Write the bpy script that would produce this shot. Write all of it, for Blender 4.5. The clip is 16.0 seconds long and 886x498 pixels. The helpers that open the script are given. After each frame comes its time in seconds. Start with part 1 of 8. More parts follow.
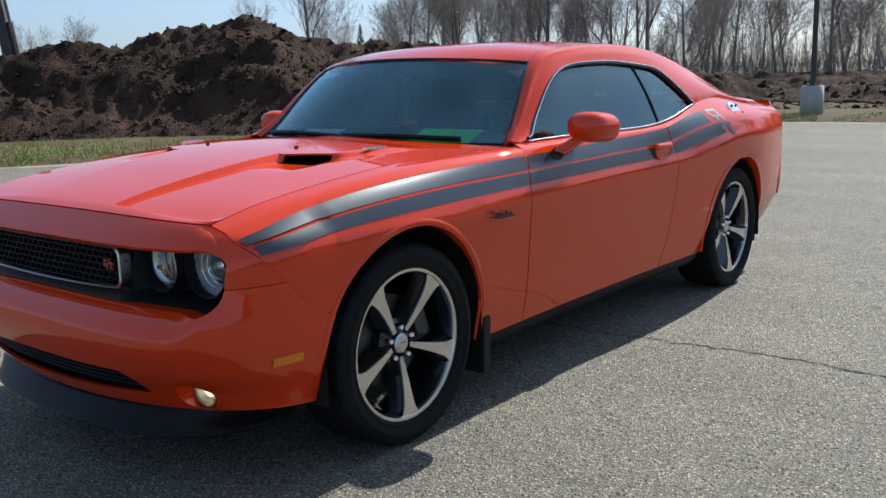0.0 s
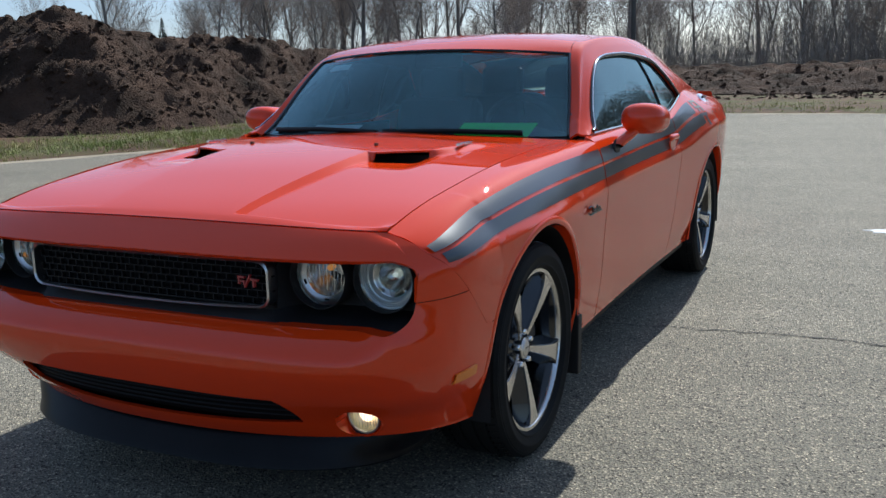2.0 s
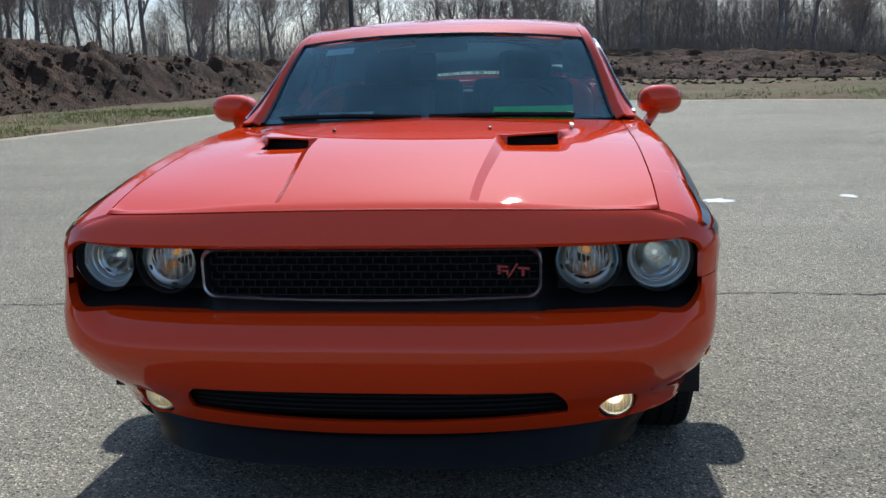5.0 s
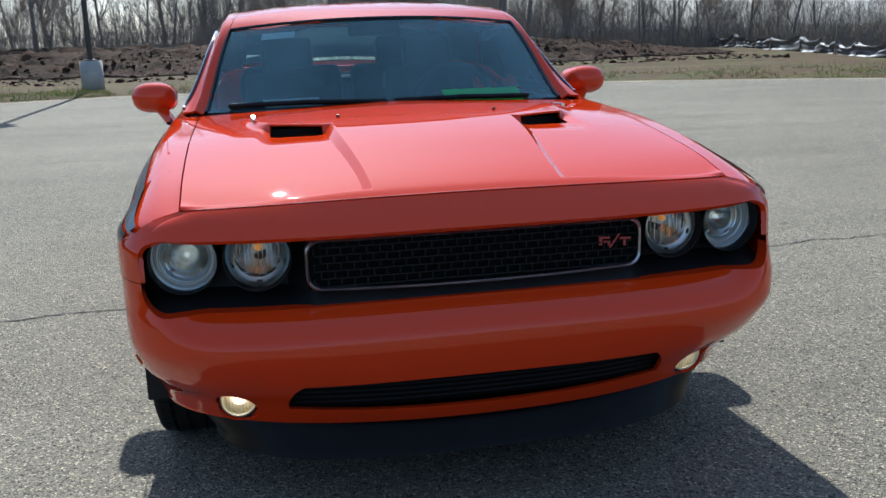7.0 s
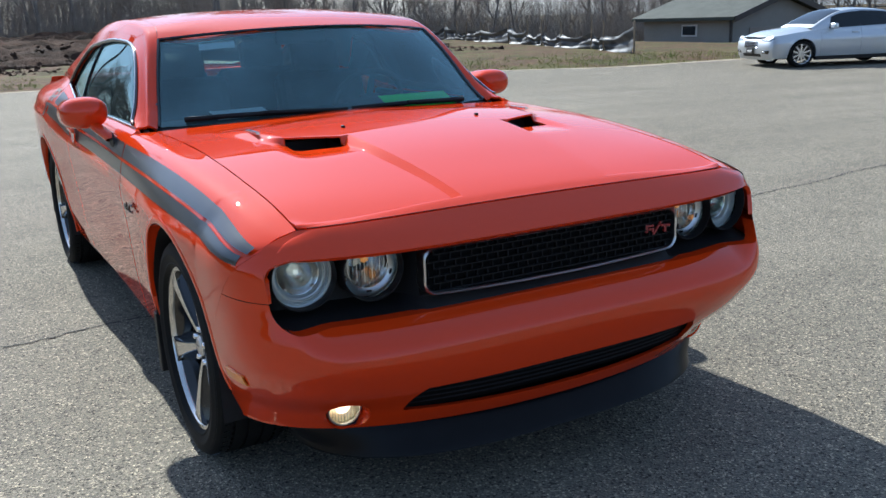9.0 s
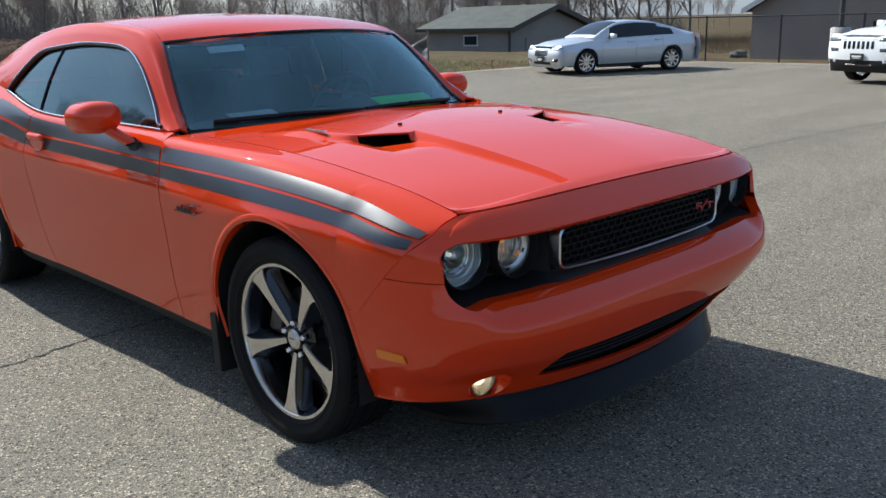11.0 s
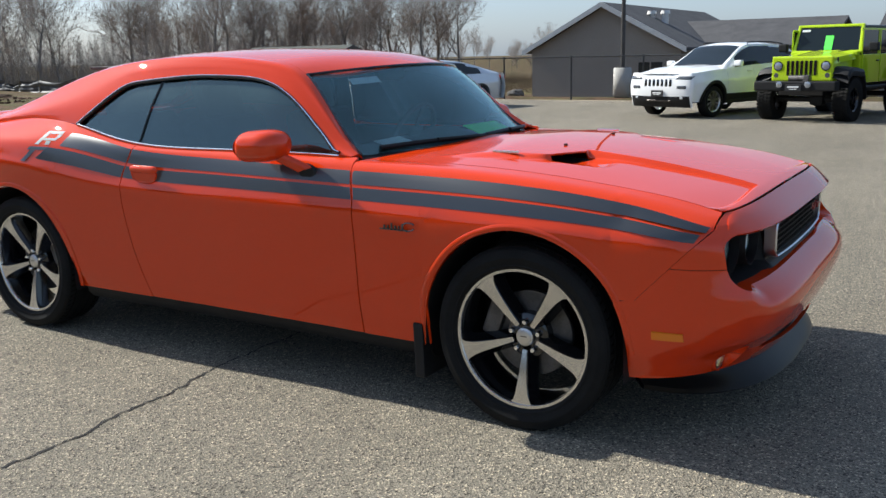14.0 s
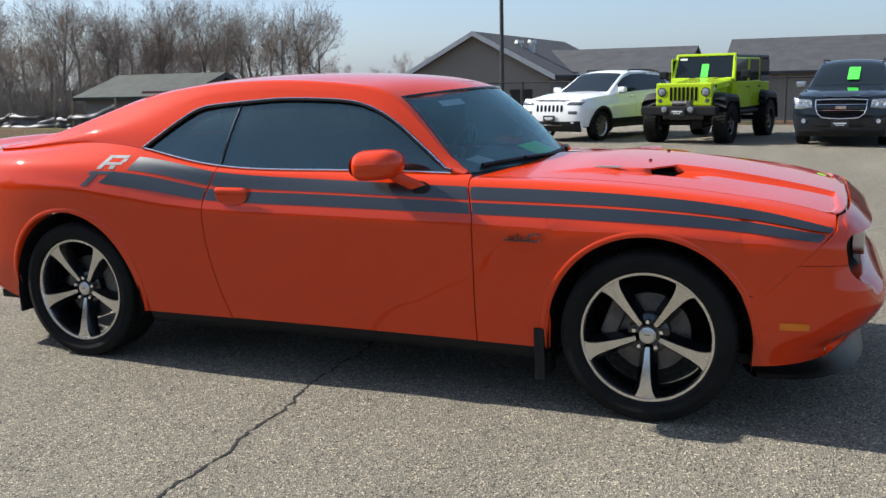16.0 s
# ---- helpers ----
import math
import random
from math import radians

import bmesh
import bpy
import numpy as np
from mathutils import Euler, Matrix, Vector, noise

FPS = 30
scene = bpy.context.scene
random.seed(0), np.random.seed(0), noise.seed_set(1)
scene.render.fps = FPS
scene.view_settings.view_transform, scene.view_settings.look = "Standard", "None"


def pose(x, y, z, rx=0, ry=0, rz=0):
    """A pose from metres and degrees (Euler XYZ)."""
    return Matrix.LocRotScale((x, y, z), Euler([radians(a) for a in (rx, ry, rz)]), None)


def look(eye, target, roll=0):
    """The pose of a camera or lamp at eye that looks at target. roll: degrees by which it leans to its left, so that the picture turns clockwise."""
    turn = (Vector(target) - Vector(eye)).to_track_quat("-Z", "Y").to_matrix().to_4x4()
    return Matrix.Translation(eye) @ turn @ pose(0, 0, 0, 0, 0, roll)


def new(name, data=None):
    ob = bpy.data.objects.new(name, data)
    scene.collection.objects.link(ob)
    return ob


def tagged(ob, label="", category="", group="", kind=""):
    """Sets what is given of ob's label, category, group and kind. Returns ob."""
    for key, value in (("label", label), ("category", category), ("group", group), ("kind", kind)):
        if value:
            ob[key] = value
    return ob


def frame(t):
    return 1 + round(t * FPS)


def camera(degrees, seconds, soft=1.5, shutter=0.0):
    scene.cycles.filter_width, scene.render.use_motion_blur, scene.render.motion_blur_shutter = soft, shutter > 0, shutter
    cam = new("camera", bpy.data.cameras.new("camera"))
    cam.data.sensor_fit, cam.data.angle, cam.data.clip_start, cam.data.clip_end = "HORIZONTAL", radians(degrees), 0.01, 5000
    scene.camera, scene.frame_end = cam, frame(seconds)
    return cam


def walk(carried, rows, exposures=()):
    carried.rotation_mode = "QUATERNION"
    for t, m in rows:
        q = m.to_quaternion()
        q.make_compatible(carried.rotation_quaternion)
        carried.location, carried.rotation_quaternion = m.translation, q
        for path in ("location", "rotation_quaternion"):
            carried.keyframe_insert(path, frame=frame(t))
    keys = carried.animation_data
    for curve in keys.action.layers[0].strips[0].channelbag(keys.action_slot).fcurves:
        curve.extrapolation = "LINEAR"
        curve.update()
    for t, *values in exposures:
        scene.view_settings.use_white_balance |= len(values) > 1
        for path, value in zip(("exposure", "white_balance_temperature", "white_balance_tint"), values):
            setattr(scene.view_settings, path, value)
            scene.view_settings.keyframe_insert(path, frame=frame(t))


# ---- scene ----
cam = camera(52.0, 16.0)
PATH = [
    (0, (2.298, 2.925, 1.26), (0.767, 1.691, 0.894), -1.4),
    (0.5, (2.474, 2.659, 1.282), (0.873, 1.521, 0.908), -1.4),
    (1, (2.564, 2.424, 1.281), (0.909, 1.368, 0.9), -1.3),
    (1.5, (2.615, 2.164, 1.268), (0.908, 1.194, 0.887), -1.6),
    (2, (2.72, 1.936, 1.272), (0.964, 1.061, 0.886), -1.6),
    (2.5, (2.843, 1.688, 1.274), (1.045, 0.904, 0.887), -1.7),
    (3, (2.896, 1.433, 1.261), (1.057, 0.751, 0.869), -1.7),
    (3.5, (2.943, 1.182, 1.267), (1.068, 0.614, 0.864), -1.6),
    (4, (3.031, 0.908, 1.283), (1.123, 0.478, 0.87), -1.6),
    (4.5, (3.069, 0.682, 1.272), (1.139, 0.363, 0.854), -1.6),
    (6.8, (3.087, -0.447, 1.268), (1.159, -0.154, 0.82), -1.8),
    (7, (3.059, -0.534, 1.28), (1.148, -0.164, 0.82), -1.8),
    (7.5, (3.047, -0.746, 1.332), (1.189, -0.186, 0.846), -2.0),
    (8, (3.043, -1.063, 1.365), (1.237, -0.357, 0.874), -2.1),
    (8.5, (2.984, -1.307, 1.372), (1.231, -0.48, 0.878), -1.9),
    (9, (2.872, -1.545, 1.381), (1.179, -0.602, 0.886), -2.0),
    (11.5, (2.341, -2.797, 1.397), (1.011, -1.382, 0.917), -1.3),
    (12, (2.204, -3.077, 1.419), (0.939, -1.599, 0.955), -1.2),
    (12.5, (2.037, -3.233, 1.392), (0.822, -1.707, 0.949), -1.3),
    (13, (1.826, -3.39, 1.401), (0.676, -1.813, 0.963), -1.3),
    (13.5, (1.654, -3.597, 1.394), (0.545, -1.988, 0.967), -1.4),
    (14, (1.457, -3.816, 1.398), (0.433, -2.15, 0.981), -1.3),
    (14.5, (1.244, -3.958, 1.38), (0.293, -2.247, 0.971), -1.3),
    (15, (1.024, -4.101, 1.396), (0.142, -2.352, 0.992), -1.3),
    (15.5, (0.807, -4.335, 1.404), (-0.009, -2.55, 1.017), -1.4),
    (16, (0.599, -4.501, 1.401), (-0.15, -2.683, 1.035), -1.3),
]
walk(cam, [(t, look(eye, target, roll)) for t, eye, target, roll in PATH], [(0, 0.64, 5660, 8), (2, 0.52, 5620, 7), (3.5, 0.54, 5580, 7), (7, 0.70, 5540, 7), (9, 0.90, 5560, 8), (11.5, 0.68, 5880, 9), (13, 0.72, 6080, 9), (16, 0.80, 6050, 10)])

# ---- light ----
SUN_DIR = Vector((-1.0, -0.015, 0.765)).normalized()
world = bpy.data.worlds.new("world")
scene.world = world
world.use_nodes = True
wn = world.node_tree
sky = wn.nodes.new("ShaderNodeTexSky")
sky.sky_type, sky.sun_disc = "NISHITA", False
sky.sun_elevation = math.asin(SUN_DIR.z)
sky.sun_rotation = math.atan2(SUN_DIR.x, SUN_DIR.y)
sky.dust_density, sky.air_density, sky.ozone_density = 1.3, 1.0, 1.5
haze = wn.nodes.new("ShaderNodeMix")
haze.data_type, haze.blend_type = "RGBA", "MULTIPLY"
haze.inputs[0].default_value = 1.0
haze.inputs[7].default_value = (0.66, 0.71, 0.80, 1)
wn.links.new(sky.outputs[0], haze.inputs[6])
veil = wn.nodes.new("ShaderNodeMix")
veil.data_type, veil.blend_type = "RGBA", "ADD"
veil.inputs[0].default_value = 1.0
veil.inputs[7].default_value = (1.76, 2.14, 2.62, 1)
wn.links.new(haze.outputs[2], veil.inputs[6])
wn.links.new(veil.outputs[2], wn.nodes["Background"].inputs[0])
wn.nodes["Background"].inputs[1].default_value = 0.068
sun = new("sun", bpy.data.lights.new("sun", "SUN"))
sun.data.energy, sun.data.angle, sun.data.color = 5.0, radians(0.55), (1.0, 0.93, 0.80)
sun.matrix_world = look(SUN_DIR * 60, (0, 0, 0))


# ---- materials ----
def shader(name, color=(0.5, 0.5, 0.5), rough=0.5, metal=0.0, **more):
    m = bpy.data.materials.new(name)
    m.use_nodes = True
    b = m.node_tree.nodes["Principled BSDF"]
    b.inputs["Base Color"].default_value = (*color, 1)
    b.inputs["Roughness"].default_value = rough
    b.inputs["Metallic"].default_value = metal
    for key, value in more.items():
        b.inputs[key.replace("_", " ")].default_value = value
    return m


def nodes_of(m):
    t = m.node_tree
    return t, t.nodes["Principled BSDF"]


def tex(m, kind, scale, detail=4.0, rough=0.55, coords="Object", stretch=(1, 1, 1)):
    t = m.node_tree
    tc = t.nodes.new("ShaderNodeTexCoord")
    mp = t.nodes.new("ShaderNodeMapping")
    mp.inputs["Scale"].default_value = stretch
    t.links.new(tc.outputs[coords], mp.inputs[0])
    n = t.nodes.new("ShaderNodeTexNoise" if kind == "noise" else "ShaderNodeTexVoronoi")
    n.inputs["Scale"].default_value = scale
    if kind == "noise":
        n.inputs["Detail"].default_value = detail
        n.inputs["Roughness"].default_value = rough
    t.links.new(mp.outputs[0], n.inputs["Vector"])
    return n.outputs["Fac"] if kind == "noise" else n.outputs["Distance"]


def ramp(m, fac, stops):
    t = m.node_tree
    r = t.nodes.new("ShaderNodeValToRGB")
    t.links.new(fac, r.inputs[0])
    e = r.color_ramp.elements
    while len(e) < len(stops):
        e.new(0.5)
    for el, (p, c) in zip(e, stops):
        el.position = p
        el.color = (*c, 1) if len(c) == 3 else c
    return r.outputs[0]


def mix(m, fac, a, b, mode="MIX"):
    t = m.node_tree
    n = t.nodes.new("ShaderNodeMix")
    n.data_type, n.blend_type = "RGBA", mode
    for sock, v in ((n.inputs[0], fac), (n.inputs[6], a), (n.inputs[7], b)):
        if isinstance(v, (int, float)):
            sock.default_value = v
        elif isinstance(v, tuple):
            sock.default_value = (*v, 1)
        else:
            t.links.new(v, sock)
    return n.outputs[2]


def bump(m, height, strength=0.3, distance=0.01):
    t, b = nodes_of(m)
    n = t.nodes.new("ShaderNodeBump")
    n.inputs["Strength"].default_value = strength
    n.inputs["Distance"].default_value = distance
    t.links.new(height, n.inputs["Height"])
    t.links.new(n.outputs[0], b.inputs["Normal"])


def paint_on(m, color, socket="Base Color"):
    t, b = nodes_of(m)
    t.links.new(color, b.inputs[socket])


def grained(name, dark, light, scale, rough=0.8, fine=None, relief=0.3, depth=0.01, detail=6.0, stretch=(1, 1, 1), **more):
    """A surface with a broad mottling between two colours and a finer grain that also gives relief."""
    m = shader(name, light, rough, **more)
    big = tex(m, "noise", scale, detail, 0.6, stretch=stretch)
    c = ramp(m, big, [(0.3, dark), (0.7, light)])
    f = tex(m, "noise", fine or scale * 12, 4.0, 0.6, stretch=stretch)
    c = mix(m, 0.5, c, ramp(m, f, [(0.3, (0.55, 0.55, 0.55)), (0.72, (1.0, 1.0, 1.0))]), "MULTIPLY")
    paint_on(m, c)
    bump(m, f, relief, depth)
    return m


def asphalt_material():
    m = shader("asphalt", (0.17, 0.16, 0.145), 0.9, Specular_IOR_Level=0.2)
    big = tex(m, "noise", 0.25, 5.0, 0.6)
    mid = tex(m, "noise", 2.2, 6.0, 0.65)
    c = ramp(m, big, [(0.3, (0.238, 0.215, 0.171)), (0.7, (0.304, 0.276, 0.221))])
    c = mix(m, 0.35, c, ramp(m, mid, [(0.3, (0.6, 0.6, 0.6)), (0.75, (1.0, 1.0, 1.0))]), "MULTIPLY")
    streak = tex(m, "noise", 1.4, 5.0, 0.6, stretch=(0.9, 0.10, 1))
    c = mix(m, 0.6, c, ramp(m, streak, [(0.35, (0.80, 0.80, 0.80)), (0.62, (1.06, 1.06, 1.06))]), "MULTIPLY")
    spot = tex(m, "noise", 5.5, 3.0, 0.5)
    c = mix(m, 0.7, c, ramp(m, spot, [(0.24, (0.62, 0.62, 0.63)), (0.34, (1.0, 1.0, 1.0))]), "MULTIPLY")
    t = m.node_tree
    tc = t.nodes.new("ShaderNodeTexCoord")
    cells = []
    for scale in (130.0, 260.0):
        v = t.nodes.new("ShaderNodeTexVoronoi")
        v.inputs["Scale"].default_value = scale
        t.links.new(tc.outputs["Object"], v.inputs["Vector"])
        cells.append(v)
    stone = cells[0].outputs["Distance"]
    c = mix(m, 1.0, c, ramp(m, cells[0].outputs["Color"], [(0.17, (0.30, 0.30, 0.31)), (0.25, (0.86, 0.86, 0.85)), (0.74, (1.0, 0.99, 0.97)), (0.82, (1.95, 1.88, 1.72))]), "MULTIPLY")
    c = mix(m, 0.75, c, ramp(m, cells[1].outputs["Color"], [(0.16, (0.42, 0.42, 0.43)), (0.24, (0.95, 0.95, 0.95)), (0.78, (1.02, 1.02, 1.02)), (0.85, (1.7, 1.65, 1.52))]), "MULTIPLY")
    c = mix(m, 0.55, c, ramp(m, stone, [(0.25, (1.0, 1.0, 1.0)), (0.62, (0.35, 0.35, 0.36))]), "MULTIPLY")
    paint_on(m, c)
    bump(m, stone, 0.8, 0.006)
    return m


ASPHALT = asphalt_material()
CRACK = shader("crack_fill", (0.010, 0.010, 0.010), 0.95)
def worn_grass():
    m = grained("grass_ground", (0.056, 0.054, 0.024), (0.135, 0.122, 0.050), 0.35, 0.95, fine=9.0, relief=0.8, depth=0.05, Specular_IOR_Level=0.08)
    t, b = nodes_of(m)
    grass = b.inputs["Base Color"].links[0].from_socket
    patch = ramp(m, tex(m, "noise", 0.62, 6.0, 0.7), [(0.42, (0, 0, 0)), (0.56, (1, 1, 1))])
    soil = ramp(m, tex(m, "noise", 2.5, 6.0, 0.7), [(0.3, (0.030, 0.019, 0.012)), (0.7, (0.15, 0.092, 0.056))])
    paint_on(m, mix(m, patch, grass, soil))
    return m


GRASS_GROUND = worn_grass()
DIRT = grained("turned_soil", (0.022, 0.0145, 0.010), (0.108, 0.063, 0.042), 0.9, 0.95, fine=17.0, relief=1.0, depth=0.12, Specular_IOR_Level=0.08)
BARK = grained("bark", (0.15, 0.135, 0.12), (0.30, 0.27, 0.24), 3.0, 0.9, relief=0.5, depth=0.02, Specular_IOR_Level=0.2)
TWIG = grained("twig", (0.29, 0.235, 0.195), (0.47, 0.395, 0.33), 2.0, 0.9, Specular_IOR_Level=0.2)
BRUSH = grained("brush", (0.20, 0.175, 0.15), (0.38, 0.335, 0.29), 2.0, 0.9, Specular_IOR_Level=0.2)
BLADE = grained("grass_blade", (0.17, 0.23, 0.035), (0.42, 0.39, 0.12), 0.5, 0.8)
CONCRETE = grained("concrete", (0.33, 0.32, 0.30), (0.47, 0.46, 0.43), 2.5, 0.85, fine=60, relief=0.2, depth=0.004)
POLE_METAL = grained("dark_bronze_paint", (0.035, 0.03, 0.028), (0.055, 0.05, 0.046), 3.0, 0.5)
SIDING = grained("beige_siding", (0.27, 0.235, 0.20), (0.31, 0.27, 0.23), 0.8, 0.75, fine=20)
SIDING_GREY = grained("grey_siding", (0.25, 0.24, 0.215), (0.30, 0.285, 0.255), 0.8, 0.75, fine=20)
SHINGLE = grained("grey_shingle", (0.038, 0.038, 0.042), (0.072, 0.072, 0.076), 1.6, 0.9, fine=14, relief=0.5, depth=0.02)
SHINGLE_GREEN = grained("green_grey_shingle", (0.045, 0.052, 0.043), (0.075, 0.083, 0.068), 1.6, 0.9, fine=14, relief=0.5, depth=0.02)
TRIM_WHITE = grained("white_trim", (0.62, 0.61, 0.58), (0.74, 0.73, 0.70), 3.0, 0.6)
WINDOW_DARK = shader("window_glass", (0.02, 0.025, 0.03), 0.08, Coat_Weight=0.5)
BLACK_METAL = shader("black_fence_paint", (0.018, 0.018, 0.018), 0.5)
FABRIC = grained("silt_fabric", (0.045, 0.048, 0.054), (0.20, 0.21, 0.22), 1.6, 0.5, fine=30, Specular_IOR_Level=0.2)
STAKE = grained("stake_wood", (0.20, 0.15, 0.10), (0.32, 0.25, 0.17), 5.0, 0.9)
NEEDLE = grained("spruce_needle", (0.012, 0.022, 0.012), (0.03, 0.05, 0.025), 3.0, 0.8)
MACHINE = grained("machine_grey", (0.05, 0.05, 0.052), (0.10, 0.10, 0.10), 2.0, 0.5)
SNOW = grained("old_snow", (0.52, 0.53, 0.54), (0.68, 0.69, 0.70), 6.0, 0.8)


# ---- building helpers ----
def mesh_of(name, verts, faces, material=None, smooth=False):
    me = bpy.data.meshes.new(name)
    me.from_pydata([tuple(v) for v in verts], [], [tuple(f) for f in faces])
    me.update()
    if material:
        me.materials.append(material)
    if smooth:
        me.polygons.foreach_set("use_smooth", [True] * len(me.polygons))
    return me


def thing(name, label, category, group="", kind="", place=None, data=None):
    ob = new(name, data)
    if place is not None:
        ob.matrix_basis = place
    return tagged(ob, label, category, group, kind)


def part(name, data, material=None, parent=None, label="", smooth=False, m=None):
    """Links a bmesh or a mesh as one mesh object under a thing or a part."""
    if isinstance(data, bmesh.types.BMesh):
        me = bpy.data.meshes.new(name)
        data.to_mesh(me)
        data.free()
        if smooth:
            me.polygons.foreach_set("use_smooth", [True] * len(me.polygons))
        data = me
    if material and not data.materials:
        data.materials.append(material)
    ob = new(name, data)
    if parent:
        ob.parent = parent
    if m is not None:
        ob.matrix_basis = m
    return tagged(ob, label)


def box(sx, sy, sz, at=(0, 0, 0), bevel=0.0, m=None, segments=2):
    bm = bmesh.new()
    bmesh.ops.create_cube(bm, size=1.0, matrix=Matrix.Translation(at) @ Matrix.Diagonal((sx, sy, sz, 1)))
    if bevel:
        bmesh.ops.bevel(bm, geom=bm.edges[:], offset=bevel, segments=segments, profile=0.6, affect="EDGES", clamp_overlap=True)
    if m is not None:
        bm.transform(m)
    return bm


def rod(r1, r2, a, b, sides=12):
    a, b = Vector(a), Vector(b)
    bm = bmesh.new()
    d = b - a
    m = Matrix.Translation((a + b) / 2) @ d.to_track_quat("Z", "Y").to_matrix().to_4x4()
    bmesh.ops.create_cone(bm, cap_ends=True, segments=sides, radius1=r1, radius2=r2, depth=d.length, matrix=m)
    return bm


def joined(*bms):
    out = bmesh.new()
    for b in bms:
        me = bpy.data.meshes.new("tmp")
        b.to_mesh(me)
        b.free()
        out.from_mesh(me)
        bpy.data.meshes.remove(me)
    return out


def spline(knots, x):
    """Smooth monotone-ish curve through (x, value) knots."""
    xs = [k[0] for k in knots]
    if x <= xs[0]:
        return knots[0][1]
    if x >= xs[-1]:
        return knots[-1][1]
    i = max(j for j in range(len(xs) - 1) if xs[j] <= x)
    def slope(j):
        if j == 0 or j == len(xs) - 1:
            k = 0 if j == 0 else j - 1
            return (knots[k + 1][1] - knots[k][1]) / (xs[k + 1] - xs[k])
        d0 = (knots[j][1] - knots[j - 1][1]) / (xs[j] - xs[j - 1])
        d1 = (knots[j + 1][1] - knots[j][1]) / (xs[j + 1] - xs[j])
        if d0 * d1 <= 0:
            return 0.0
        w0, w1 = 2 * (xs[j + 1] - xs[j]) + xs[j] - xs[j - 1], xs[j + 1] - xs[j] + 2 * (xs[j] - xs[j - 1])
        return (w0 + w1) / (w0 / d0 + w1 / d1)
    h = xs[i + 1] - xs[i]
    t = (x - xs[i]) / h
    a, b = knots[i][1], knots[i + 1][1]
    return a * (1 + 2 * t) * (1 - t) ** 2 + slope(i) * h * t * (1 - t) ** 2 + b * t * t * (3 - 2 * t) + slope(i + 1) * h * t * t * (t - 1)


def smoothstep(a, b, x):
    t = min(1.0, max(0.0, (x - a) / (b - a)))
    return t * t * (3 - 2 * t)


def seg_dist(x, y, ax, ay, bx, by):
    t = max(0.0, min(1.0, ((x - ax) * (bx - ax) + (y - ay) * (by - ay)) / ((bx - ax) ** 2 + (by - ay) ** 2)))
    return math.hypot(x - ax - t * (bx - ax), y - ay - t * (by - ay)), t


# ---- ground ----
LOT = [(70, -60), (70, 22), (20, 23.5), (-8.5, 24.5), (-13.5, 24.8), (-16.0, 20), (-16.2, 14), (-17.5, 10.5), (-19.8, 6),
       (-20.9, 1), (-21.2, -4), (-20.3, -6.8), (-15, -8.4), (-9.2, -10), (-5, -12), (-1, -16), (2, -24), (4, -60)]


def lot_z(x, y):
    """The lot falls a little towards the parked vehicles."""
    return -0.13 * smoothstep(5, 16, y) * smoothstep(-18.5, -12.5, x) - 0.04 * smoothstep(9, 17, y) * smoothstep(-4, -8, x) * smoothstep(-18.5, -14, x)


def inside_lot(x, y):
    hit = False
    for (ax, ay), (bx, by) in zip(LOT, LOT[1:] + LOT[:1]):
        if (ay > y) != (by > y) and x < (bx - ax) * (y - ay) / (by - ay) + ax:
            hit = not hit
    return hit


def lot_distance(x, y):
    d = min(seg_dist(x, y, *a, *b)[0] for a, b in zip(LOT, LOT[1:] + LOT[:1]))
    return -d if inside_lot(x, y) else d


def terrain(x, y):
    d = lot_distance(x, y)
    if d <= 0:
        return lot_z(x, y) - 0.05
    z = lot_z(x, y) - 0.04 + 0.10 * smoothstep(0.0, 1.2, d) + 0.05 * noise.noise((x * 0.4, y * 0.4, 0)) * smoothstep(0.3, 2, d)
    fall = smoothstep(25.5, 34, y) * smoothstep(40, -10, x)
    z -= 1.15 * fall
    z += 0.55 * smoothstep(-26, -44, x) * (1 - smoothstep(8, 26, y))
    return z


def graded(lo, hi, step, far, grow=1.28):
    a = list(np.arange(lo, hi + step / 2, step))
    s, v = step, hi
    while v < far:
        s *= grow
        v += s
        a.append(v)
    s, v, b = step, lo, []
    while v > -far:
        s *= grow
        v -= s
        b.append(v)
    return b[::-1] + a


gx, gy = graded(-52, 8, 0.8, 900), graded(-30, 40, 0.8, 900)
verts = [(x, y, terrain(x, y)) for y in gy for x in gx]
nx = len(gx)
faces = [(j * nx + i, j * nx + i + 1, (j + 1) * nx + i + 1, (j + 1) * nx + i) for j in range(len(gy) - 1) for i in range(nx - 1)]
thing("ground", "dry early spring grass and bare earth round the parking lot", "ground", kind="structure",
      data=mesh_of("ground", verts, faces, GRASS_GROUND, True))

bm = bmesh.new()
top = [bm.verts.new((x, y, 0.0)) for x, y in LOT]
face = bm.faces.new(top)
bm.normal_update()
for axis, stops in ((1, [4 + 1.0 * k for k in range(14)] + [20.5, 22.5]), (0, [-20 + 1.0 * k for k in range(18)] + [2, 10, 30])):
    for v in stops:
        co, no = [0, 0, 0], [0, 0, 0]
        co[axis], no[axis] = v, 1
        bmesh.ops.bisect_plane(bm, geom=bm.verts[:] + bm.edges[:] + bm.faces[:], plane_co=co, plane_no=no)
for v in bm.verts:
    v.co.z = lot_z(v.co.x, v.co.y)
edge = [e for e in bm.edges if e.is_boundary]
ext = bmesh.ops.extrude_edge_only(bm, edges=edge)
for v in ext["geom"]:
    if isinstance(v, bmesh.types.BMVert):
        v.co.z -= 0.12
bmesh.ops.recalc_face_normals(bm, faces=bm.faces[:])
if max(bm.faces, key=lambda f: f.calc_area()).normal.z < 0:
    bmesh.ops.reverse_faces(bm, faces=bm.faces[:])
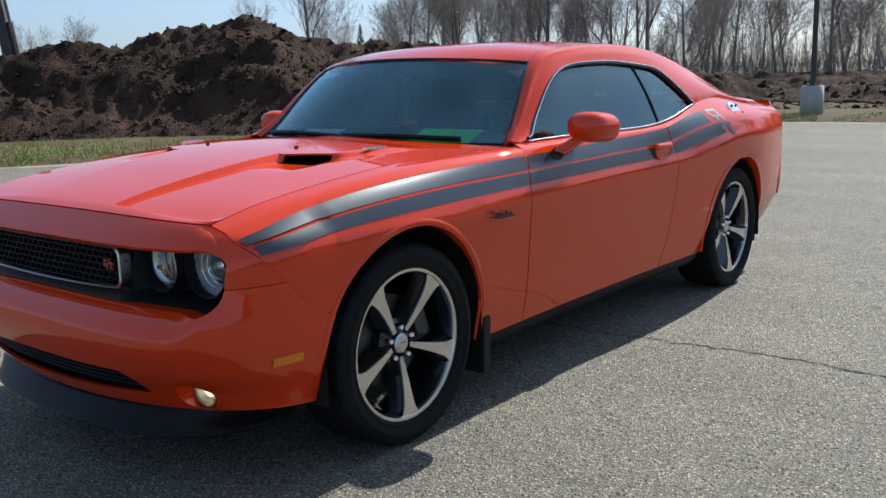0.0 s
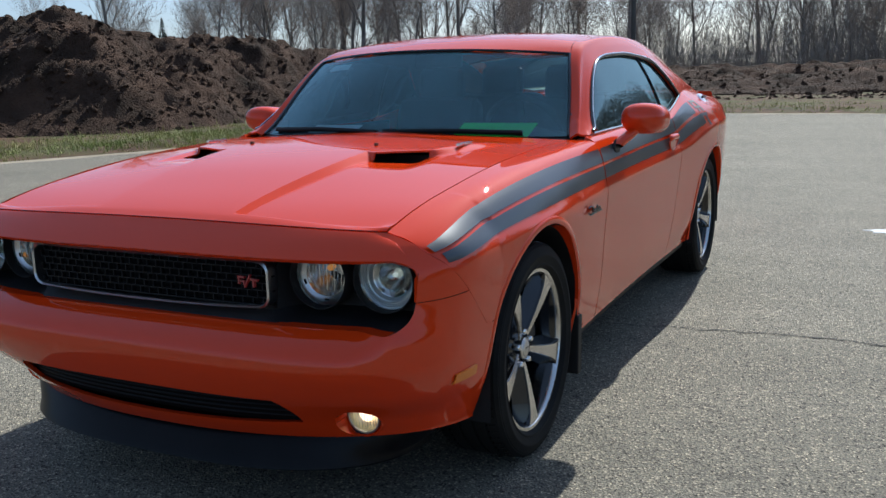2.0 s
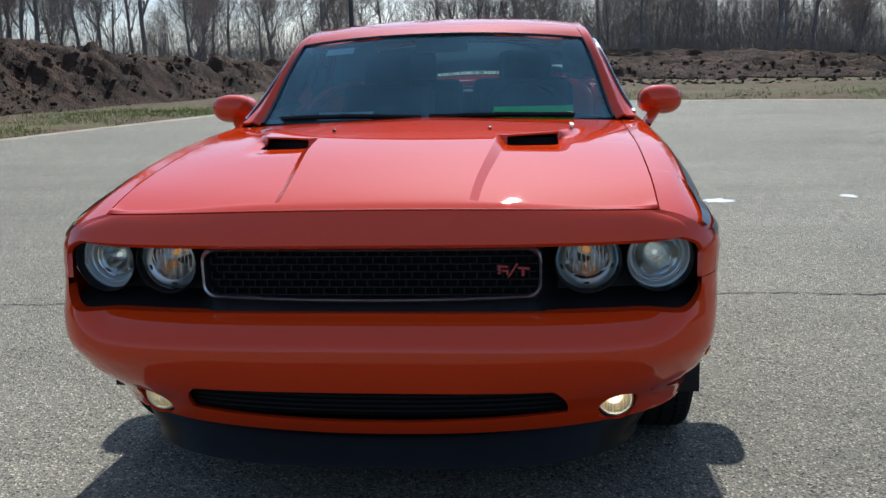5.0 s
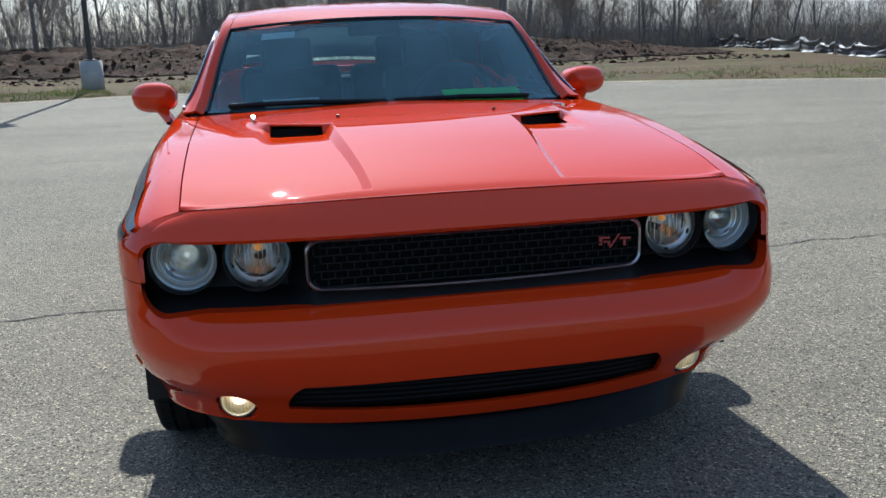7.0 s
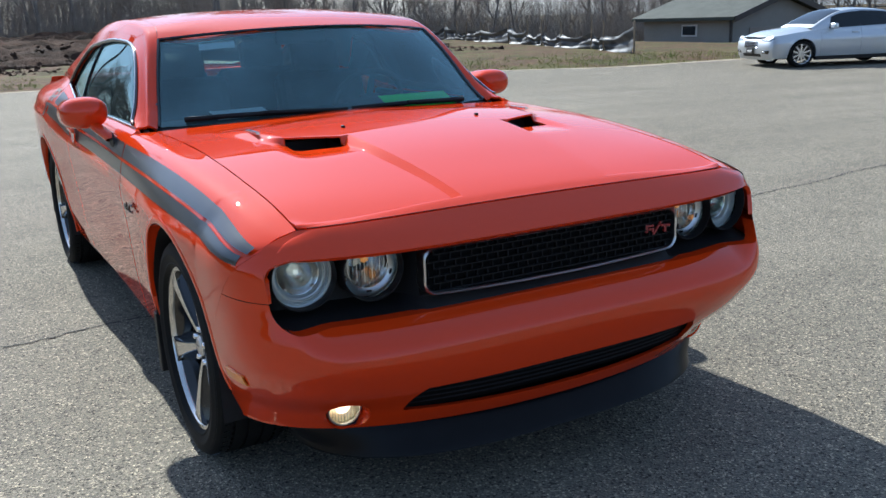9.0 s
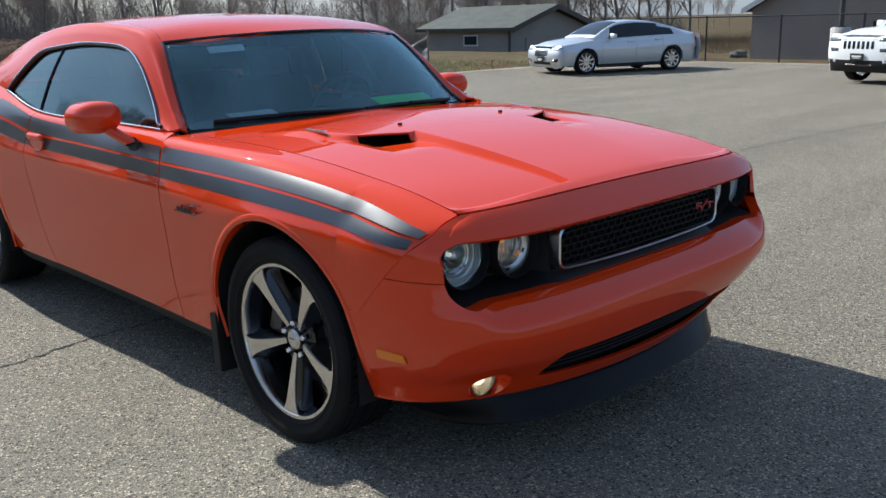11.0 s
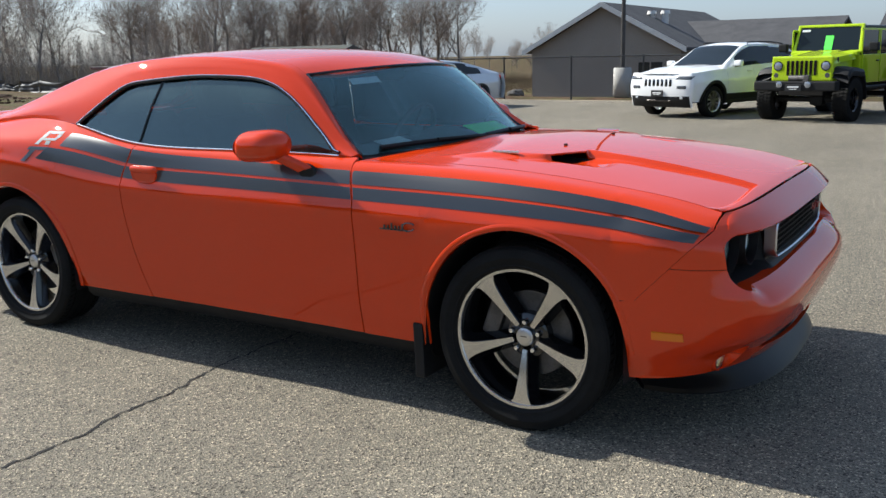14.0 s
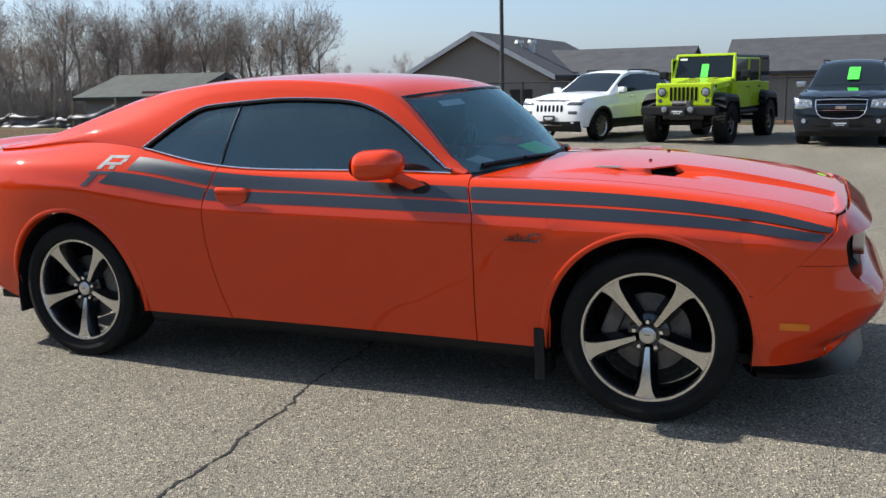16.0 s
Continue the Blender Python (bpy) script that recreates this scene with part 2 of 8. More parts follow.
pavement = part("pavement", bm, ASPHALT)
tagged(pavement, "weathered light grey asphalt parking lot with exposed aggregate", "pavement", kind="structure")


def crack(points, width, seed):
    """A jagged crack as a narrow ribbon with a raw, uneven width."""
    rng = random.Random(seed)
    pts = []
    for (ax, ay), (bx, by) in zip(points, points[1:]):
        n = max(2, int(math.hypot(bx - ax, by - ay) / 0.022))
        for i in range(n):
            pts.append((ax + (bx - ax) * i / n, ay + (by - ay) * i / n))
    vs, off = [], 0.0
    for i, (x, y) in enumerate(pts):
        a, b = pts[max(0, i - 1)], pts[min(len(pts) - 1, i + 1)]
        tx, ty = b[0] - a[0], b[1] - a[1]
        l = math.hypot(tx, ty)
        off = 0.90 * off + rng.uniform(-1, 1) * 0.013
        w = width * rng.uniform(0.25, 1.25)
        for s in (-1, 1):
            k = off + s * w / 2
            px, py = x - ty / l * k, y + tx / l * k
            vs.append((px, py, lot_z(px, py) + 0.003))
    fs = [(2 * i, 2 * i + 1, 2 * i + 3, 2 * i + 2) for i in range(len(pts) - 1)]
    ob = part("crack", mesh_of("crack", vs, fs), CRACK, pavement, "dark jagged crack in the asphalt")
    return ob


crack([(-1.25, -6.0), (-1.38, -3.2), (-1.44, -2.17), (-1.55, -0.9), (-1.60, 0.3), (-1.64, 1.0), (-1.68, 2.1), (-1.80, 3.6), (-2.2, 6.5), (-2.1, 11)], 0.014, 3)
crack([(-7.2, 9.5), (-5.4, 10.6), (-3.6, 12.6)], 0.012, 4)

# ---- dusty gravel along the edge of the lot ----
EDGE_GRAVEL = grained("edge_gravel", (0.26, 0.215, 0.155), (0.44, 0.375, 0.28), 1.3, 0.95, fine=45, relief=0.6, depth=0.01, Specular_IOR_Level=0.1)


def gravel_edge(points, seed):
    """Pale grit washed onto the asphalt along its edge, with a ragged inner side."""
    vs = []
    for k, ((ax, ay), (bx, by)) in enumerate(zip(points, points[1:])):
        l = math.hypot(bx - ax, by - ay)
        n = int(l / 0.15)
        tx, ty = (bx - ax) / l, (by - ay) / l
        for i in range(n + (k == len(points) - 2)):
            x, y = ax + tx * l * i / n, ay + ty * l * i / n
            w = 0.22 + 0.22 * noise.noise((x * 0.45, y * 0.45, seed)) + 0.16 * noise.noise((x * 2.3, y * 2.3, seed)) + 0.08 * noise.noise((x * 7, y * 7, seed))
            side = 1 if inside_lot(x - ty * 0.5, y + tx * 0.5) else -1
            px, py = x - ty * side * max(0.03, w), y + tx * side * max(0.03, w)
            qx, qy = x + ty * side * 0.05, y - tx * side * 0.05
            vs += [(qx, qy, lot_z(x, y) + 0.010), (px, py, lot_z(px, py) + 0.004)]
    fs = [(2 * i, 2 * i + 1, 2 * i + 3, 2 * i + 2) for i in range(len(vs) // 2 - 1)]
    part("gravel_edge", mesh_of("gravel_edge", vs, fs, EDGE_GRAVEL), None, pavement, "pale grit along the asphalt edge")


gravel_edge(LOT[3:17], 4.0)

# ---- distance: soil mound and bank ----
RIDGE = [(3, -36, 2.4), (-3, -27.5, 2.2), (-9.2, -22.6, 1.95), (-12.6, -20.6, 2.25), (-15.6, -18.9, 3.0), (-18.2, -17.7, 2.35), (-21, -16.4, 2.1), (-27, -13.2, 1.5), (-34, -9.8, 0.85)]


def rough_height(x, y, s, octaves=6):
    p = Vector((x * s, y * s, s))
    return noise.fractal(p, 0.9, 2.1, octaves, noise_basis="PERLIN_ORIGINAL")


def mound_height(x, y):
    best = -1.0
    for (ax, ay, ah), (bx, by, bh) in zip(RIDGE, RIDGE[1:]):
        d, t = seg_dist(x, y, ax, ay, bx, by)
        h = ah + (bh - ah) * t
        best = max(best, h * (1.12 - d / (h * 1.75)))
    k = min(1.0, max(0.0, best / 1.2 + 0.15))
    return best + k * (0.36 * rough_height(x, y, 0.30, 3) + 0.28 * rough_height(x + 7, y, 0.95, 3) + 0.20 * abs(rough_height(x, y + 3, 1.9, 2)) + 0.05 * noise.noise((x * 3.3, y * 3.3, 2.0))) - 0.12


def sheet(name, x0, x1, y0, y1, step, height, floor_z, material, smooth=False):
    xs, ys = np.arange(x0, x1, step), np.arange(y0, y1, step)
    z = np.array([[height(x, y) for x in xs] for y in ys])
    vs, idx = [], -np.ones(z.shape, int)
    fs = []
    for j in range(len(ys) - 1):
        for i in range(len(xs) - 1):
            if z[j:j + 2, i:i + 2].max() > floor_z:
                f = []
                for jj, ii in ((j, i), (j, i + 1), (j + 1, i + 1), (j + 1, i)):
                    if idx[jj, ii] < 0:
                        idx[jj, ii] = len(vs)
                        vs.append((xs[ii], ys[jj], max(z[jj, ii], floor_z - 0.1)))
                    f.append(idx[jj, ii])
                fs.append(f)
    return mesh_of(name, vs, fs, material, smooth)


mound = thing("dirt_mound", "long heap of dark reddish-brown excavated soil with clods", "dirt mound",
      data=sheet("dirt_mound", -38, 8, -40, -7, 0.13, mound_height, -0.05, DIRT, True))


def bank_height(x, y):
    edge = 30.5 + 1.6 * noise.noise((y * 0.15, 3, 0))
    k = smoothstep(-edge + 1.5, -edge - 4.0, x) * smoothstep(-52, -46, x) * (1 - smoothstep(12, 22, y + 0.25 * (x + 30))) * smoothstep(-30, -22, y)
    return terrain(x, y) - 0.14 + k * (0.42 + 0.26 * rough_height(x, y * 0.5, 0.30, 3) + 0.34 * abs(rough_height(x, y * 0.7, 0.9, 2)) + 0.16 * noise.noise((x * 2.1, y * 1.7, 5.0)) + 0.08 * noise.noise((x * 3.4, y * 2.8, 9.0)))


bank = thing("dirt_bank", "low churned strip of dark brown soil before the woods", "dirt bank",
      data=sheet("dirt_bank", -53, -24, -31, 24, 0.19, lambda x, y: bank_height(x, y) if bank_height(x, y) > terrain(x, y) + 0.005 else -9, -0.5, DIRT, True))


def clod_mesh(n, seed, spots, big=1.0):
    """Loose lumps of soil, each a small uneven stone-like shape sunk into the heap."""
    r = random.Random(seed)
    shapes = []
    for k in range(6):
        bm = bmesh.new()
        bmesh.ops.create_icosphere(bm, subdivisions=1 if k < 4 else 2, radius=1.0)
        for v in bm.verts:
            v.co *= 1 + 0.45 * noise.noise(v.co * 1.3 + Vector((k * 7, 0, 0)))
            v.co.z *= 0.7
        bm.verts.index_update()
        shapes.append(([v.co.copy() for v in bm.verts], [[v.index for v in f.verts] for f in bm.faces]))
        bm.free()
    vs, fs = [], []
    for _ in range(n):
        x, y, z = spots(r)
        if z is None:
            continue
        size = 0.02 + 0.11 * big * r.random() ** 3.4
        sv, sf = shapes[r.randrange(4) if size < 0.08 else r.randrange(6)]
        m = Matrix.Translation((x, y, z - 0.25 * size)) @ Matrix.Rotation(r.uniform(0, 6.28), 4, (r.uniform(-1, 1), r.uniform(-1, 1), 1)) @ Matrix.Diagonal((size * r.uniform(0.7, 1.4), size, size * r.uniform(0.6, 1.0), 1))
        k = len(vs)
        vs += [m @ v for v in sv]
        fs += [[k + i for i in f] for f in sf]
    return mesh_of("clods", vs, fs, DIRT)


def clod_spot(r):
    k = r.randrange(1, len(RIDGE) - 1)
    (ax, ay, _), (bx, by, _) = RIDGE[k], RIDGE[k + 1]
    t = r.random()
    x, y = ax + (bx - ax) * t + r.uniform(-0.5, 5.0), ay + (by - ay) * t + r.uniform(-1.0, 5.0)
    z = mound_height(x, y)
    return x, y, (z if z > -0.1 else None)


tagged(part("loose_soil", clod_mesh(6000, 8, clod_spot), None, mound, "loose lumps of dark soil"), kind="stuff")
tagged(part("loose_soil", clod_mesh(5200, 18, lambda r: (lambda x, y: (x, y, max(bank_height(x, y), terrain(x, y))))(-28.0 - 9.0 * r.random() ** 1.2, r.uniform(-22, 19)), 1.25), None, bank, "loose lumps of dark soil"), kind="stuff")


# ---- trees ----
def grow_tree(seed, height, lean=0.0, spread=1.0, dense=1.0, deepest=4, thick=0.0118, least=0.0065, twig=None):
    """Two meshes: the trunk with its limbs, and the fine bare twigs of the crown."""
    rng = random.Random(seed)
    tubes = ([], []), ([], [])

    def tube(p0, p1, r0, r1, k, sides):
        vs, fs = tubes[k]
        if sides == 2:
            o = Vector((rng.uniform(-1, 1), rng.uniform(-1, 1), 0.2)).cross(p1 - p0).normalized()
            n = len(vs)
            r0, r1 = max(r0, least * 1.1), max(r1, least * 0.9)
            vs += [p0 - o * r0, p0 + o * r0, p1 + o * r1, p1 - o * r1]
            fs.append((n, n + 1, n + 2, n + 3))
            return
        d = (p1 - p0).normalized()
        u = d.orthogonal().normalized()
        w = d.cross(u)
        n = len(vs)
        for p, r in ((p0, r0), (p1, r1)):
            for i in range(sides):
                a = 2 * math.pi * i / sides
                vs.append(p + (u * math.cos(a) + w * math.sin(a)) * r)
        for i in range(sides):
            j = (i + 1) % sides
            fs.append((n + i, n + j, n + sides + j, n + sides + i))

    def branch(p, d, length, r, level):
        steps = 4 if level < 2 else 3
        up = 0.17 if level else 0.02
        for i in range(steps):
            wob = 0.09 if level == 0 else 0.19
            d = (d + Vector((rng.uniform(-wob, wob), rng.uniform(-wob, wob), rng.uniform(-wob, wob) + up))).normalized()
            q = p + d * length / steps
            r2 = r * (0.86 if level == 0 else 0.78)
            tube(p, q, r, r2, 0 if level < 2 else 1, (7, 5, 3, 2, 2)[level])
            p, r = q, r2
            if level < deepest and (i > 0 or level > 0 or rng.random() < 0.4):
                n = (2, 2, 3, 1)[level] if rng.random() < dense else (2, 2, 2, 1)[level]
                for _ in range(n):
                    a = rng.uniform(0, 2 * math.pi)
                    side = d.orthogonal().normalized()
                    side.rotate(Matrix.Rotation(a, 3, d))
                    nd = (d * rng.uniform(0.55, 0.9) + side * rng.uniform(0.55, 0.95) * spread).normalized()
                    branch(p, nd, length * rng.uniform(0.42, 0.66), r * rng.uniform(0.45, 0.65), level + 1)
        if level < deepest:
            branch(p, d, length * 0.5, r * 0.8, level + 1)

    branch(Vector((0, 0, -0.3)), Vector((lean, 0, 1)).normalized(), height * 0.50, height * thick, 0)
    return [mesh_of(n, vs, fs, m) for n, (vs, fs), m in (("trunk", tubes[0], BARK), ("crown", tubes[1], twig or TWIG))]


TREE_KINDS = [grow_tree(11 + i, 1.0 * h, lean, sp, de) for i, (h, lean, sp, de) in enumerate(
    ((10, 0.0, 0.8, 0.9), (12, 0.05, 0.7, 0.8), (9, -0.08, 1.0, 1.0), (13, 0.02, 0.55, 0.8), (8, 0.1, 1.1, 1.0), (11, -0.03, 0.9, 0.7)))]


TWIG_DARK = grained("oak_twig", (0.21, 0.165, 0.135), (0.37, 0.30, 0.25), 2.0, 0.9, Specular_IOR_Level=0.2)
OAK_KINDS = [grow_tree(41 + i, h, lean, sp, 0.85, 4, 0.018, 0.008, TWIG_DARK) for i, (h, lean, sp) in enumerate(((10.5, 0.0, 1.15), (11.5, 0.04, 1.0), (9.5, -0.05, 1.3)))]


def tree(x, y, kind, scale, turn, label, z=None):
    ob = thing("tree", label, "tree", "bare trees", place=pose(x, y, (terrain(x, y) if z is None else z) - 0.1, 0, 0, turn) @ Matrix.Scale(scale, 4))
    for n, me in zip(("trunk", "crown"), (TREE_KINDS + OAK_KINDS)[kind]):
        part(n, me, None, ob)
    return ob


rng = random.Random(5)
TREE_LABEL = "tall bare leafless tree in the woods edge"
for i in range(66):
    y = -46 + 88 * i / 66 + rng.uniform(-0.8, 0.8)
    depth = rng.random() ** 1.4
    tree(-50 - 26 * depth + 0.12 * max(0, -y - 10) * 2, y, rng.randrange(6), rng.uniform(0.75, 1.15), rng.uniform(0, 360), TREE_LABEL)
for i in range(22):
    a = radians(121 + 21 * i / 22 + rng.uniform(-0.25, 0.25))
    r = rng.uniform(80, 100)
    tree(r * math.cos(a), r * math.sin(a), 6 + i % 3, rng.uniform(0.92, 1.16), rng.uniform(0, 360), "broad bare leafless tree on the far field edge", -1.2)
for i in range(10):
    a = radians(127 + 15 * i / 10 + rng.uniform(-0.5, 0.5))
    r = rng.uniform(104, 122)
    tree(r * math.cos(a), r * math.sin(a), (0, 2, 4, 5)[rng.randrange(4)], rng.uniform(0.75, 0.95), rng.uniform(0, 360), "bare leafless tree behind the field edge", -1.2)
for i in range(14):
    a = radians(109 + 12 * i / 14 + rng.uniform(-0.4, 0.4))
    r = rng.uniform(150, 190)
    tree(r * math.cos(a), r * math.sin(a), (0, 2, 4, 5)[rng.randrange(4)], rng.uniform(0.6, 0.85), rng.uniform(0, 360), "small distant bare tree", -1.2)
for i in range(17):
    a = radians(199 + 23.5 * i / 17 + rng.uniform(-0.4, 0.4))
    r = rng.uniform(50, 74)
    tree(2.5 + r * math.cos(a), 2.0 + r * math.sin(a), rng.randrange(6), rng.uniform(0.70, 1.05), rng.uniform(0, 360), TREE_LABEL)
for i in range(11):
    tree(-38 - 6.5 * i + rng.uniform(-2, 2), -72 + rng.uniform(-14, 10), rng.randrange(6), rng.uniform(0.6, 0.9), rng.uniform(0, 360), "bare leafless tree beyond the soil mound")


def conifer(x, y, h):
    ob = thing("conifer", "small dark green spruce beyond the soil mound", "tree", place=pose(x, y, terrain(x, y)))
    part("trunk", rod(0.10, 0.03, (0, 0, -0.2), (0, 0, h), 8), BARK, ob)
    r = random.Random(3)
    vs, fs = [], []
    for k in range(1400):
        z = h * (0.08 + 0.92 * r.random() ** 0.9)
        reach = (h - z) * 0.34 + 0.08
        a = r.uniform(0, 6.283)
        p = Vector((0, 0, z))
        q = Vector((math.cos(a) * reach * r.uniform(0.5, 1), math.sin(a) * reach * r.uniform(0.5, 1), z - 0.25 * reach))
        o = Vector((-math.sin(a), math.cos(a), 0.3)) * 0.05
        n = len(vs)
        vs += [p.lerp(q, 0.4) - o, p.lerp(q, 0.4) + o, q]
        fs.append((n, n + 1, n + 2))
    part("crown", mesh_of("crown", vs, fs, NEEDLE), None, ob)


conifer(-52.0, -48.8, 5.2)


def brush_mesh(n, spots, seed, h0, h1, material=None):
    r = random.Random(seed)
    vs, fs = [], []
    for _ in range(n):
        x, y = spots(r)
        z = terrain(x, y) - 0.05
        h = r.uniform(h0, h1)
        p = Vector((x, y, z))
        d = Vector((r.uniform(-0.35, 0.35), r.uniform(-0.35, 0.35), 1)).normalized()
        w = h * 0.006 + 0.004
        for s in range(3):
            q = p + d * h / 3
            k = len(vs)
            a = r.uniform(0, 3.14)
            o = Vector((math.cos(a), math.sin(a), 0)) * w * (1 - s / 3.3)
            o2 = Vector((-math.sin(a), math.cos(a), 0)) * w * (1 - s / 3.3)
            vs += [p - o, p + o, q, p - o2, p + o2]
            fs += [(k, k + 1, k + 2), (k + 3, k + 4, k + 2)]
            p = q - d * h * 0.02
            d = (d + Vector((r.uniform(-0.5, 0.5), r.uniform(-0.5, 0.5), 0.1))).normalized()
    return mesh_of("brush", vs, fs, material or BRUSH)


thing("undergrowth", "tangled bare grey-brown undergrowth below the trees", "brush", kind="stuff",
      data=brush_mesh(20000, lambda r: (-47.5 - 16 * r.random() ** 1.5, r.uniform(-40, 44)) if r.random() < 0.7 else (lambda a, d: (d * math.cos(a), d * math.sin(a)))(r.uniform(2.11, 2.47), r.uniform(75, 100)), 9, 0.8, 3.6))


DRY_WEED = grained("dry_weed", (0.20, 0.14, 0.085), (0.36, 0.27, 0.17), 1.0, 0.9, Specular_IOR_Level=0.1)
thing("dry_weeds", "tall dry brown weeds on the field beyond the fence", "weeds", kind="stuff",
      data=brush_mesh(26000, lambda r: (r.uniform(-62, -4), r.uniform(49, 78)), 23, 0.35, 1.15, DRY_WEED))


def thicket_mesh(n, spots, seed, h0, h1):
    """Thin bare saplings as narrow crossed slivers with many fine side twigs."""
    r = random.Random(seed)
    vs, fs = [], []

    def sliver(p, q, w, a):
        k = len(vs)
        o = Vector((math.cos(a), math.sin(a), 0)) * w
        vs.extend((p - o, p + o, q))
        fs.append((k, k + 1, k + 2))
    for _ in range(n):
        x, y = spots(r)
        h = r.uniform(h0, h1)
        p = Vector((x, y, terrain(x, y) - 0.1))
        d = Vector((r.uniform(-0.16, 0.16), r.uniform(-0.16, 0.16), 1)).normalized()
        w = h * 0.004 + 0.006
        for s in range(4):
            q = p + d * h / 4
            for a in (0.4, 1.9):
                sliver(p, q + d * h * 0.06, w * (1 - s * 0.2), a)
            for _k in range(2 + 2 * s):
                b = p.lerp(q, r.random())
                t = Vector((r.uniform(-1, 1), r.uniform(-1, 1), r.uniform(0.3, 1.2))).normalized()
                sliver(b, b + t * r.uniform(0.10, 0.26) * h, 0.011, r.uniform(0, 3.14))
            p = q
            d = (d + Vector((r.uniform(-0.2, 0.2), r.uniform(-0.2, 0.2), 0.1))).normalized()
    return mesh_of("thicket", vs, fs, BRUSH)


thing("sapling_stand", "dense dark stand of bare saplings and trunks behind the soil strip", "thicket", kind="stuff",
      data=thicket_mesh(1500, lambda r: (-55 - 30 * r.random(), r.uniform(-5, 22)), 31, 3.0, 8.5))
thing("thicket", "dense thicket of thin bare grey-brown saplings among the trees", "thicket", kind="stuff",
      data=thicket_mesh(4700, lambda r: (-52 - 36 * r.random() ** 1.1, -30 + 100 * r.random() ** 0.62) if r.random() < 0.94 else (lambda a, d: (2.5 + d * math.cos(a), 2.0 + d * math.sin(a)))(r.uniform(3.45, 3.885), r.uniform(50, 80)), 19, 1.5, 5.0))

# ---- lamp poles ----
def lamp_pole(x, y, label, height=8.0):
    ob = thing("lamp_post", label, "lamp post", "parking lot lamp posts", place=pose(x, y, 0, 0, 0, 20))
    bm = rod(0.31, 0.30, (0, 0, -0.1), (0, 0, 0.86), 28)
    bmesh.ops.bevel(bm, geom=[e for e in bm.edges if abs(e.verts[0].co.z - e.verts[1].co.z) < 0.01 and e.verts[0].co.z > 0.5], offset=0.02, segments=2, affect="EDGES")
    part("concrete_base", bm, CONCRETE, ob, "round concrete base", True)
    part("base_plate", box(0.30, 0.30, 0.03, (0, 0, 0.875), 0.006), POLE_METAL, ob)
    part("pole", joined(rod(0.075, 0.06, (0, 0, 0.88), (0, 0, height), 14)), POLE_METAL, ob, "dark bronze painted pole")
    part("lamp_head", box(0.7, 0.32, 0.12, (0.35, 0, height), 0.03), POLE_METAL, ob)
    return ob


lamp_pole(-24.3, -5.1, "dark lamp post on a round concrete base at the lot edge")
lamp_pole(-9.6, 26.0, "dark lamp post on a concrete base beside the fence")


# ---- buildings ----
def gable_building(name, label, length, width, wall_h, rise, over, wall_m, roof_m, place, rake=None):
    """Gable end in the plane y = 0 facing -y, ridge along +y."""
    ob = thing(name, label, "building", place=place)
    w = width / 2
    vs = [(-w, 0, 0), (w, 0, 0), (w, 0, wall_h), (0, 0, wall_h + rise), (-w, 0, wall_h)]
    vs += [(x, length, z) for x, y, z in vs]
    part("wall", mesh_of("wall", vs, [(0, 1, 2, 3, 4), (9, 8, 7, 6, 5), (0, 4, 9, 5), (1, 6, 7, 2)], wall_m), None, ob)
    s = rise / w
    for side in (-1, 1):
        bm = bmesh.new()
        e = w + over
        pts = [(side * -0.0, -over, wall_h + rise + 0.05), (side * e, -over, wall_h - over * s + 0.05), (side * e, length + over, wall_h - over * s + 0.05), (0, length + over, wall_h + rise + 0.05)]
        lo = [bm.verts.new(p) for p in pts]
        hi = [bm.verts.new((x, y, z + 0.14)) for x, y, z in pts]
        bm.faces.new(lo), bm.faces.new(hi[::-1])
        for i in range(4):
            bm.faces.new((lo[i], hi[i], hi[(i + 1) % 4], lo[(i + 1) % 4]))
        bmesh.ops.recalc_face_normals(bm, faces=bm.faces[:])
        roof = part("roof", bm, roof_m, ob)
        if not rake:
            continue
        bm = bmesh.new()
        a, b = Vector((0, -over - 0.03, wall_h + rise + 0.10)), Vector((side * e, -over - 0.03, wall_h - over * s + 0.10))
        for k, (dy, dz) in enumerate(((0, -0.13), (0, 0.10), (0.05, 0.10), (0.05, -0.13))):
            bm.verts.new(a + Vector((0, dy, dz))), bm.verts.new(b + Vector((0, dy, dz)))
        bm.verts.ensure_lookup_table()
        v = bm.verts
        for k in range(4):
            n = (k + 1) % 4
            bm.faces.new((v[2 * k], v[2 * k + 1], v[2 * n + 1], v[2 * n]))
        bmesh.ops.recalc_face_normals(bm, faces=bm.faces[:])
        part("rake_board", bm, rake, roof, "painted rake board")
    return ob


big = gable_building("building", "beige house-like building with dark shingle gable roof", 16, 7.2, 2.60, 1.9, 0.35, SIDING, SHINGLE, pose(-14.4, 36.4, -1.1), TRIM_WHITE)
wf = part("window_frame", box(1.25, 0.06, 1.15, (2.25, -0.01, 1.5), 0.01), SIDING, big)
for k in (-1, 1):
    part("window_pane", box(0.52, 0.07, 0.98, (2.25 + 0.29 * k, -0.014, 1.5)), WINDOW_DARK, wf)
for px, py in ((1.1, 3.4), (1.7, 3.6)):
    part("roof_vent", joined(rod(0.16, 0.16, (px, py, 3.4), (px, py, 4.25), 12), rod(0.24, 0.2, (px, py, 4.2), (px, py, 4.36), 12)), TRIM_WHITE, big, "round white roof vent")
gable_building("building", "long low building with dark grey shingle roof", 9.2, 9.0, 2.5, 1.25, 0.3, SIDING, SHINGLE, pose(-5.5, 44.5, -1.1, 0, 0, 90))
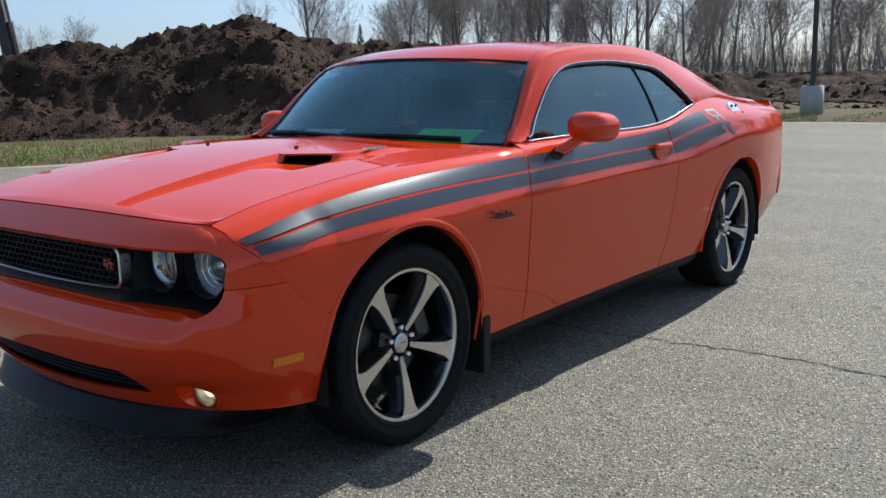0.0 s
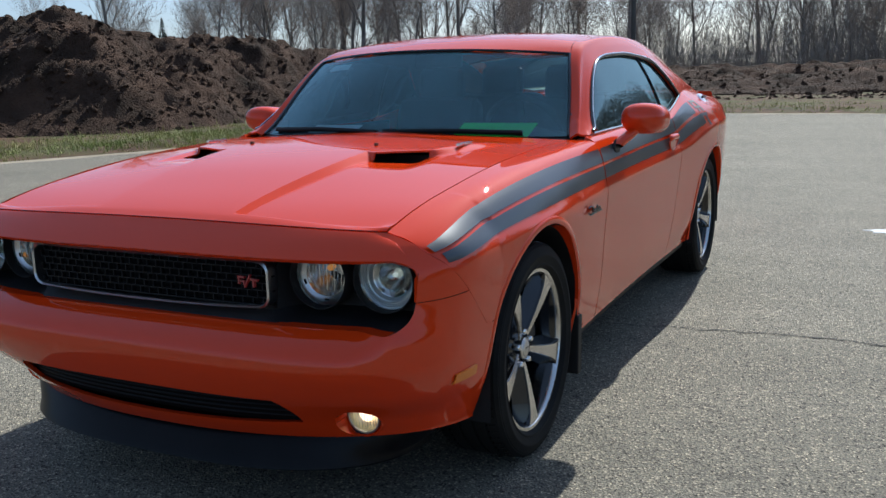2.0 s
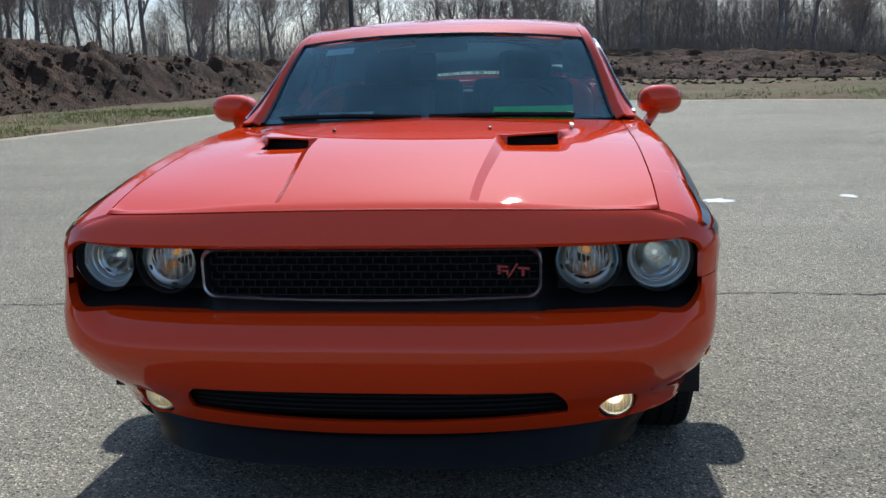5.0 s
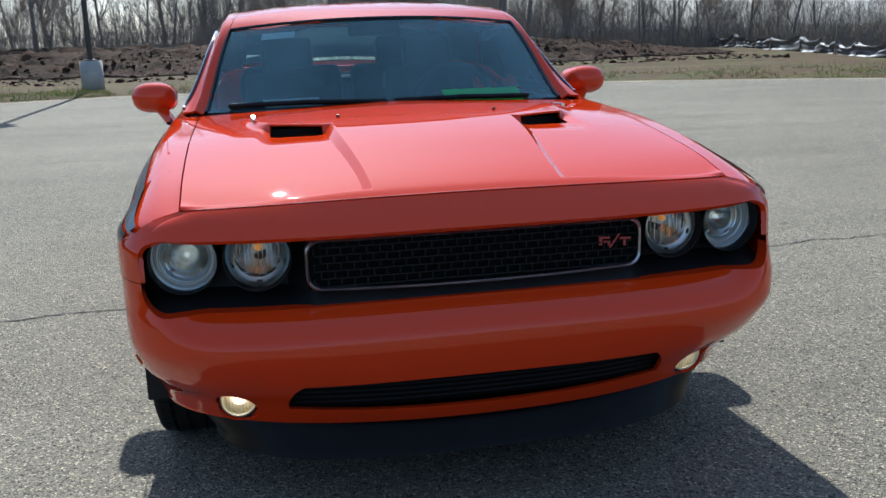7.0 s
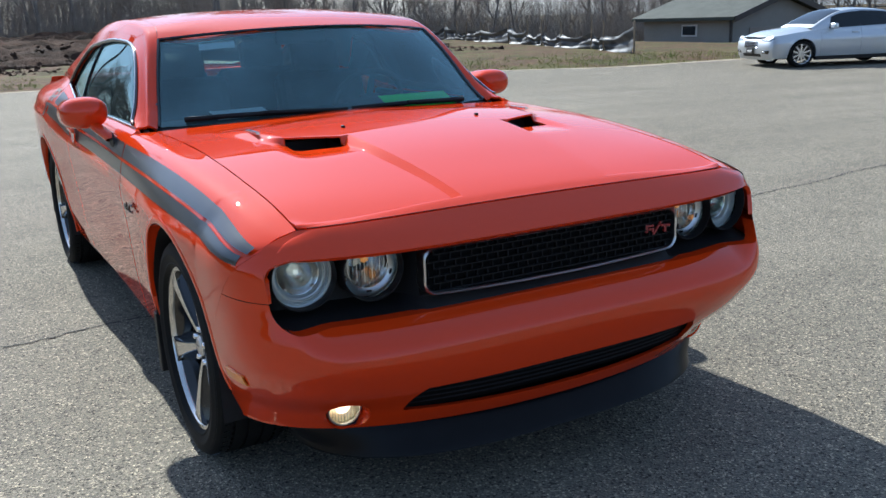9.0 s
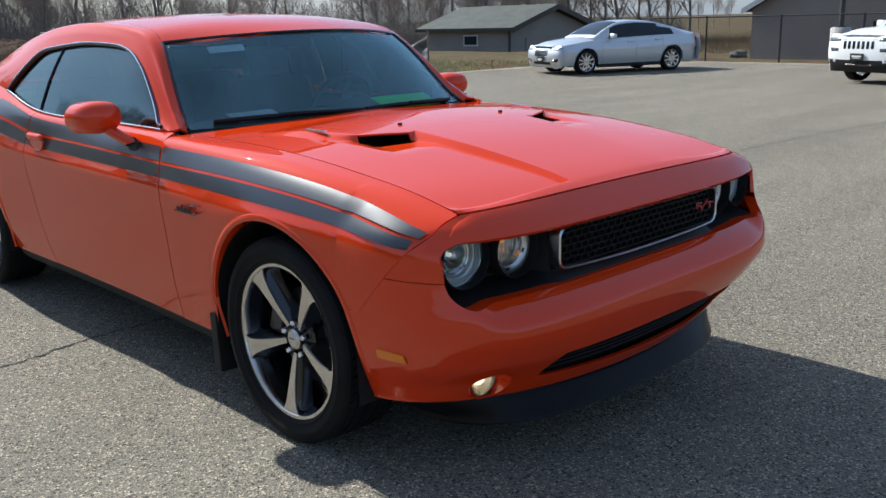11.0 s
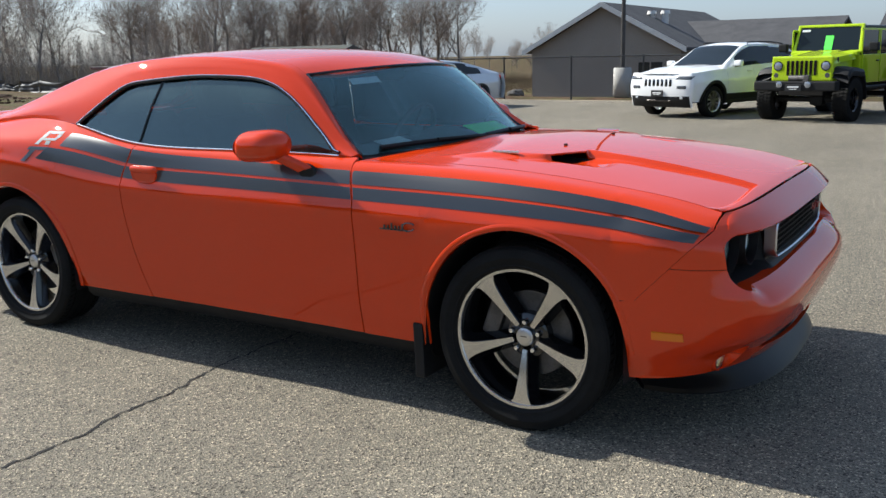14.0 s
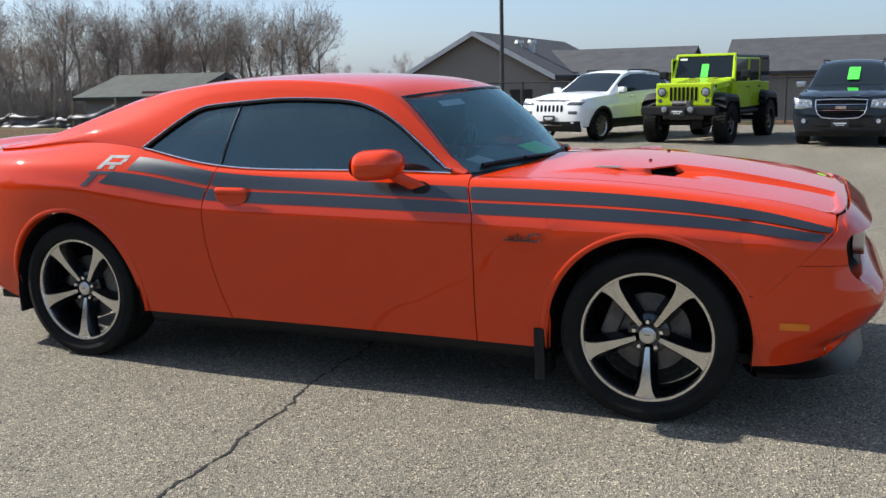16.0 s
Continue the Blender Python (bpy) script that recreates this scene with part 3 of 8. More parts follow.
gable_building("building", "far beige building with dark grey shingle roof", 16, 10, 2.5, 1.55, 0.4, SIDING, SHINGLE, pose(12.7, 46.0, -1.1, 0, 0, 90))

garage = gable_building("garage", "small grey-beige garage with greenish shingle roof", 5.0, 5.8, 2.45, 0.85, 0.4, SIDING_GREY, SHINGLE_GREEN, pose(-24.66, 30.5, -1.53, 0, 0, 93.2), POLE_METAL)
win = part("window_frame", box(0.06, 0.85, 0.50, (-2.91, 2.3, 1.98), 0.01), TRIM_WHITE, garage, "white window frame")
part("window_pane", box(0.07, 0.72, 0.37, (-2.915, 2.3, 1.98)), WINDOW_DARK, win)
part("downspout", rod(0.05, 0.05, (-2.96, 0.06, 0.2), (-2.96, 0.06, 2.4), 8), POLE_METAL, garage)
part("garage_door", box(4.2, 0.05, 2.0, (0.2, -0.03, 1.05), 0.01), SIDING, garage, "beige overhead door")


# ---- fence along the lot ----
def chain_fence(points, height=1.25):
    ob = thing("fence", "low black chain-link fence with round posts along the lot", "fence")
    for (ax, ay), (bx, by) in zip(points, points[1:]):
        n = max(1, round(math.hypot(bx - ax, by - ay) / 2.6))
        for i in range(n):
            x, y = ax + (bx - ax) * i / n, ay + (by - ay) * i / n
            part("post", rod(0.03, 0.03, (x, y, -0.35), (x, y, height + 0.04), 8), BLACK_METAL, ob)
        part("top_rail", rod(0.022, 0.022, (ax, ay, height), (bx, by, height), 8), BLACK_METAL, ob)
        vs, fs = [], []
        L = math.hypot(bx - ax, by - ay)
        u = Vector(((bx - ax) / L, (by - ay) / L, 0))
        step = 0.11
        for k in range(int((L + height) / step)):
            for sgn in (1, -1):
                s0 = k * step if sgn > 0 else k * step - height
                a0, z0, a1, z1 = s0, 0.03, s0 - height * sgn if sgn > 0 else s0 + height, height
                for _ in range(1):
                    lo, hi = (a0, a1)
                    ta, tb = 0.0, 1.0
                    for lim, sg in ((0, 1), (L, -1)):
                        da = hi - lo
                        t = (lim - lo) / da
                        if sg * da > 0:
                            ta = max(ta, t)
                        else:
                            tb = min(tb, t)
                    if ta >= tb:
                        continue
                    p = Vector((ax, ay, 0)) + u * (lo + (hi - lo) * ta) + Vector((0, 0, z0 + (z1 - z0) * ta))
                    q = Vector((ax, ay, 0)) + u * (lo + (hi - lo) * tb) + Vector((0, 0, z0 + (z1 - z0) * tb))
                    d = Vector((0.0022, 0, 0.0022))
                    n0 = len(vs)
                    vs += [p - d, p + d, q + d, q - d]
                    fs.append((n0, n0 + 1, n0 + 2, n0 + 3))
        part("wire_mesh", mesh_of("wire_mesh", vs, fs, BLACK_METAL), None, ob)
    return ob


chain_fence([(-15.9, 24.6), (-8.6, 25.2), (8, 24.6)])


def silt_fence(points, label):
    ob = thing("silt_fence", label, "silt fence")
    r = random.Random(8)
    spans = []
    for (ax, ay), (bx, by) in zip(points, points[1:]):
        cut = [0.0, r.uniform(0.3, 0.7), 1.0] if r.random() < 0.75 else [0.0, 1.0]
        for u, w in zip(cut, cut[1:]):
            spans.append(((ax + (bx - ax) * u, ay + (by - ay) * u), (ax + (bx - ax) * w, ay + (by - ay) * w)))
    tops = [r.uniform(0.55, 0.85) for _ in range(len(spans) + 1)]
    tops[0] = 0.95
    for n, ((ax, ay), (bx, by)) in enumerate(spans):
        za, zb = terrain(ax, ay), terrain(bx, by)
        part("stake", box(0.05, 0.05, 1.25, (ax, ay, za + 0.4), 0.004), STAKE, ob)
        vs, fs = [], []
        L = math.hypot(bx - ax, by - ay)
        ux, uy = (by - ay) / L, -(bx - ax) / L
        deep, ph, ph2 = r.uniform(0.04, 0.24), r.uniform(0, 6), r.uniform(0, 6)
        for i in range(17):
            t = i / 16
            top = tops[n] + (tops[n + 1] - tops[n]) * t - math.sin(math.pi * t) * deep
            for j in range(13):
                v = j / 12
                bulge = 0.07 * math.sin(v * 3.1) * math.sin(math.pi * t) + 0.04 * math.sin(8 * v + 4 * t + ph) + 0.03 * math.sin((9 + ph) * t + 3 * v + ph2) + 0.02 * math.sin((21 - ph) * t - 5 * v + ph2) + 0.035 * math.sin(17 * v + 3 * t + ph)
                vs.append((ax + (bx - ax) * t + ux * bulge, ay + (by - ay) * t + uy * bulge, za + (zb - za) * t - 0.05 + max(0.12, top) * v))
        for i in range(16):
            for j in range(12):
                k = i * 13 + j
                fs.append((k, k + 1, k + 14, k + 13))
        part("fabric", mesh_of("fabric", vs, fs, FABRIC, True), None, ob, "sagging black and grey woven fabric")
    return ob


silt_fence([(-19.6, 18.1), (-23.6, 19.6), (-28.6, 21.0), (-33.5, 22.6), (-38.2, 24.0), (-43.0, 25.4), (-48.0, 26.6), (-52.0, 27.6)],
           "sagging grey and black silt fence on wooden stakes")

# ---- patch of old snow ----
bm = bmesh.new()
bmesh.ops.create_uvsphere(bm, u_segments=28, v_segments=10, radius=1.0)
for v in bm.verts:
    a = math.atan2(v.co.y, v.co.x)
    k = 0.82 + 0.22 * math.sin(2 * a + 1) + 0.14 * math.sin(5 * a) + 0.10 * math.sin(9 * a + 2)
    v.co = Vector((v.co.x * 0.10 * k, v.co.y * 0.19 * k, v.co.z * 0.008 * (0.6 + 0.8 * abs(noise.noise((v.co.x * 5, v.co.y * 5, 1))))))
snow_mesh = bpy.data.meshes.new("snow_patch")
bm.to_mesh(snow_mesh)
bm.free()
snow_mesh.polygons.foreach_set("use_smooth", [True] * len(snow_mesh.polygons))
for place, scale in ((pose(-4.72, 1.94, 0.0, 0, 0, 15), 1.0), (pose(-4.90, 3.06, 0.0, 0, 0, 130), 0.62)):
    snow = part("snow_patch", snow_mesh, SNOW, None, "", True, place @ Matrix.Scale(scale, 4))
    tagged(snow, "small flat patch of white melting snow on asphalt", "snow", "snow patches")

# ---- boulder on the far grass ----
bm = bmesh.new()
bmesh.ops.create_icosphere(bm, subdivisions=4, radius=1.0)
for v in bm.verts:
    n = v.co.normalized()
    k = 1 + 0.22 * noise.noise(n * 1.6) + 0.10 * noise.noise(n * 4.5) + 0.04 * noise.noise(n * 11)
    v.co = Vector((n.x * 0.52 * k, n.y * 0.40 * k, max(-0.12, n.z * 0.30 * k + 0.10)))
ROCK = grained("boulder_stone", (0.07, 0.065, 0.06), (0.16, 0.15, 0.14), 3.0, 0.9, fine=40, relief=0.5, depth=0.01)
tagged(part("boulder", bm, ROCK, None, "", False, pose(-23.4, 45.4, terrain(-23.4, 45.4), 0, 0, 30)), "dark grey boulder lying on the grass beyond the fence", "rock")

# ---- excavator behind the mound ----
def excavator():
    ob = thing("excavator", "dark grey excavator arm standing behind the soil mound", "excavator", place=pose(-13.6, -28.2, 1.5, 0, 0, 35))
    part("undercarriage", joined(box(3.0, 0.6, 0.8, (0, 1.0, -1.0), 0.2), box(3.0, 0.6, 0.8, (0, -1.0, -1.0), 0.2)), MACHINE, ob)
    part("cab", box(2.2, 1.9, 1.0, (-0.6, 0, -0.3), 0.12), MACHINE, ob)
    part("boom", joined(box(0.36, 0.30, 3.4, bevel=0.05, m=pose(1.0, 0, 1.6, 0, 10, 0))), MACHINE, ob, "dark steel boom")
    part("stick", joined(box(0.28, 0.24, 2.6, bevel=0.05, m=pose(1.75, 0, 2.4, 0, -24, 0))), MACHINE, ob)
    part("cylinder", joined(rod(0.09, 0.09, (0.6, 0.25, 0.4), (1.05, 0.25, 2.0), 12), rod(0.05, 0.05, (1.05, 0.25, 2.0), (1.3, 0.25, 2.9), 12)), SATIN_STEEL, ob, "hydraulic cylinder")
    hose = [(0.9, -0.2, 0.2), (0.5, -0.25, 1.4), (0.95, -0.25, 2.6)]
    part("hose", joined(*[rod(0.03, 0.03, a, b, 6) for a, b in zip(hose, hose[1:])]), MACHINE, ob)


SATIN_STEEL = shader("cylinder_steel", (0.45, 0.45, 0.46), 0.3, 0.8)
excavator()

# ---- grass along the edge ----
def grass_mesh(n, seed):
    r = random.Random(seed)
    vs, fs = [], []
    edges = list(zip(LOT[5:17], LOT[6:18]))
    lens = [math.hypot(b[0] - a[0], b[1] - a[1]) for a, b in edges]
    while len(fs) < n:
        (a, b) = r.choices(edges, lens)[0]
        t = r.random()
        d = abs(r.gauss(0, 2.4)) + 0.05
        nx_, ny_ = (b[1] - a[1]), -(b[0] - a[0])
        l = math.hypot(nx_, ny_)
        x, y = a[0] + (b[0] - a[0]) * t - nx_ / l * d, a[1] + (b[1] - a[1]) * t - ny_ / l * d
        if lot_distance(x, y) < 0.02:
            x, y = a[0] + (b[0] - a[0]) * t + nx_ / l * d, a[1] + (b[1] - a[1]) * t + ny_ / l * d
            if lot_distance(x, y) < 0.02:
                continue
        if noise.noise((x * 0.5, y * 0.5, 4)) < r.uniform(-0.5, 0.3) or (y > -4 and r.random() < 0.72):
            continue
        z = terrain(x, y) - 0.01
        for _ in range(5):
            h = r.uniform(0.03, 0.10) if r.random() < 0.94 else r.uniform(0.12, 0.24)
            q = r.uniform(0, 6.28)
            bx_, by_ = x + r.uniform(-0.06, 0.06), y + r.uniform(-0.06, 0.06)
            k = len(vs)
            vs += [(bx_ - 0.006 * math.sin(q), by_ + 0.006 * math.cos(q), z), (bx_ + 0.006 * math.sin(q), by_ - 0.006 * math.cos(q), z), (bx_ + h * 0.5 * math.cos(q), by_ + h * 0.5 * math.sin(q), z + h)]
            fs.append((k, k + 1, k + 2))
    return mesh_of("grass", vs, fs, BLADE)


thing("grass", "short sparse green and yellow grass along the lot edge", "grass", kind="stuff", data=grass_mesh(110000, 2))

# ---- the muscle car: materials ----
def car_paint(name, color, flake=0.12, metal=0.0):
    m = shader(name, color, 0.5, metal, Coat_Weight=1.0, Coat_Roughness=0.02, Coat_IOR=1.5)
    t, b = nodes_of(m)
    b.inputs["Specular IOR Level"].default_value = 0.0
    n = tex(m, "noise", 900.0, 1.0)
    paint_on(m, mix(m, ramp(m, n, [(0.35, (0, 0, 0)), (0.7, (flake, flake, flake))]), color, tuple(min(1.0, c * 1.6 + 0.02) for c in color)))
    dust_glare = tex(m, "noise", 3.0, 5.0, 0.6)
    paint_on(m, ramp(m, dust_glare, [(0.35, (0.006, 0.006, 0.006)), (0.75, (0.018, 0.018, 0.018))]), "Coat Roughness")
    return m


ORANGE = car_paint("orange_red_paint", (0.60, 0.040, 0.003))
GLOSS_BLACK = shader("gloss_black", (0.006, 0.006, 0.007), 0.12, Coat_Weight=0.6)
BLACK_PLASTIC = grained("black_plastic", (0.010, 0.010, 0.011), (0.018, 0.018, 0.019), 8.0, 0.5, fine=400, relief=0.15, depth=0.001, Specular_IOR_Level=0.22)
STRIPE = shader("stripe_vinyl", (0.012, 0.015, 0.020), 0.31, Specular_IOR_Level=0.80, Coat_Weight=0.28, Coat_Roughness=0.08)
RUBBER = grained("tyre_rubber", (0.008, 0.008, 0.008), (0.017, 0.017, 0.0165), 6.0, 0.7, fine=120, relief=0.2, depth=0.001, Specular_IOR_Level=0.12)
CHROME = shader("chrome", (0.86, 0.86, 0.86), 0.09, 1.0)
SATIN = shader("satin_metal", (0.62, 0.62, 0.62), 0.28, 1.0)
MACHINED = grained("machined_aluminium", (0.66, 0.65, 0.63), (0.78, 0.77, 0.75), 4.0, 0.20, fine=300, relief=0.05, depth=0.0005, Metallic=1.0)
IRON = grained("brake_iron", (0.09, 0.085, 0.08), (0.19, 0.18, 0.175), 10.0, 0.5, Metallic=0.9)
INTERIOR = grained("dark_interior", (0.035, 0.036, 0.038), (0.07, 0.072, 0.076), 6.0, 0.7)
REFLECTOR = shader("lamp_reflector", (0.80, 0.80, 0.80), 0.09, 1.0)
AMBER = shader("amber_lens", (0.70, 0.18, 0.004), 0.25, Coat_Weight=0.15)
DAM_BLACK = grained("dam_plastic", (0.003, 0.003, 0.004), (0.006, 0.006, 0.007), 9.0, 0.34, fine=300, relief=0.05, depth=0.001, Specular_IOR_Level=0.16)
GRILLE_BLACK = shader("grille_black", (0.005, 0.005, 0.0055), 0.7, Specular_IOR_Level=0.08)
GRILLE_MESH = shader("grille_mesh_black", (0.007, 0.007, 0.008), 0.55, Specular_IOR_Level=0.2)
MARK_GREY = shader("grey_vinyl", (0.13, 0.135, 0.14), 0.6)
BADGE_DARK = shader("dark_chrome", (0.10, 0.10, 0.105), 0.12, 0.9)
RED_BADGE = shader("red_badge", (0.30, 0.024, 0.022), 0.4, Coat_Weight=0.2)
GREEN_CARD = shader("green_card", (0.10, 0.92, 0.07), 0.6)
PAPER = grained("white_paper", (0.66, 0.68, 0.68), (0.80, 0.81, 0.80), 12.0, 0.8)


def glow(name, color, strength):
    m = shader(name, color, 0.4)
    t, b = nodes_of(m)
    b.inputs["Emission Color"].default_value = (*color, 1)
    b.inputs["Emission Strength"].default_value = strength
    return m


def pane(name, tint, gloss=0.02, ior=1.5, dust_glare=0.0):
    """Thin clear or tinted sheet: sees through, with mirror gloss by the angle."""
    m = bpy.data.materials.new(name)
    m.use_nodes = True
    t = m.node_tree
    t.nodes.clear()
    out, mx = t.nodes.new("ShaderNodeOutputMaterial"), t.nodes.new("ShaderNodeMixShader")
    tr, gl, fr = t.nodes.new("ShaderNodeBsdfTransparent"), t.nodes.new("ShaderNodeBsdfGlossy"), t.nodes.new("ShaderNodeFresnel")
    tr.inputs[0].default_value = (*tint, 1)
    gl.inputs["Roughness"].default_value = gloss
    gl.inputs["Color"].default_value = (0.74, 0.98, 1.0, 1)
    fr.inputs[0].default_value = ior
    t.links.new(fr.outputs[0], mx.inputs[0])
    t.links.new(tr.outputs[0], mx.inputs[1])
    t.links.new(gl.outputs[0], mx.inputs[2])
    if dust_glare:
        film, mx2 = t.nodes.new("ShaderNodeBsdfGlossy"), t.nodes.new("ShaderNodeMixShader")
        film.inputs["Roughness"].default_value = 0.43
        # teal colour puts veiling glare into the film, besides the dust
        film.inputs[0].default_value = (0.52, 0.84, 0.88, 1)
        tc, nz, rp = t.nodes.new("ShaderNodeTexCoord"), t.nodes.new("ShaderNodeTexNoise"), t.nodes.new("ShaderNodeMapRange")
        nz.inputs["Scale"].default_value = 3.5
        nz.inputs["Detail"].default_value = 5.0
        rp.inputs["From Min"].default_value, rp.inputs["From Max"].default_value = 0.3, 0.7
        rp.inputs["To Min"].default_value, rp.inputs["To Max"].default_value = dust_glare * 0.6, dust_glare * 1.3
        t.links.new(tc.outputs["Object"], nz.inputs["Vector"])
        t.links.new(nz.outputs["Fac"], rp.inputs["Value"])
        t.links.new(rp.outputs[0], mx2.inputs[0])
        t.links.new(mx.outputs[0], mx2.inputs[1])
        t.links.new(film.outputs[0], mx2.inputs[2])
        t.links.new(mx2.outputs[0], out.inputs[0])
    else:
        t.links.new(mx.outputs[0], out.inputs[0])
    return m


WINDSHIELD_GLASS = pane("windshield_glass", (0.80, 0.94, 0.96), 0.015, 1.55, 0.135)
TINTED_GLASS = pane("tinted_glass", (0.13, 0.16, 0.18), 0.01, 2.0, 0.01)
LENS = pane("clear_lens", (0.95, 0.95, 0.95), 0.01, 1.35)
FOG_REFLECTOR = shader("warm_fog_reflector", (0.84, 0.71, 0.52), 0.34, 0.8)
LAMP_LIT = glow("lit_lamp", (0.86, 0.90, 0.78), 0.3)
HALO = shader("halo_ring", (0.60, 0.63, 0.64), 0.16, 0.35, Coat_Weight=0.7)
INNER_REFLECTOR = grained("fluted_reflector", (0.50, 0.50, 0.48), (0.80, 0.80, 0.78), 40.0, 0.22, fine=120, relief=0.3, depth=0.002, Metallic=1.0)
AMBER_LIT = glow("lit_amber_bulb", (0.85, 0.34, 0.08), 0.22)
FOG_LIT = glow("lit_fog_lamp", (0.98, 0.76, 0.48), 1.6)


# ---- smooth lines ----
def nat(knots):
    """Natural cubic curve through (x, value) knots, with straight ends."""
    k = sorted(knots)
    xs, ys = np.array([a for a, _ in k], float), np.array([b for _, b in k], float)
    n = len(xs)
    A, r = np.eye(n), np.zeros(n)
    h = np.diff(xs)
    for i in range(1, n - 1):
        A[i, i - 1:i + 2] = h[i - 1], 2 * (h[i - 1] + h[i]), h[i]
        r[i] = 6 * ((ys[i + 1] - ys[i]) / h[i] - (ys[i] - ys[i - 1]) / h[i - 1])
    s = np.linalg.solve(A, r)

    def value(x):
        if x <= xs[0]:
            return ys[0]
        if x >= xs[-1]:
            return ys[-1]
        i = int(np.searchsorted(xs, x)) - 1
        a, b = (xs[i + 1] - x) / h[i], (x - xs[i]) / h[i]
        return float(a * ys[i] + b * ys[i + 1] + ((a ** 3 - a) * s[i] + (b ** 3 - b) * s[i + 1]) * h[i] ** 2 / 6)
    return value


def pch(knots):
    k = sorted(knots)
    return lambda x: spline(k, x)


def catmull(pts, per):
    """Centripetal curve through points, per steps a span."""
    out = []
    n = len(pts)
    for i in range(n - 1):
        p1, p2 = pts[i], pts[i + 1]
        p0 = pts[i - 1] if i else p1 * 2 - p2
        p3 = pts[i + 2] if i + 2 < n else p2 * 2 - p1
        t0 = 0.0
        t1 = t0 + max(1e-4, (p1 - p0).length) ** 0.5
        t2 = t1 + max(1e-4, (p2 - p1).length) ** 0.5
        t3 = t2 + max(1e-4, (p3 - p2).length) ** 0.5
        for j in range(per):
            t = t1 + (t2 - t1) * j / per
            a1 = p0 * ((t1 - t) / (t1 - t0)) + p1 * ((t - t0) / (t1 - t0))
            a2 = p1 * ((t2 - t) / (t2 - t1)) + p2 * ((t - t1) / (t2 - t1))
            a3 = p2 * ((t3 - t) / (t3 - t2)) + p3 * ((t - t2) / (t3 - t2))
            b1 = a1 * ((t2 - t) / (t2 - t0)) + a2 * ((t - t0) / (t2 - t0))
            b2 = a2 * ((t3 - t) / (t3 - t1)) + a3 * ((t - t1) / (t3 - t1))
            out.append(b1 * ((t2 - t) / (t2 - t1)) + b2 * ((t - t1) / (t2 - t1)))
    out.append(pts[-1].copy())
    return out


def loft(name, rows, material, parent, label="", out=None, flange=0.012, drop=None, sharp=30):
    """A skin through rows of points, turned outward, with its edges folded in so that gaps between panels read as gaps."""
    bm = bmesh.new()
    grid = [[bm.verts.new(p) for p in row] for row in rows]
    for i in range(len(rows) - 1):
        for j in range(len(rows[0]) - 1):
            if drop and drop(i, j):
                continue
            q = [grid[i][j], grid[i + 1][j], grid[i + 1][j + 1], grid[i][j + 1]]
            if (q[0].co - q[2].co).length < 1e-5 or (q[1].co - q[3].co).length < 1e-5:
                continue
            bm.faces.new(q)
    bmesh.ops.remove_doubles(bm, verts=bm.verts[:], dist=1e-5)
    bmesh.ops.dissolve_degenerate(bm, dist=1e-6, edges=bm.edges[:])
    loose = [v for v in bm.verts if not v.link_faces]
    bmesh.ops.delete(bm, geom=loose, context="VERTS")
    bm.normal_update()
    if out is not None:
        s = 0.0
        for f in bm.faces:
            o = out(f.calc_center_median()) if callable(out) else Vector(out)
            s += f.normal.dot(o) * f.calc_area()
        if s < 0:
            bmesh.ops.reverse_faces(bm, faces=bm.faces[:])
            bm.normal_update()
    if flange:
        edge = [e for e in bm.edges if e.is_boundary]
        normals = {v: v.normal.copy() for e in edge for v in e.verts}
        ext = bmesh.ops.extrude_edge_only(bm, edges=edge)
        ring = [g for g in ext["geom"] if isinstance(g, bmesh.types.BMVert)]
        for v in ring:
            near = min((e.other_vert(v) for e in v.link_edges if e.other_vert(v) in normals), key=lambda o: (o.co - v.co).length, default=None)
            if near:
                v.co = v.co - normals[near] * flange
        bm.normal_update()
    me = bpy.data.meshes.new(name)
    bm.to_mesh(me)
    bm.free()
    me.materials.append(material)
    me.polygons.foreach_set("use_smooth", [True] * len(me.polygons))
    me.set_sharp_from_angle(angle=radians(sharp))
    return part(name, me, None, parent, label)


def revolve(profile, n=64, axis="Y", phase=0.0):
    """Rows of a surface of revolution from (radius, offset along the axis) points."""
    rows = []
    for i in range(n + 1):
        a = 2 * math.pi * i / n + phase
        if axis == "Y":
            rows.append([Vector((r * math.cos(a), o, r * math.sin(a))) for r, o in profile])
        else:
            rows.append([Vector((o, r * math.cos(a), r * math.sin(a))) for r, o in profile])
    return rows


def closed_loft(name, rows, material, parent, label="", sharp=35, m=None):
    bm = bmesh.new()
    grid = [[bm.verts.new(p) for p in row] for row in rows]
    for i in range(len(rows) - 1):
        for j in range(len(rows[0]) - 1):
            bm.faces.new((grid[i][j], grid[i + 1][j], grid[i + 1][j + 1], grid[i][j + 1]))
    bmesh.ops.remove_doubles(bm, verts=bm.verts[:], dist=1e-6)
    bmesh.ops.dissolve_degenerate(bm, dist=1e-7, edges=bm.edges[:])
    bmesh.ops.recalc_face_normals(bm, faces=bm.faces[:])
    if m is not None:
        bm.transform(m)
    me = bpy.data.meshes.new(name)
    bm.to_mesh(me)
    bm.free()
    me.materials.append(material)
    me.polygons.foreach_set("use_smooth", [True] * len(me.polygons))
    me.set_sharp_from_angle(angle=radians(sharp))
    return part(name, me, None, parent, label)


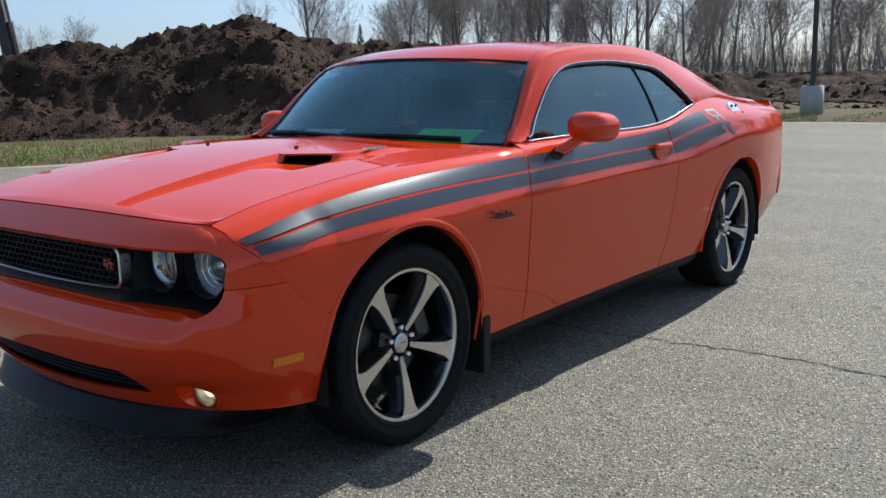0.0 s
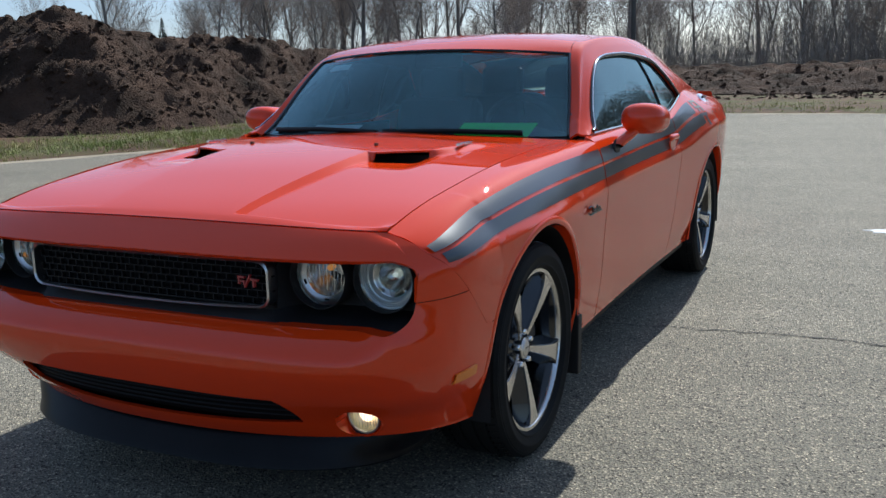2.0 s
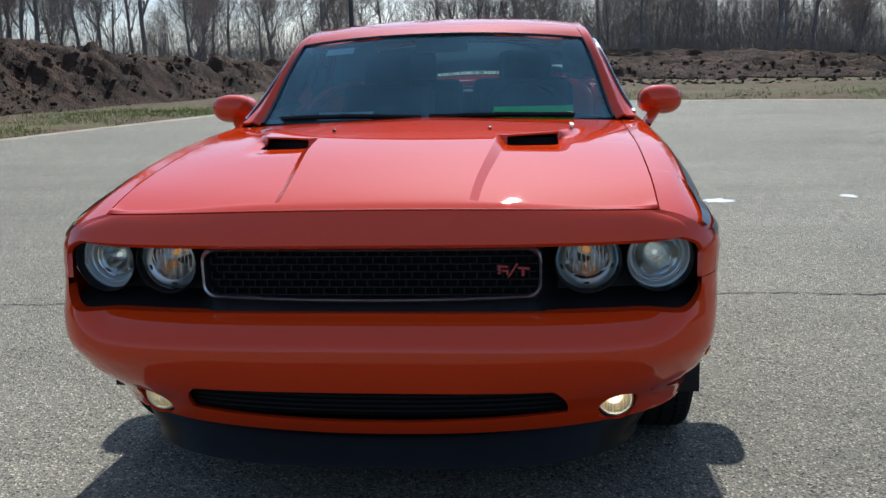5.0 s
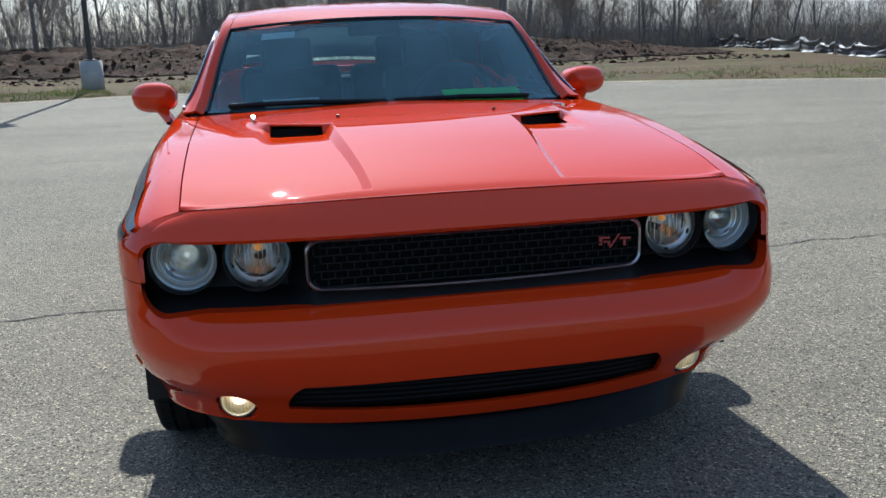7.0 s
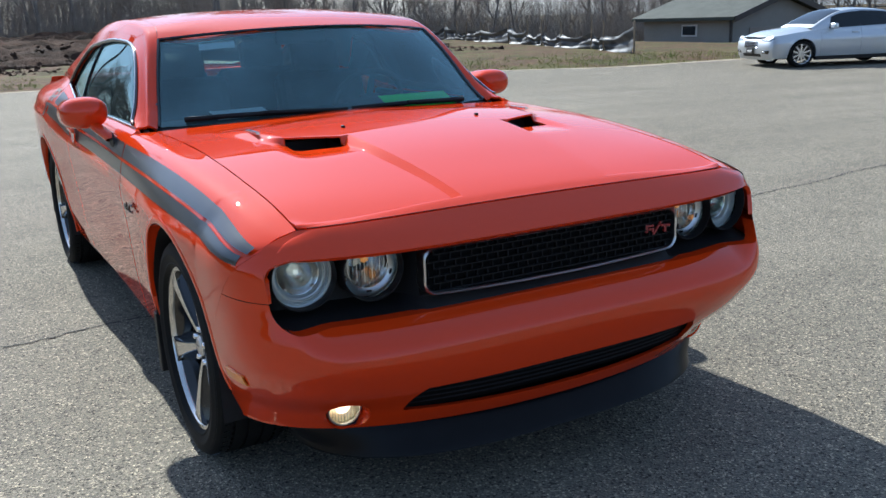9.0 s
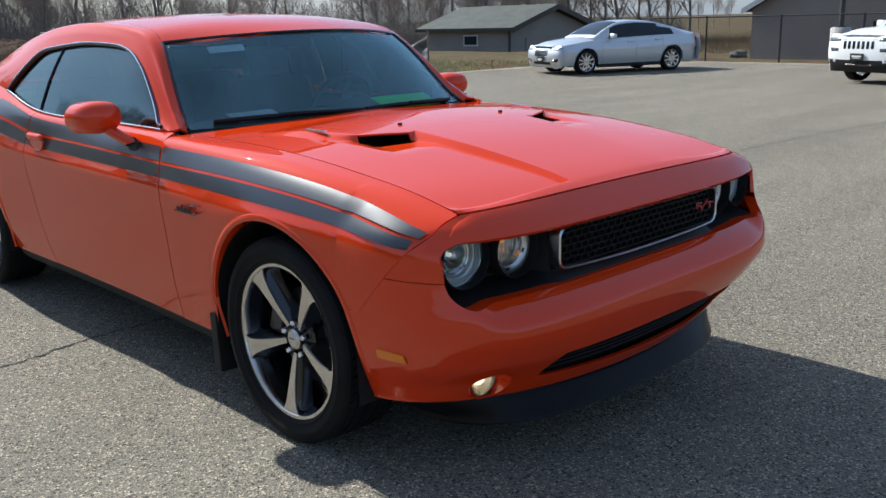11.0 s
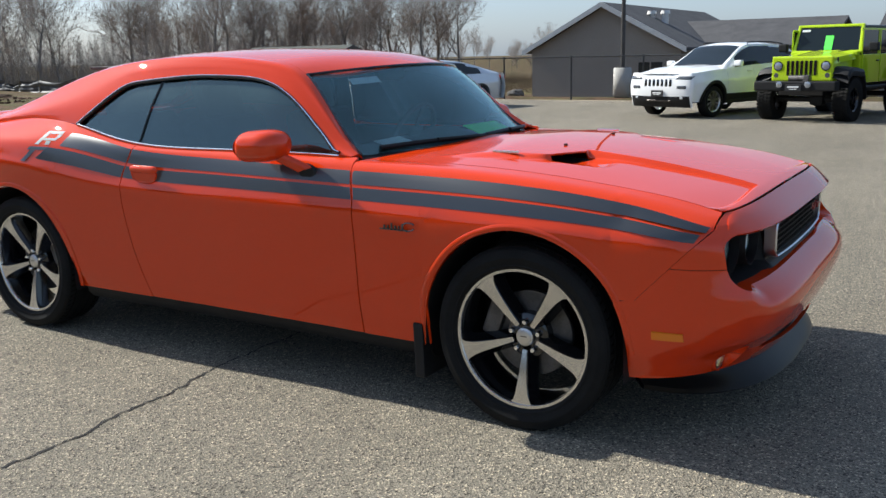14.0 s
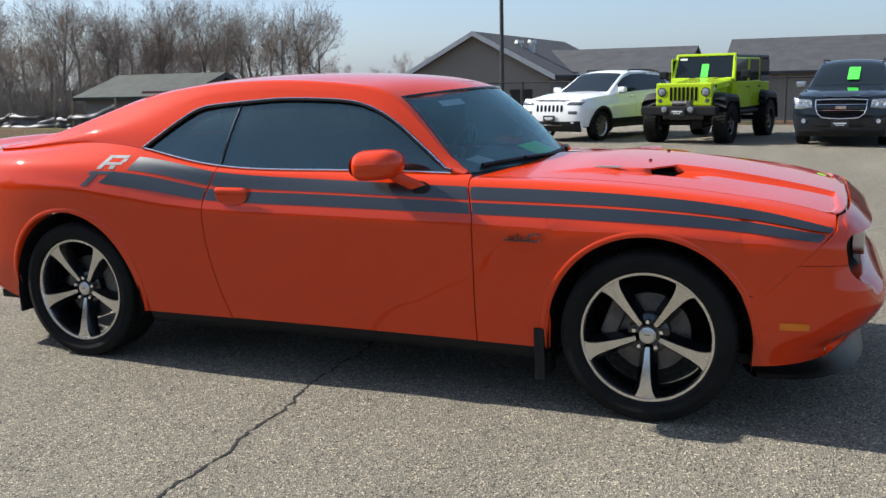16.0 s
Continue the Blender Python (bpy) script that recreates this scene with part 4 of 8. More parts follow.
def tube(name, pts, radius, material, parent, label="", sides=8, flat=1.0):
    rows = []
    for i, p in enumerate(pts):
        d = (pts[min(i + 1, len(pts) - 1)] - pts[max(i - 1, 0)]).normalized()
        u = d.cross(Vector((0, 0, 1)))
        u = u.normalized() if u.length > 1e-3 else Vector((0, 1, 0))
        w = d.cross(u)
        rows.append([p + u * math.cos(2 * math.pi * k / sides) * radius + w * math.sin(2 * math.pi * k / sides) * radius * flat for k in range(sides + 1)])
    rows = [[pts[0]] * (sides + 1)] + rows + [[pts[-1]] * (sides + 1)]
    return closed_loft(name, rows, material, parent, label, 50)


# ---- the muscle car: its lines (x ahead of the front axle, half width y, height z) ----
X0, ARCH_R, AXLE = 0.35, 0.415, -2.958
Y_LINES = [nat(k) for k in (
    [(-4.0, 0.785), (-3.4, 0.86), (-2.0, 0.885), (-0.9, 0.888), (-0.4, 0.895), (0.35, 0.872)],
    [(-4.0, 0.825), (-3.3, 0.925), (-2.9, 0.935), (-2.2, 0.912), (-1.5, 0.905), (-0.8, 0.914), (-0.3, 0.932), (0.0, 0.937), (0.35, 0.92)],
    [(-4.0, 0.84), (-3.3, 0.95), (-2.9, 0.958), (-2.2, 0.93), (-1.5, 0.922), (-0.8, 0.93), (-0.3, 0.948), (0.0, 0.953), (0.35, 0.938)],
    [(-4.0, 0.845), (-3.3, 0.962), (-2.9, 0.972), (-2.2, 0.947), (-1.5, 0.936), (-0.8, 0.943), (-0.3, 0.957), (0.0, 0.961), (0.35, 0.945)],
    [(-4.0, 0.84), (-3.3, 0.954), (-2.9, 0.965), (-2.2, 0.941), (-1.5, 0.930), (-0.8, 0.937), (-0.3, 0.950), (0.0, 0.953), (0.35, 0.938)],
    [(-4.0, 0.82), (-3.3, 0.925), (-2.9, 0.938), (-2.2, 0.920), (-1.5, 0.910), (-0.8, 0.915), (-0.3, 0.921), (0.0, 0.921), (0.35, 0.906)],
    [(-4.0, 0.775), (-3.4, 0.855), (-2.9, 0.872), (-2.5, 0.885), (-2.06, 0.898), (-1.5, 0.882), (-0.8, 0.880), (-0.4, 0.872), (0.0, 0.865), (0.35, 0.85)])]
CREASE = nat([(-4.0, 0.925), (-3.3, 0.935), (-2.8, 0.915), (-2.45, 0.873), (-2.1, 0.838), (-1.5, 0.824), (-0.74, 0.818), (0.0, 0.805), (0.4, 0.785), (0.69, 0.758)])
SHOULDER = nat([(-4.0, 1.03), (-3.4, 1.055), (-2.9, 1.068), (-2.5, 1.05), (-2.06, 1.0), (-1.5, 0.985), (-0.8, 0.978), (-0.4, 0.968), (0.0, 0.945), (0.35, 0.905), (0.69, 0.838)])
SEAM_Y = nat([(-0.8, 0.785), (-0.4, 0.775), (0.0, 0.772), (0.35, 0.768), (0.7, 0.76)])
SEAM_Z = nat([(-0.8, 0.986), (-0.4, 0.982), (0.0, 0.963), (0.35, 0.925), (0.55, 0.893), (0.69, 0.858)])
BELT_Y = nat([(-4.0, 0.68), (-3.4, 0.755), (-2.9, 0.80), (-2.5, 0.835), (-2.06, 0.865), (-1.5, 0.852), (-0.75, 0.842)])
BELT_Z = nat([(-4.0, 1.062), (-3.4, 1.085), (-2.9, 1.120), (-2.5, 1.092), (-2.25, 1.044), (-2.06, 1.018), (-1.5, 1.004), (-0.75, 0.998)])


BOW = pch([(0.262, 2.15), (0.32, 2.25), (0.45, 3.6), (0.53, 4.5), (0.58, 4.5), (0.64, 4.2), (0.69, 4.0), (0.80, 4.0), (0.868, 4.3)])
NOSE_SIDE = pch([(0.262, 0.795), (0.31, 0.830), (0.43, 0.886), (0.55, 0.902), (0.62, 0.888), (0.69, 0.872), (0.785, 0.845), (0.82, 0.820), (0.868, 0.735)])


def front_scale(x, z):
    """How far the body side has drawn in at x, ahead of the front axle, on its way round the nose."""
    if x <= X0:
        return 1.0
    n = BOW(z)
    return max(0.0, 1 - ((x - X0) / (NOSE_SIDE(z) - X0)) ** n) ** (1 / n)


def section(x, seam):
    """The body side at x from its lower edge to the hood seam (seam) or the window belt."""
    c, s = CREASE(x), SHOULDER(x)
    zs = [0.272, 0.42, 0.62, c - 0.010, c + 0.006, c + (s - c) * 0.58, s]
    pts = [Vector((x, f(x) * (front_scale(x, z) if i < 6 else front_scale(x, 0.8) ** 0.45), z)) for i, (f, z) in enumerate(zip(Y_LINES, zs))]
    if x > X0 + 1e-6:
        pts = [Vector((x, fascia_y(x, z), z)) for z in [0.272 + (min(0.80, s - 0.035) - 0.272) * q / 9 for q in range(10)]] + pts[6:]
    pts.append(Vector((x, SEAM_Y(x), SEAM_Z(x))) if seam else Vector((x, BELT_Y(x), BELT_Z(x))))
    return catmull(pts, 10)


def trim_low(curve, z_low, n):
    """Resample a section from the height z_low to its end in n even steps."""
    pts = []
    for a, b in zip(curve, curve[1:]):
        if b.z > z_low and not pts:
            t = max(0.0, (z_low - a.z) / (b.z - a.z)) if b.z > a.z else 0.0
            pts.append(a.lerp(b, t))
        if pts:
            pts.append(b)
    if len(pts) < 2:
        pts = [curve[-1].copy(), curve[-1].copy()]
    d = [0.0]
    for a, b in zip(pts, pts[1:]):
        d.append(d[-1] + (b - a).length)
    out = []
    for i in range(n + 1):
        s = d[-1] * i / n
        j = max(0, min(len(d) - 2, int(np.searchsorted(d, s, side="right")) - 1))
        t = (s - d[j]) / (d[j + 1] - d[j]) if d[j + 1] > d[j] else 0.0
        out.append(pts[j].lerp(pts[j + 1], min(1.0, t)))
    return out


def arch_low(x, axle):
    d = abs(x - axle)
    return 0.362 + math.sqrt(max(0.0, ARCH_R ** 2 - d * d)) if d < ARCH_R else 0.272


def columns(a, b, step, hot=()):
    """Even stations from a to b, closer together beside the hot ones."""
    xs = set(np.round(np.linspace(a, b, max(2, int(abs(b - a) / step) + 1)), 5))
    for h in hot:
        for e in (0.0, 0.0015, 0.006, 0.014, 0.026):
            for s in (-1, 1):
                if min(a, b) < h + s * e < max(a, b):
                    xs.add(round(h + s * e, 5))
    return sorted(xs)


def flip(rows, side):
    return [[Vector((p.x, p.y * side, p.z)) for p in r] for r in rows]


car = thing("muscle_car", "orange-red two-door muscle car with black side stripes parked on asphalt", "car", place=Matrix())
GAP = 0.0025


def fender_low(x):
    if x > 0.44:
        return 0.562 + (x - 0.44) / 0.25 * 0.262
    if x > 0.362:
        return max(0.562, arch_low(x, 0.0))
    return arch_low(x, 0.0)


def door_front(z):
    return -0.735 - 0.03 * smoothstep(0.80, 1.0, z)


def door_rear(z):
    return -2.02 - 0.10 * math.sin(max(0.0, min(1.0, (z - 0.28) / 0.58)) * math.pi * 0.62) + 0.06 * smoothstep(0.84, 1.02, z)


def skew(rows, x_a, x_b, fa, fb):
    """Slide stations so that the ends of a panel follow the cut lines fa(z), fb(z)."""
    for r in rows:
        for p in r:
            t = (p.x - x_a) / (x_b - x_a)
            p.x += (fa(p.z) - x_a) * (1 - t) ** 3 + (fb(p.z) - x_b) * t ** 3
    return rows


STRIPES = ((nat([(-2.62, 1.062), (-2.45, 1.052), (-2.07, 1.000), (-1.6, 0.972), (-0.74, 0.952), (0.0, 0.928), (0.4, 0.880), (0.662, 0.824)]),
            nat([(-2.62, 1.002), (-2.45, 0.988), (-2.07, 0.935), (-1.6, 0.915), (-0.74, 0.900), (0.0, 0.884), (0.4, 0.848), (0.662, 0.808)])),
           (nat([(-2.70, 0.990), (-2.45, 0.970), (-2.07, 0.919), (-1.6, 0.903), (-0.74, 0.888), (0.0, 0.874), (0.4, 0.839), (0.652, 0.802)]),
            nat([(-2.76, 0.938), (-2.45, 0.905), (-2.07, 0.864), (-1.6, 0.850), (-0.74, 0.840), (0.0, 0.828), (0.4, 0.804), (0.640, 0.777)])))


def side_normal(curve, i):
    d = (curve[min(i + 1, len(curve) - 1)] - curve[max(i - 1, 0)])
    return Vector((0, d.z, -d.y)).normalized()


def stripe_rows(x0, x1, top, low, n=5, fa=None, fb=None):
    rows = []
    for x in columns(x0, x1, 0.035):
        curve = section(x, x > -0.75)
        row = []
        for k in range(n + 1):
            z = low(x) + (top(x) - low(x)) * k / n
            for i, (a, b) in enumerate(zip(curve, curve[1:])):
                if a.z <= z <= b.z:
                    p = a.lerp(b, (z - a.z) / max(1e-6, b.z - a.z))
                    p = p + side_normal(curve, i) * (0.0014 + 0.0022 * smoothstep(0.30, 0.45, x))
                    break
            else:
                p = curve[-1].copy()
            row.append(p)
        rows.append(row)
    if fa:
        skew(rows, x0, x1, fa, fb)
    return rows


def build_side(side, word):
    out = (0, side, 0.15)
    # fender
    xs = columns(-0.75, 0.684, 0.035, (-ARCH_R, ARCH_R, 0.362, 0.44))
    rows = []
    for x in xs:
        rows.append(trim_low(section(x, True), fender_low(x), 40))
    skew(rows, -0.75, 0.684, lambda z: door_front(z) + GAP, lambda z: 0.684)
    fender = loft("fender", flip(rows, side), ORANGE, car, "", out)
    # wheel opening lip
    for axle, parent_name in ((0.0, "front"), (AXLE, "rear")):
        pts = []
        for i in range(41):
            a = math.pi * i / 40
            x, z = axle + math.cos(a) * (ARCH_R + 0.004), 0.362 + math.sin(a) * (ARCH_R + 0.004)
            c = section(x, x > -0.75)
            y = next((p.lerp(q, (z - p.z) / (q.z - p.z)).y for p, q in zip(c, c[1:]) if p.z <= z <= q.z and q.z > p.z), 0.94)
            pts.append((x, y, z, a))
        rim_rows = []
        for x, y, z, a in pts:
            ux, uz = math.cos(a), math.sin(a)
            prof = [(0.020, -0.001), (0.016, 0.002), (0.002, 0.0035), (-0.004, 0.001), (-0.006, -0.02), (-0.006, -0.06)]
            rim_rows.append([Vector((x + ux * r, (y + o) * side, z + uz * r)) for r, o in prof])
        for end in ((-1,) if axle == 0 else (-1, 0)):
            foot = rim_rows[end]
            low = [[Vector((p.x, p.y - 0.010 * side * k / 4, p.z - 0.022 * k)) for p in foot] for k in range(1, 5)]
            rim_rows = rim_rows + low if end else low[::-1] + rim_rows
        part_parent = fender if axle == 0 else car
        loft("wheel_arch_lip", rim_rows, ORANGE, part_parent, "", (0, side, 0), 0, None, 60)
    # door
    rows = [trim_low(section(x, False), 0.274, 40) for x in columns(-2.02, -0.735, 0.04)]
    skew(rows, -2.02, -0.735, lambda z: door_rear(z) + GAP, lambda z: door_front(z) - GAP)
    door = loft("door", flip(rows, side), ORANGE, car, "", out)
    # quarter panel
    xs = columns(-3.93, -2.02, 0.04, (AXLE - ARCH_R, AXLE + ARCH_R))
    rows = [trim_low(section(x, False), arch_low(x, AXLE) if abs(x - AXLE) < ARCH_R else 0.272 + 0.17 * smoothstep(-3.40, -3.85, x), 40) for x in xs]
    skew(rows, -3.93, -2.02, lambda z: -3.93, lambda z: door_rear(z) - GAP)
    quarter = loft("quarter_panel", flip(rows, side), ORANGE, car, "", out)
    # stripes, cut at the panel gaps
    for top, low in STRIPES:
        tip = 0.661 if top is STRIPES[0][0] else 0.648
        for holder, a, b, fa, fb in ((fender, -0.75, tip, lambda z: door_front(z) + 0.006, lambda z, t=tip: t + (z - 0.80) * 0.55),
                                     (door, -2.02, -0.735, lambda z: door_rear(z) + 0.006, lambda z: door_front(z) - 0.006),
                                     (quarter, -2.54 if tip > 0.65 else -2.70, -2.02, lambda z, t=tip: -2.535 + (z - 1.03) * 0.8 if t > 0.65 else -2.705 + (z - 0.945) * 1.5, lambda z: door_rear(z) - 0.006)):
            rows = stripe_rows(a, b, top, low, 5, fa, fb)
            loft("stripe", flip(rows, side), STRIPE, holder, "matt black vinyl stripe", out, 0.0)
    # cut-out marks at the stripes' rear end
    for xa, xb, za, zb, slant, z_ref, light in ((-2.745, -2.715, 1.000, 1.064, 0.8, 1.0, 1), (-2.712, -2.620, 1.051, 1.064, 0.8, 1.0, 1), (-2.640, -2.612, 1.032, 1.049, 0.8, 1.0, 1),
                                                (-2.712, -2.620, 1.020, 1.031, 0.8, 1.0, 1), (-2.672, -2.640, 1.000, 1.018, 0.3, 1.0, 1),
                                                (-2.865, -2.725, 0.974, 0.990, 1.2, 0.915, 0), (-2.835, -2.797, 0.915, 0.973, 1.2, 0.915, 0)):
        rows = []
        for i in range(4):
            row = []
            for j in range(4):
                z = za + (zb - za) * j / 3
                x = xa + (xb - xa) * i / 3 + slant * (z - z_ref)
                curve = section(x, False)
                for q, (a, b) in enumerate(zip(curve, curve[1:])):
                    if a.z <= z <= b.z:
                        row.append(a.lerp(b, (z - a.z) / max(1e-6, b.z - a.z)) + side_normal(curve, q) * 0.0014)
                        break
                else:
                    row.append(curve[-1].copy())
            rows.append(row)
        loft("stripe_mark", flip(rows, side), MARK_GREY if light else STRIPE, quarter, "", out, 0)
    # handle in a shallow cup
    hy = 0.932
    rows = []
    for i in range(15):
        t = -1 + i / 7
        x = -1.948 + 0.094 * t
        r = max(0.0, 1 - abs(t) ** 6) ** 0.4
        rows.append([Vector((x, (hy + 0.003 + 0.017 * math.cos(a) * r) * side, 0.907 + 0.018 * math.sin(a) * (0.25 + 0.75 * r))) for a in np.linspace(-math.pi / 2, math.pi / 2, 9)])
    handle = closed_loft("handle", rows, ORANGE, door, "body-coloured pull handle")
    rows = []
    rim = []
    for i in range(19):
        t = -1 + i / 9
        deep = 0.046 * max(0.0, 1 - abs(t) ** 2.6) ** 0.5
        rows.append([Vector((-1.948 + 0.084 * t, (hy + 0.0035) * side, 0.894 - deep * k)) for k in (0, 0.5, 1)])
        rim.append(Vector((-1.948 + 0.086 * t, (hy + 0.003) * side, 0.893 - deep - 0.002)))
    loft("handle_recess", rows, ORANGE, handle, "", out, 0)
    tube("recess_rim", rim, 0.0045, ORANGE, handle, "", 8)
    # script badge reduced to plain bars
    by = 0.963
    badge = part("badge", joined(box(0.130, 0.005, 0.006, (-0.520, by * side, 0.741)),
                                               *[box(0.007, 0.005, 0.016 + 0.012 * (k % 3 == 0), (-0.478 - 0.017 * k, by * side, 0.749 + 0.004 * (k % 3 == 0)), m=None) for k in range(6)]), BADGE_DARK, fender, "small dark chrome badge as plain bars")
    ring = [Vector((-0.452 + 0.030 * math.cos(a), by * side, 0.755 + 0.016 * math.sin(a) + 0.3 * 0.030 * math.cos(a) * 0.3)) for a in np.linspace(0.5, 5.8, 18)]
    tube("badge_loop", ring, 0.0032, BADGE_DARK, badge, "", 6)
    # fuel lid on the driver's side
    if side > 0:
        c = Vector((-2.985, 0.905, 1.02))
        rows = revolve([(0.0, 0.012), (0.045, 0.012), (0.07, 0.010), (0.084, 0.004), (0.09, -0.01)], 40)
        lid = closed_loft("fuel_lid", rows, CHROME, quarter, "round chrome fuel lid", 35, Matrix.Translation(c) @ Matrix.Rotation(radians(33), 4, "X"))
        for k in range(6):
            a = k * math.pi / 3
            closed_loft("bolt", revolve([(0, 0.019), (0.007, 0.019), (0.009, 0.012)], 10), GLOSS_BLACK, lid, "", 35,
                        Matrix.Translation(c) @ Matrix.Rotation(radians(33), 4, "X") @ Matrix.Translation((0.062 * math.cos(a), 0, 0.062 * math.sin(a))))
    # side marker lamp
    rows = []
    for i in range(9):
        x = 0.505 + 0.105 * i / 8
        rows.append([Vector((x, fascia_y(x, z) + o, z)) for z, o in ((0.432, 0.0), (0.434, 0.006), (0.448, 0.007), (0.462, 0.006), (0.464, 0.0))])
    loft("side_marker", flip(rows, side), AMBER, car, "amber side marker lens", out, 0.004)
    # sill
    rows = []
    for x in columns(-2.52, -0.41, 0.2):
        y = Y_LINES[0](x)
        rows.append([Vector((x, (y + o) * side, z)) for o, z in ((-0.004, 0.276), (-0.012, 0.262), (-0.02, 0.235), (-0.05, 0.205), (-0.12, 0.19), (-0.3, 0.19))])
    loft("sill", rows, BLACK_PLASTIC, car, "black lower sill", (0, side, -0.3), 0)
    # mud flaps
    for x, z1, y0, z0 in ((-0.432, 0.36, 0.735, 0.135), (-3.405, 0.46, 0.700, 0.20)):
        bm = box(0.045 if x > -1 else 0.016, 0.18, z1 - z0, (x - (0.014 if x > -1 else 0), (y0 + 0.1) * side, (z1 + z0) / 2), 0.006)
        for v in bm.verts:
            v.co.x += -0.035 * (v.co.z - 0.3) if x > -1 else -0.02 * (v.co.z - 0.3)
        part("mud_flap", bm, BLACK_PLASTIC, car, "black rubber mud flap")
    return fender, door, quarter


# ---- front fascia ----
PROFILE = [(0.868, 0.728), (0.858, 0.757), (0.842, 0.785), (0.820, 0.812), (0.800, 0.830), (0.785, 0.840),
           (0.69, 0.86), (0.605, 0.815), (0.591, 0.846), (0.574, 0.873), (0.559, 0.890), (0.549, 0.8975), (0.535, 0.902), (0.50, 0.904), (0.43, 0.886), (0.36, 0.856), (0.31, 0.830), (0.265, 0.795)]
SIDE_B = [section(X0, True)]


def half_width(z):
    """Half width of the body where the nose starts, at the height z."""
    c = SIDE_B[0]
    for a, b in zip(c, c[1:]):
        if a.z <= z <= b.z and b.z > a.z:
            return a.lerp(b, (z - a.z) / (b.z - a.z)).y
    return c[0].y if z < c[0].z else c[-1].y


def fascia_y(x, z):
    return half_width(min(z, 0.80)) * front_scale(x, z)


def seam_x(z):
    if z < 0.554:
        return math.sqrt(max(0.0, (ARCH_R - 0.004) ** 2 - (z - 0.362) ** 2))
    if z < 0.566:
        return 0.365 + (z - 0.554) / 0.012 * 0.07
    return min(0.690, 0.44 + (z - 0.562) / 0.262 * 0.25 + 0.0012)


def nose_at(ratio, z, xn):
    """Point of the nose at a share of the half width, at the height z; xn is where the profile stands on the centre line."""
    n = BOW(z)
    b = half_width(min(z, 0.80))
    r = min(1.0, abs(ratio))
    y = b * r
    xn = xn + (NOSE_SIDE(z) - xn) * smoothstep(0.70, 0.83, y)
    return Vector((X0 + (xn - X0) * max(0.0, 1 - r ** n) ** (1 / n), math.copysign(y, ratio), z))


def nose_y(y, z, xn):
    return nose_at(y / half_width(min(z, 0.80)), z, xn)


R_ONE = 0.93


def nose_columns():
    """Shares of the half width for the columns; values past 1 count the steps round the corner to the seam."""
    rs = set(np.round(np.linspace(0, R_ONE, 46), 5))
    for b, hs in ((0.945, (0.866,)), (0.885, (0.515, 0.598, 0.706))):
        for h in hs:
            for e in (-0.004, -0.0006, 0.0, 0.0008, 0.003, 0.007, 0.012, 0.018, 0.028, 0.04, 0.052):
                rs.add(round((h - e) / b, 5))
    for e in np.linspace(0.598, 0.706, 19):
        rs.add(round(float(e) / 0.885, 5))
    half = sorted(r for r in rs if r <= R_ONE) + [1 + k / 14 for k in range(1, 15)]
    return [-r for r in half[:0:-1]] + half


THETAS = nose_columns()


def placed(r, z, xn):
    """Like nose_at, but columns past the corner run out to the seam with the fender or the wheel arch."""
    a = abs(r)
    n = BOW(z)
    p2 = math.acos(min(1.0, max(0.0, (seam_x(z) - X0) / (NOSE_SIDE(z) - X0))) ** (n / 2))
    last = math.sin(p2) ** (2 / n)
    one = min(R_ONE, 0.965 * last)
    if a > 1:
        p1 = math.asin(one ** (n / 2))
        a = math.sin(p1 + (p2 - p1) * (a - 1)) ** (2 / n)
    elif a > 0.70:
        a = 0.70 + (a - 0.70) * (one - 0.70) / (R_ONE - 0.70)
    return nose_at(math.copysign(a, r), z, xn)


def y_ref(r):
    return 0.945 * min(abs(r), 1.0)


def y_low(r):
    return 0.885 * min(abs(r), 1.0)


def rounded(y, half, height, r):
    """Half height of an opening with straight sides and corners of radius r."""
    a = abs(y) - (half - r)
    if a > r:
        return 0.0
    return height if a <= 0 else height - r + math.sqrt(max(0.0, r * r - a * a))


def open_top(r):
    return 0.690 + rounded(y_ref(r), 0.866, 0.108, 0.05)


def open_low(r):
    return 0.690 - rounded(y_ref(r), 0.866, 0.077, 0.06)


def split(r):
    """Middle and half height of the lower openings: the intake ahead, a fog lamp hole each side."""
    y = y_low(r)
    if y < 0.515:
        low, high = 0.314 + 0.012 * (y / 0.5) ** 2, 0.414
        k = max(0.0, min(1.0, (0.514 - y) / 0.052))
        high = max(low, low + (high - low) * (0.35 * k + 0.65 * math.sqrt(max(0.0, 1 - (1 - k) ** 2))))
        return (low + high) / 2, (high - low) / 2
    if abs(y - 0.652) < 0.054:
        return 0.322, 0.052 * math.sqrt(max(0.0, 1 - ((y - 0.652) / 0.054) ** 2))
    return 0.327 - 0.007 * smoothstep(0.515, 0.60, y), 0.0


def along(profile, z):
    for (za, xa), (zb, xb) in zip(profile, profile[1:]):
        if zb <= z <= za:
            return xa + (xb - xa) * (za - z) / (za - zb)
    return profile[-1][1] if z < profile[-1][0] else profile[0][1]


def top_drop(p):
    """The upper edge of the nose falls towards the fenders."""
    y = abs(p.y)
    return -0.012 * (y / 0.76) ** 2


BROW = pch([(0.69, 0.868), (0.785, 0.845), (0.80, 0.831), (0.82, 0.809), (0.842, 0.783), (0.858, 0.763), (0.872, 0.7465)])


def brow_rows():
    rows = []
    for th in THETAS:
        zt = open_top(th)
        row = []
        for k in range(13):
            t = k / 12
            z = 0.872 + (zt - 0.872) * t
            xn = BROW(z)
            p = placed(th, z, xn)
            p.z += top_drop(p) * (1 - t) ** 3
            row.append(p)
        rows.append(row)
    return rows


SMOOTH_PROFILE = catmull([Vector((x, 0, z)) for z, x in PROFILE[7:]], 4)


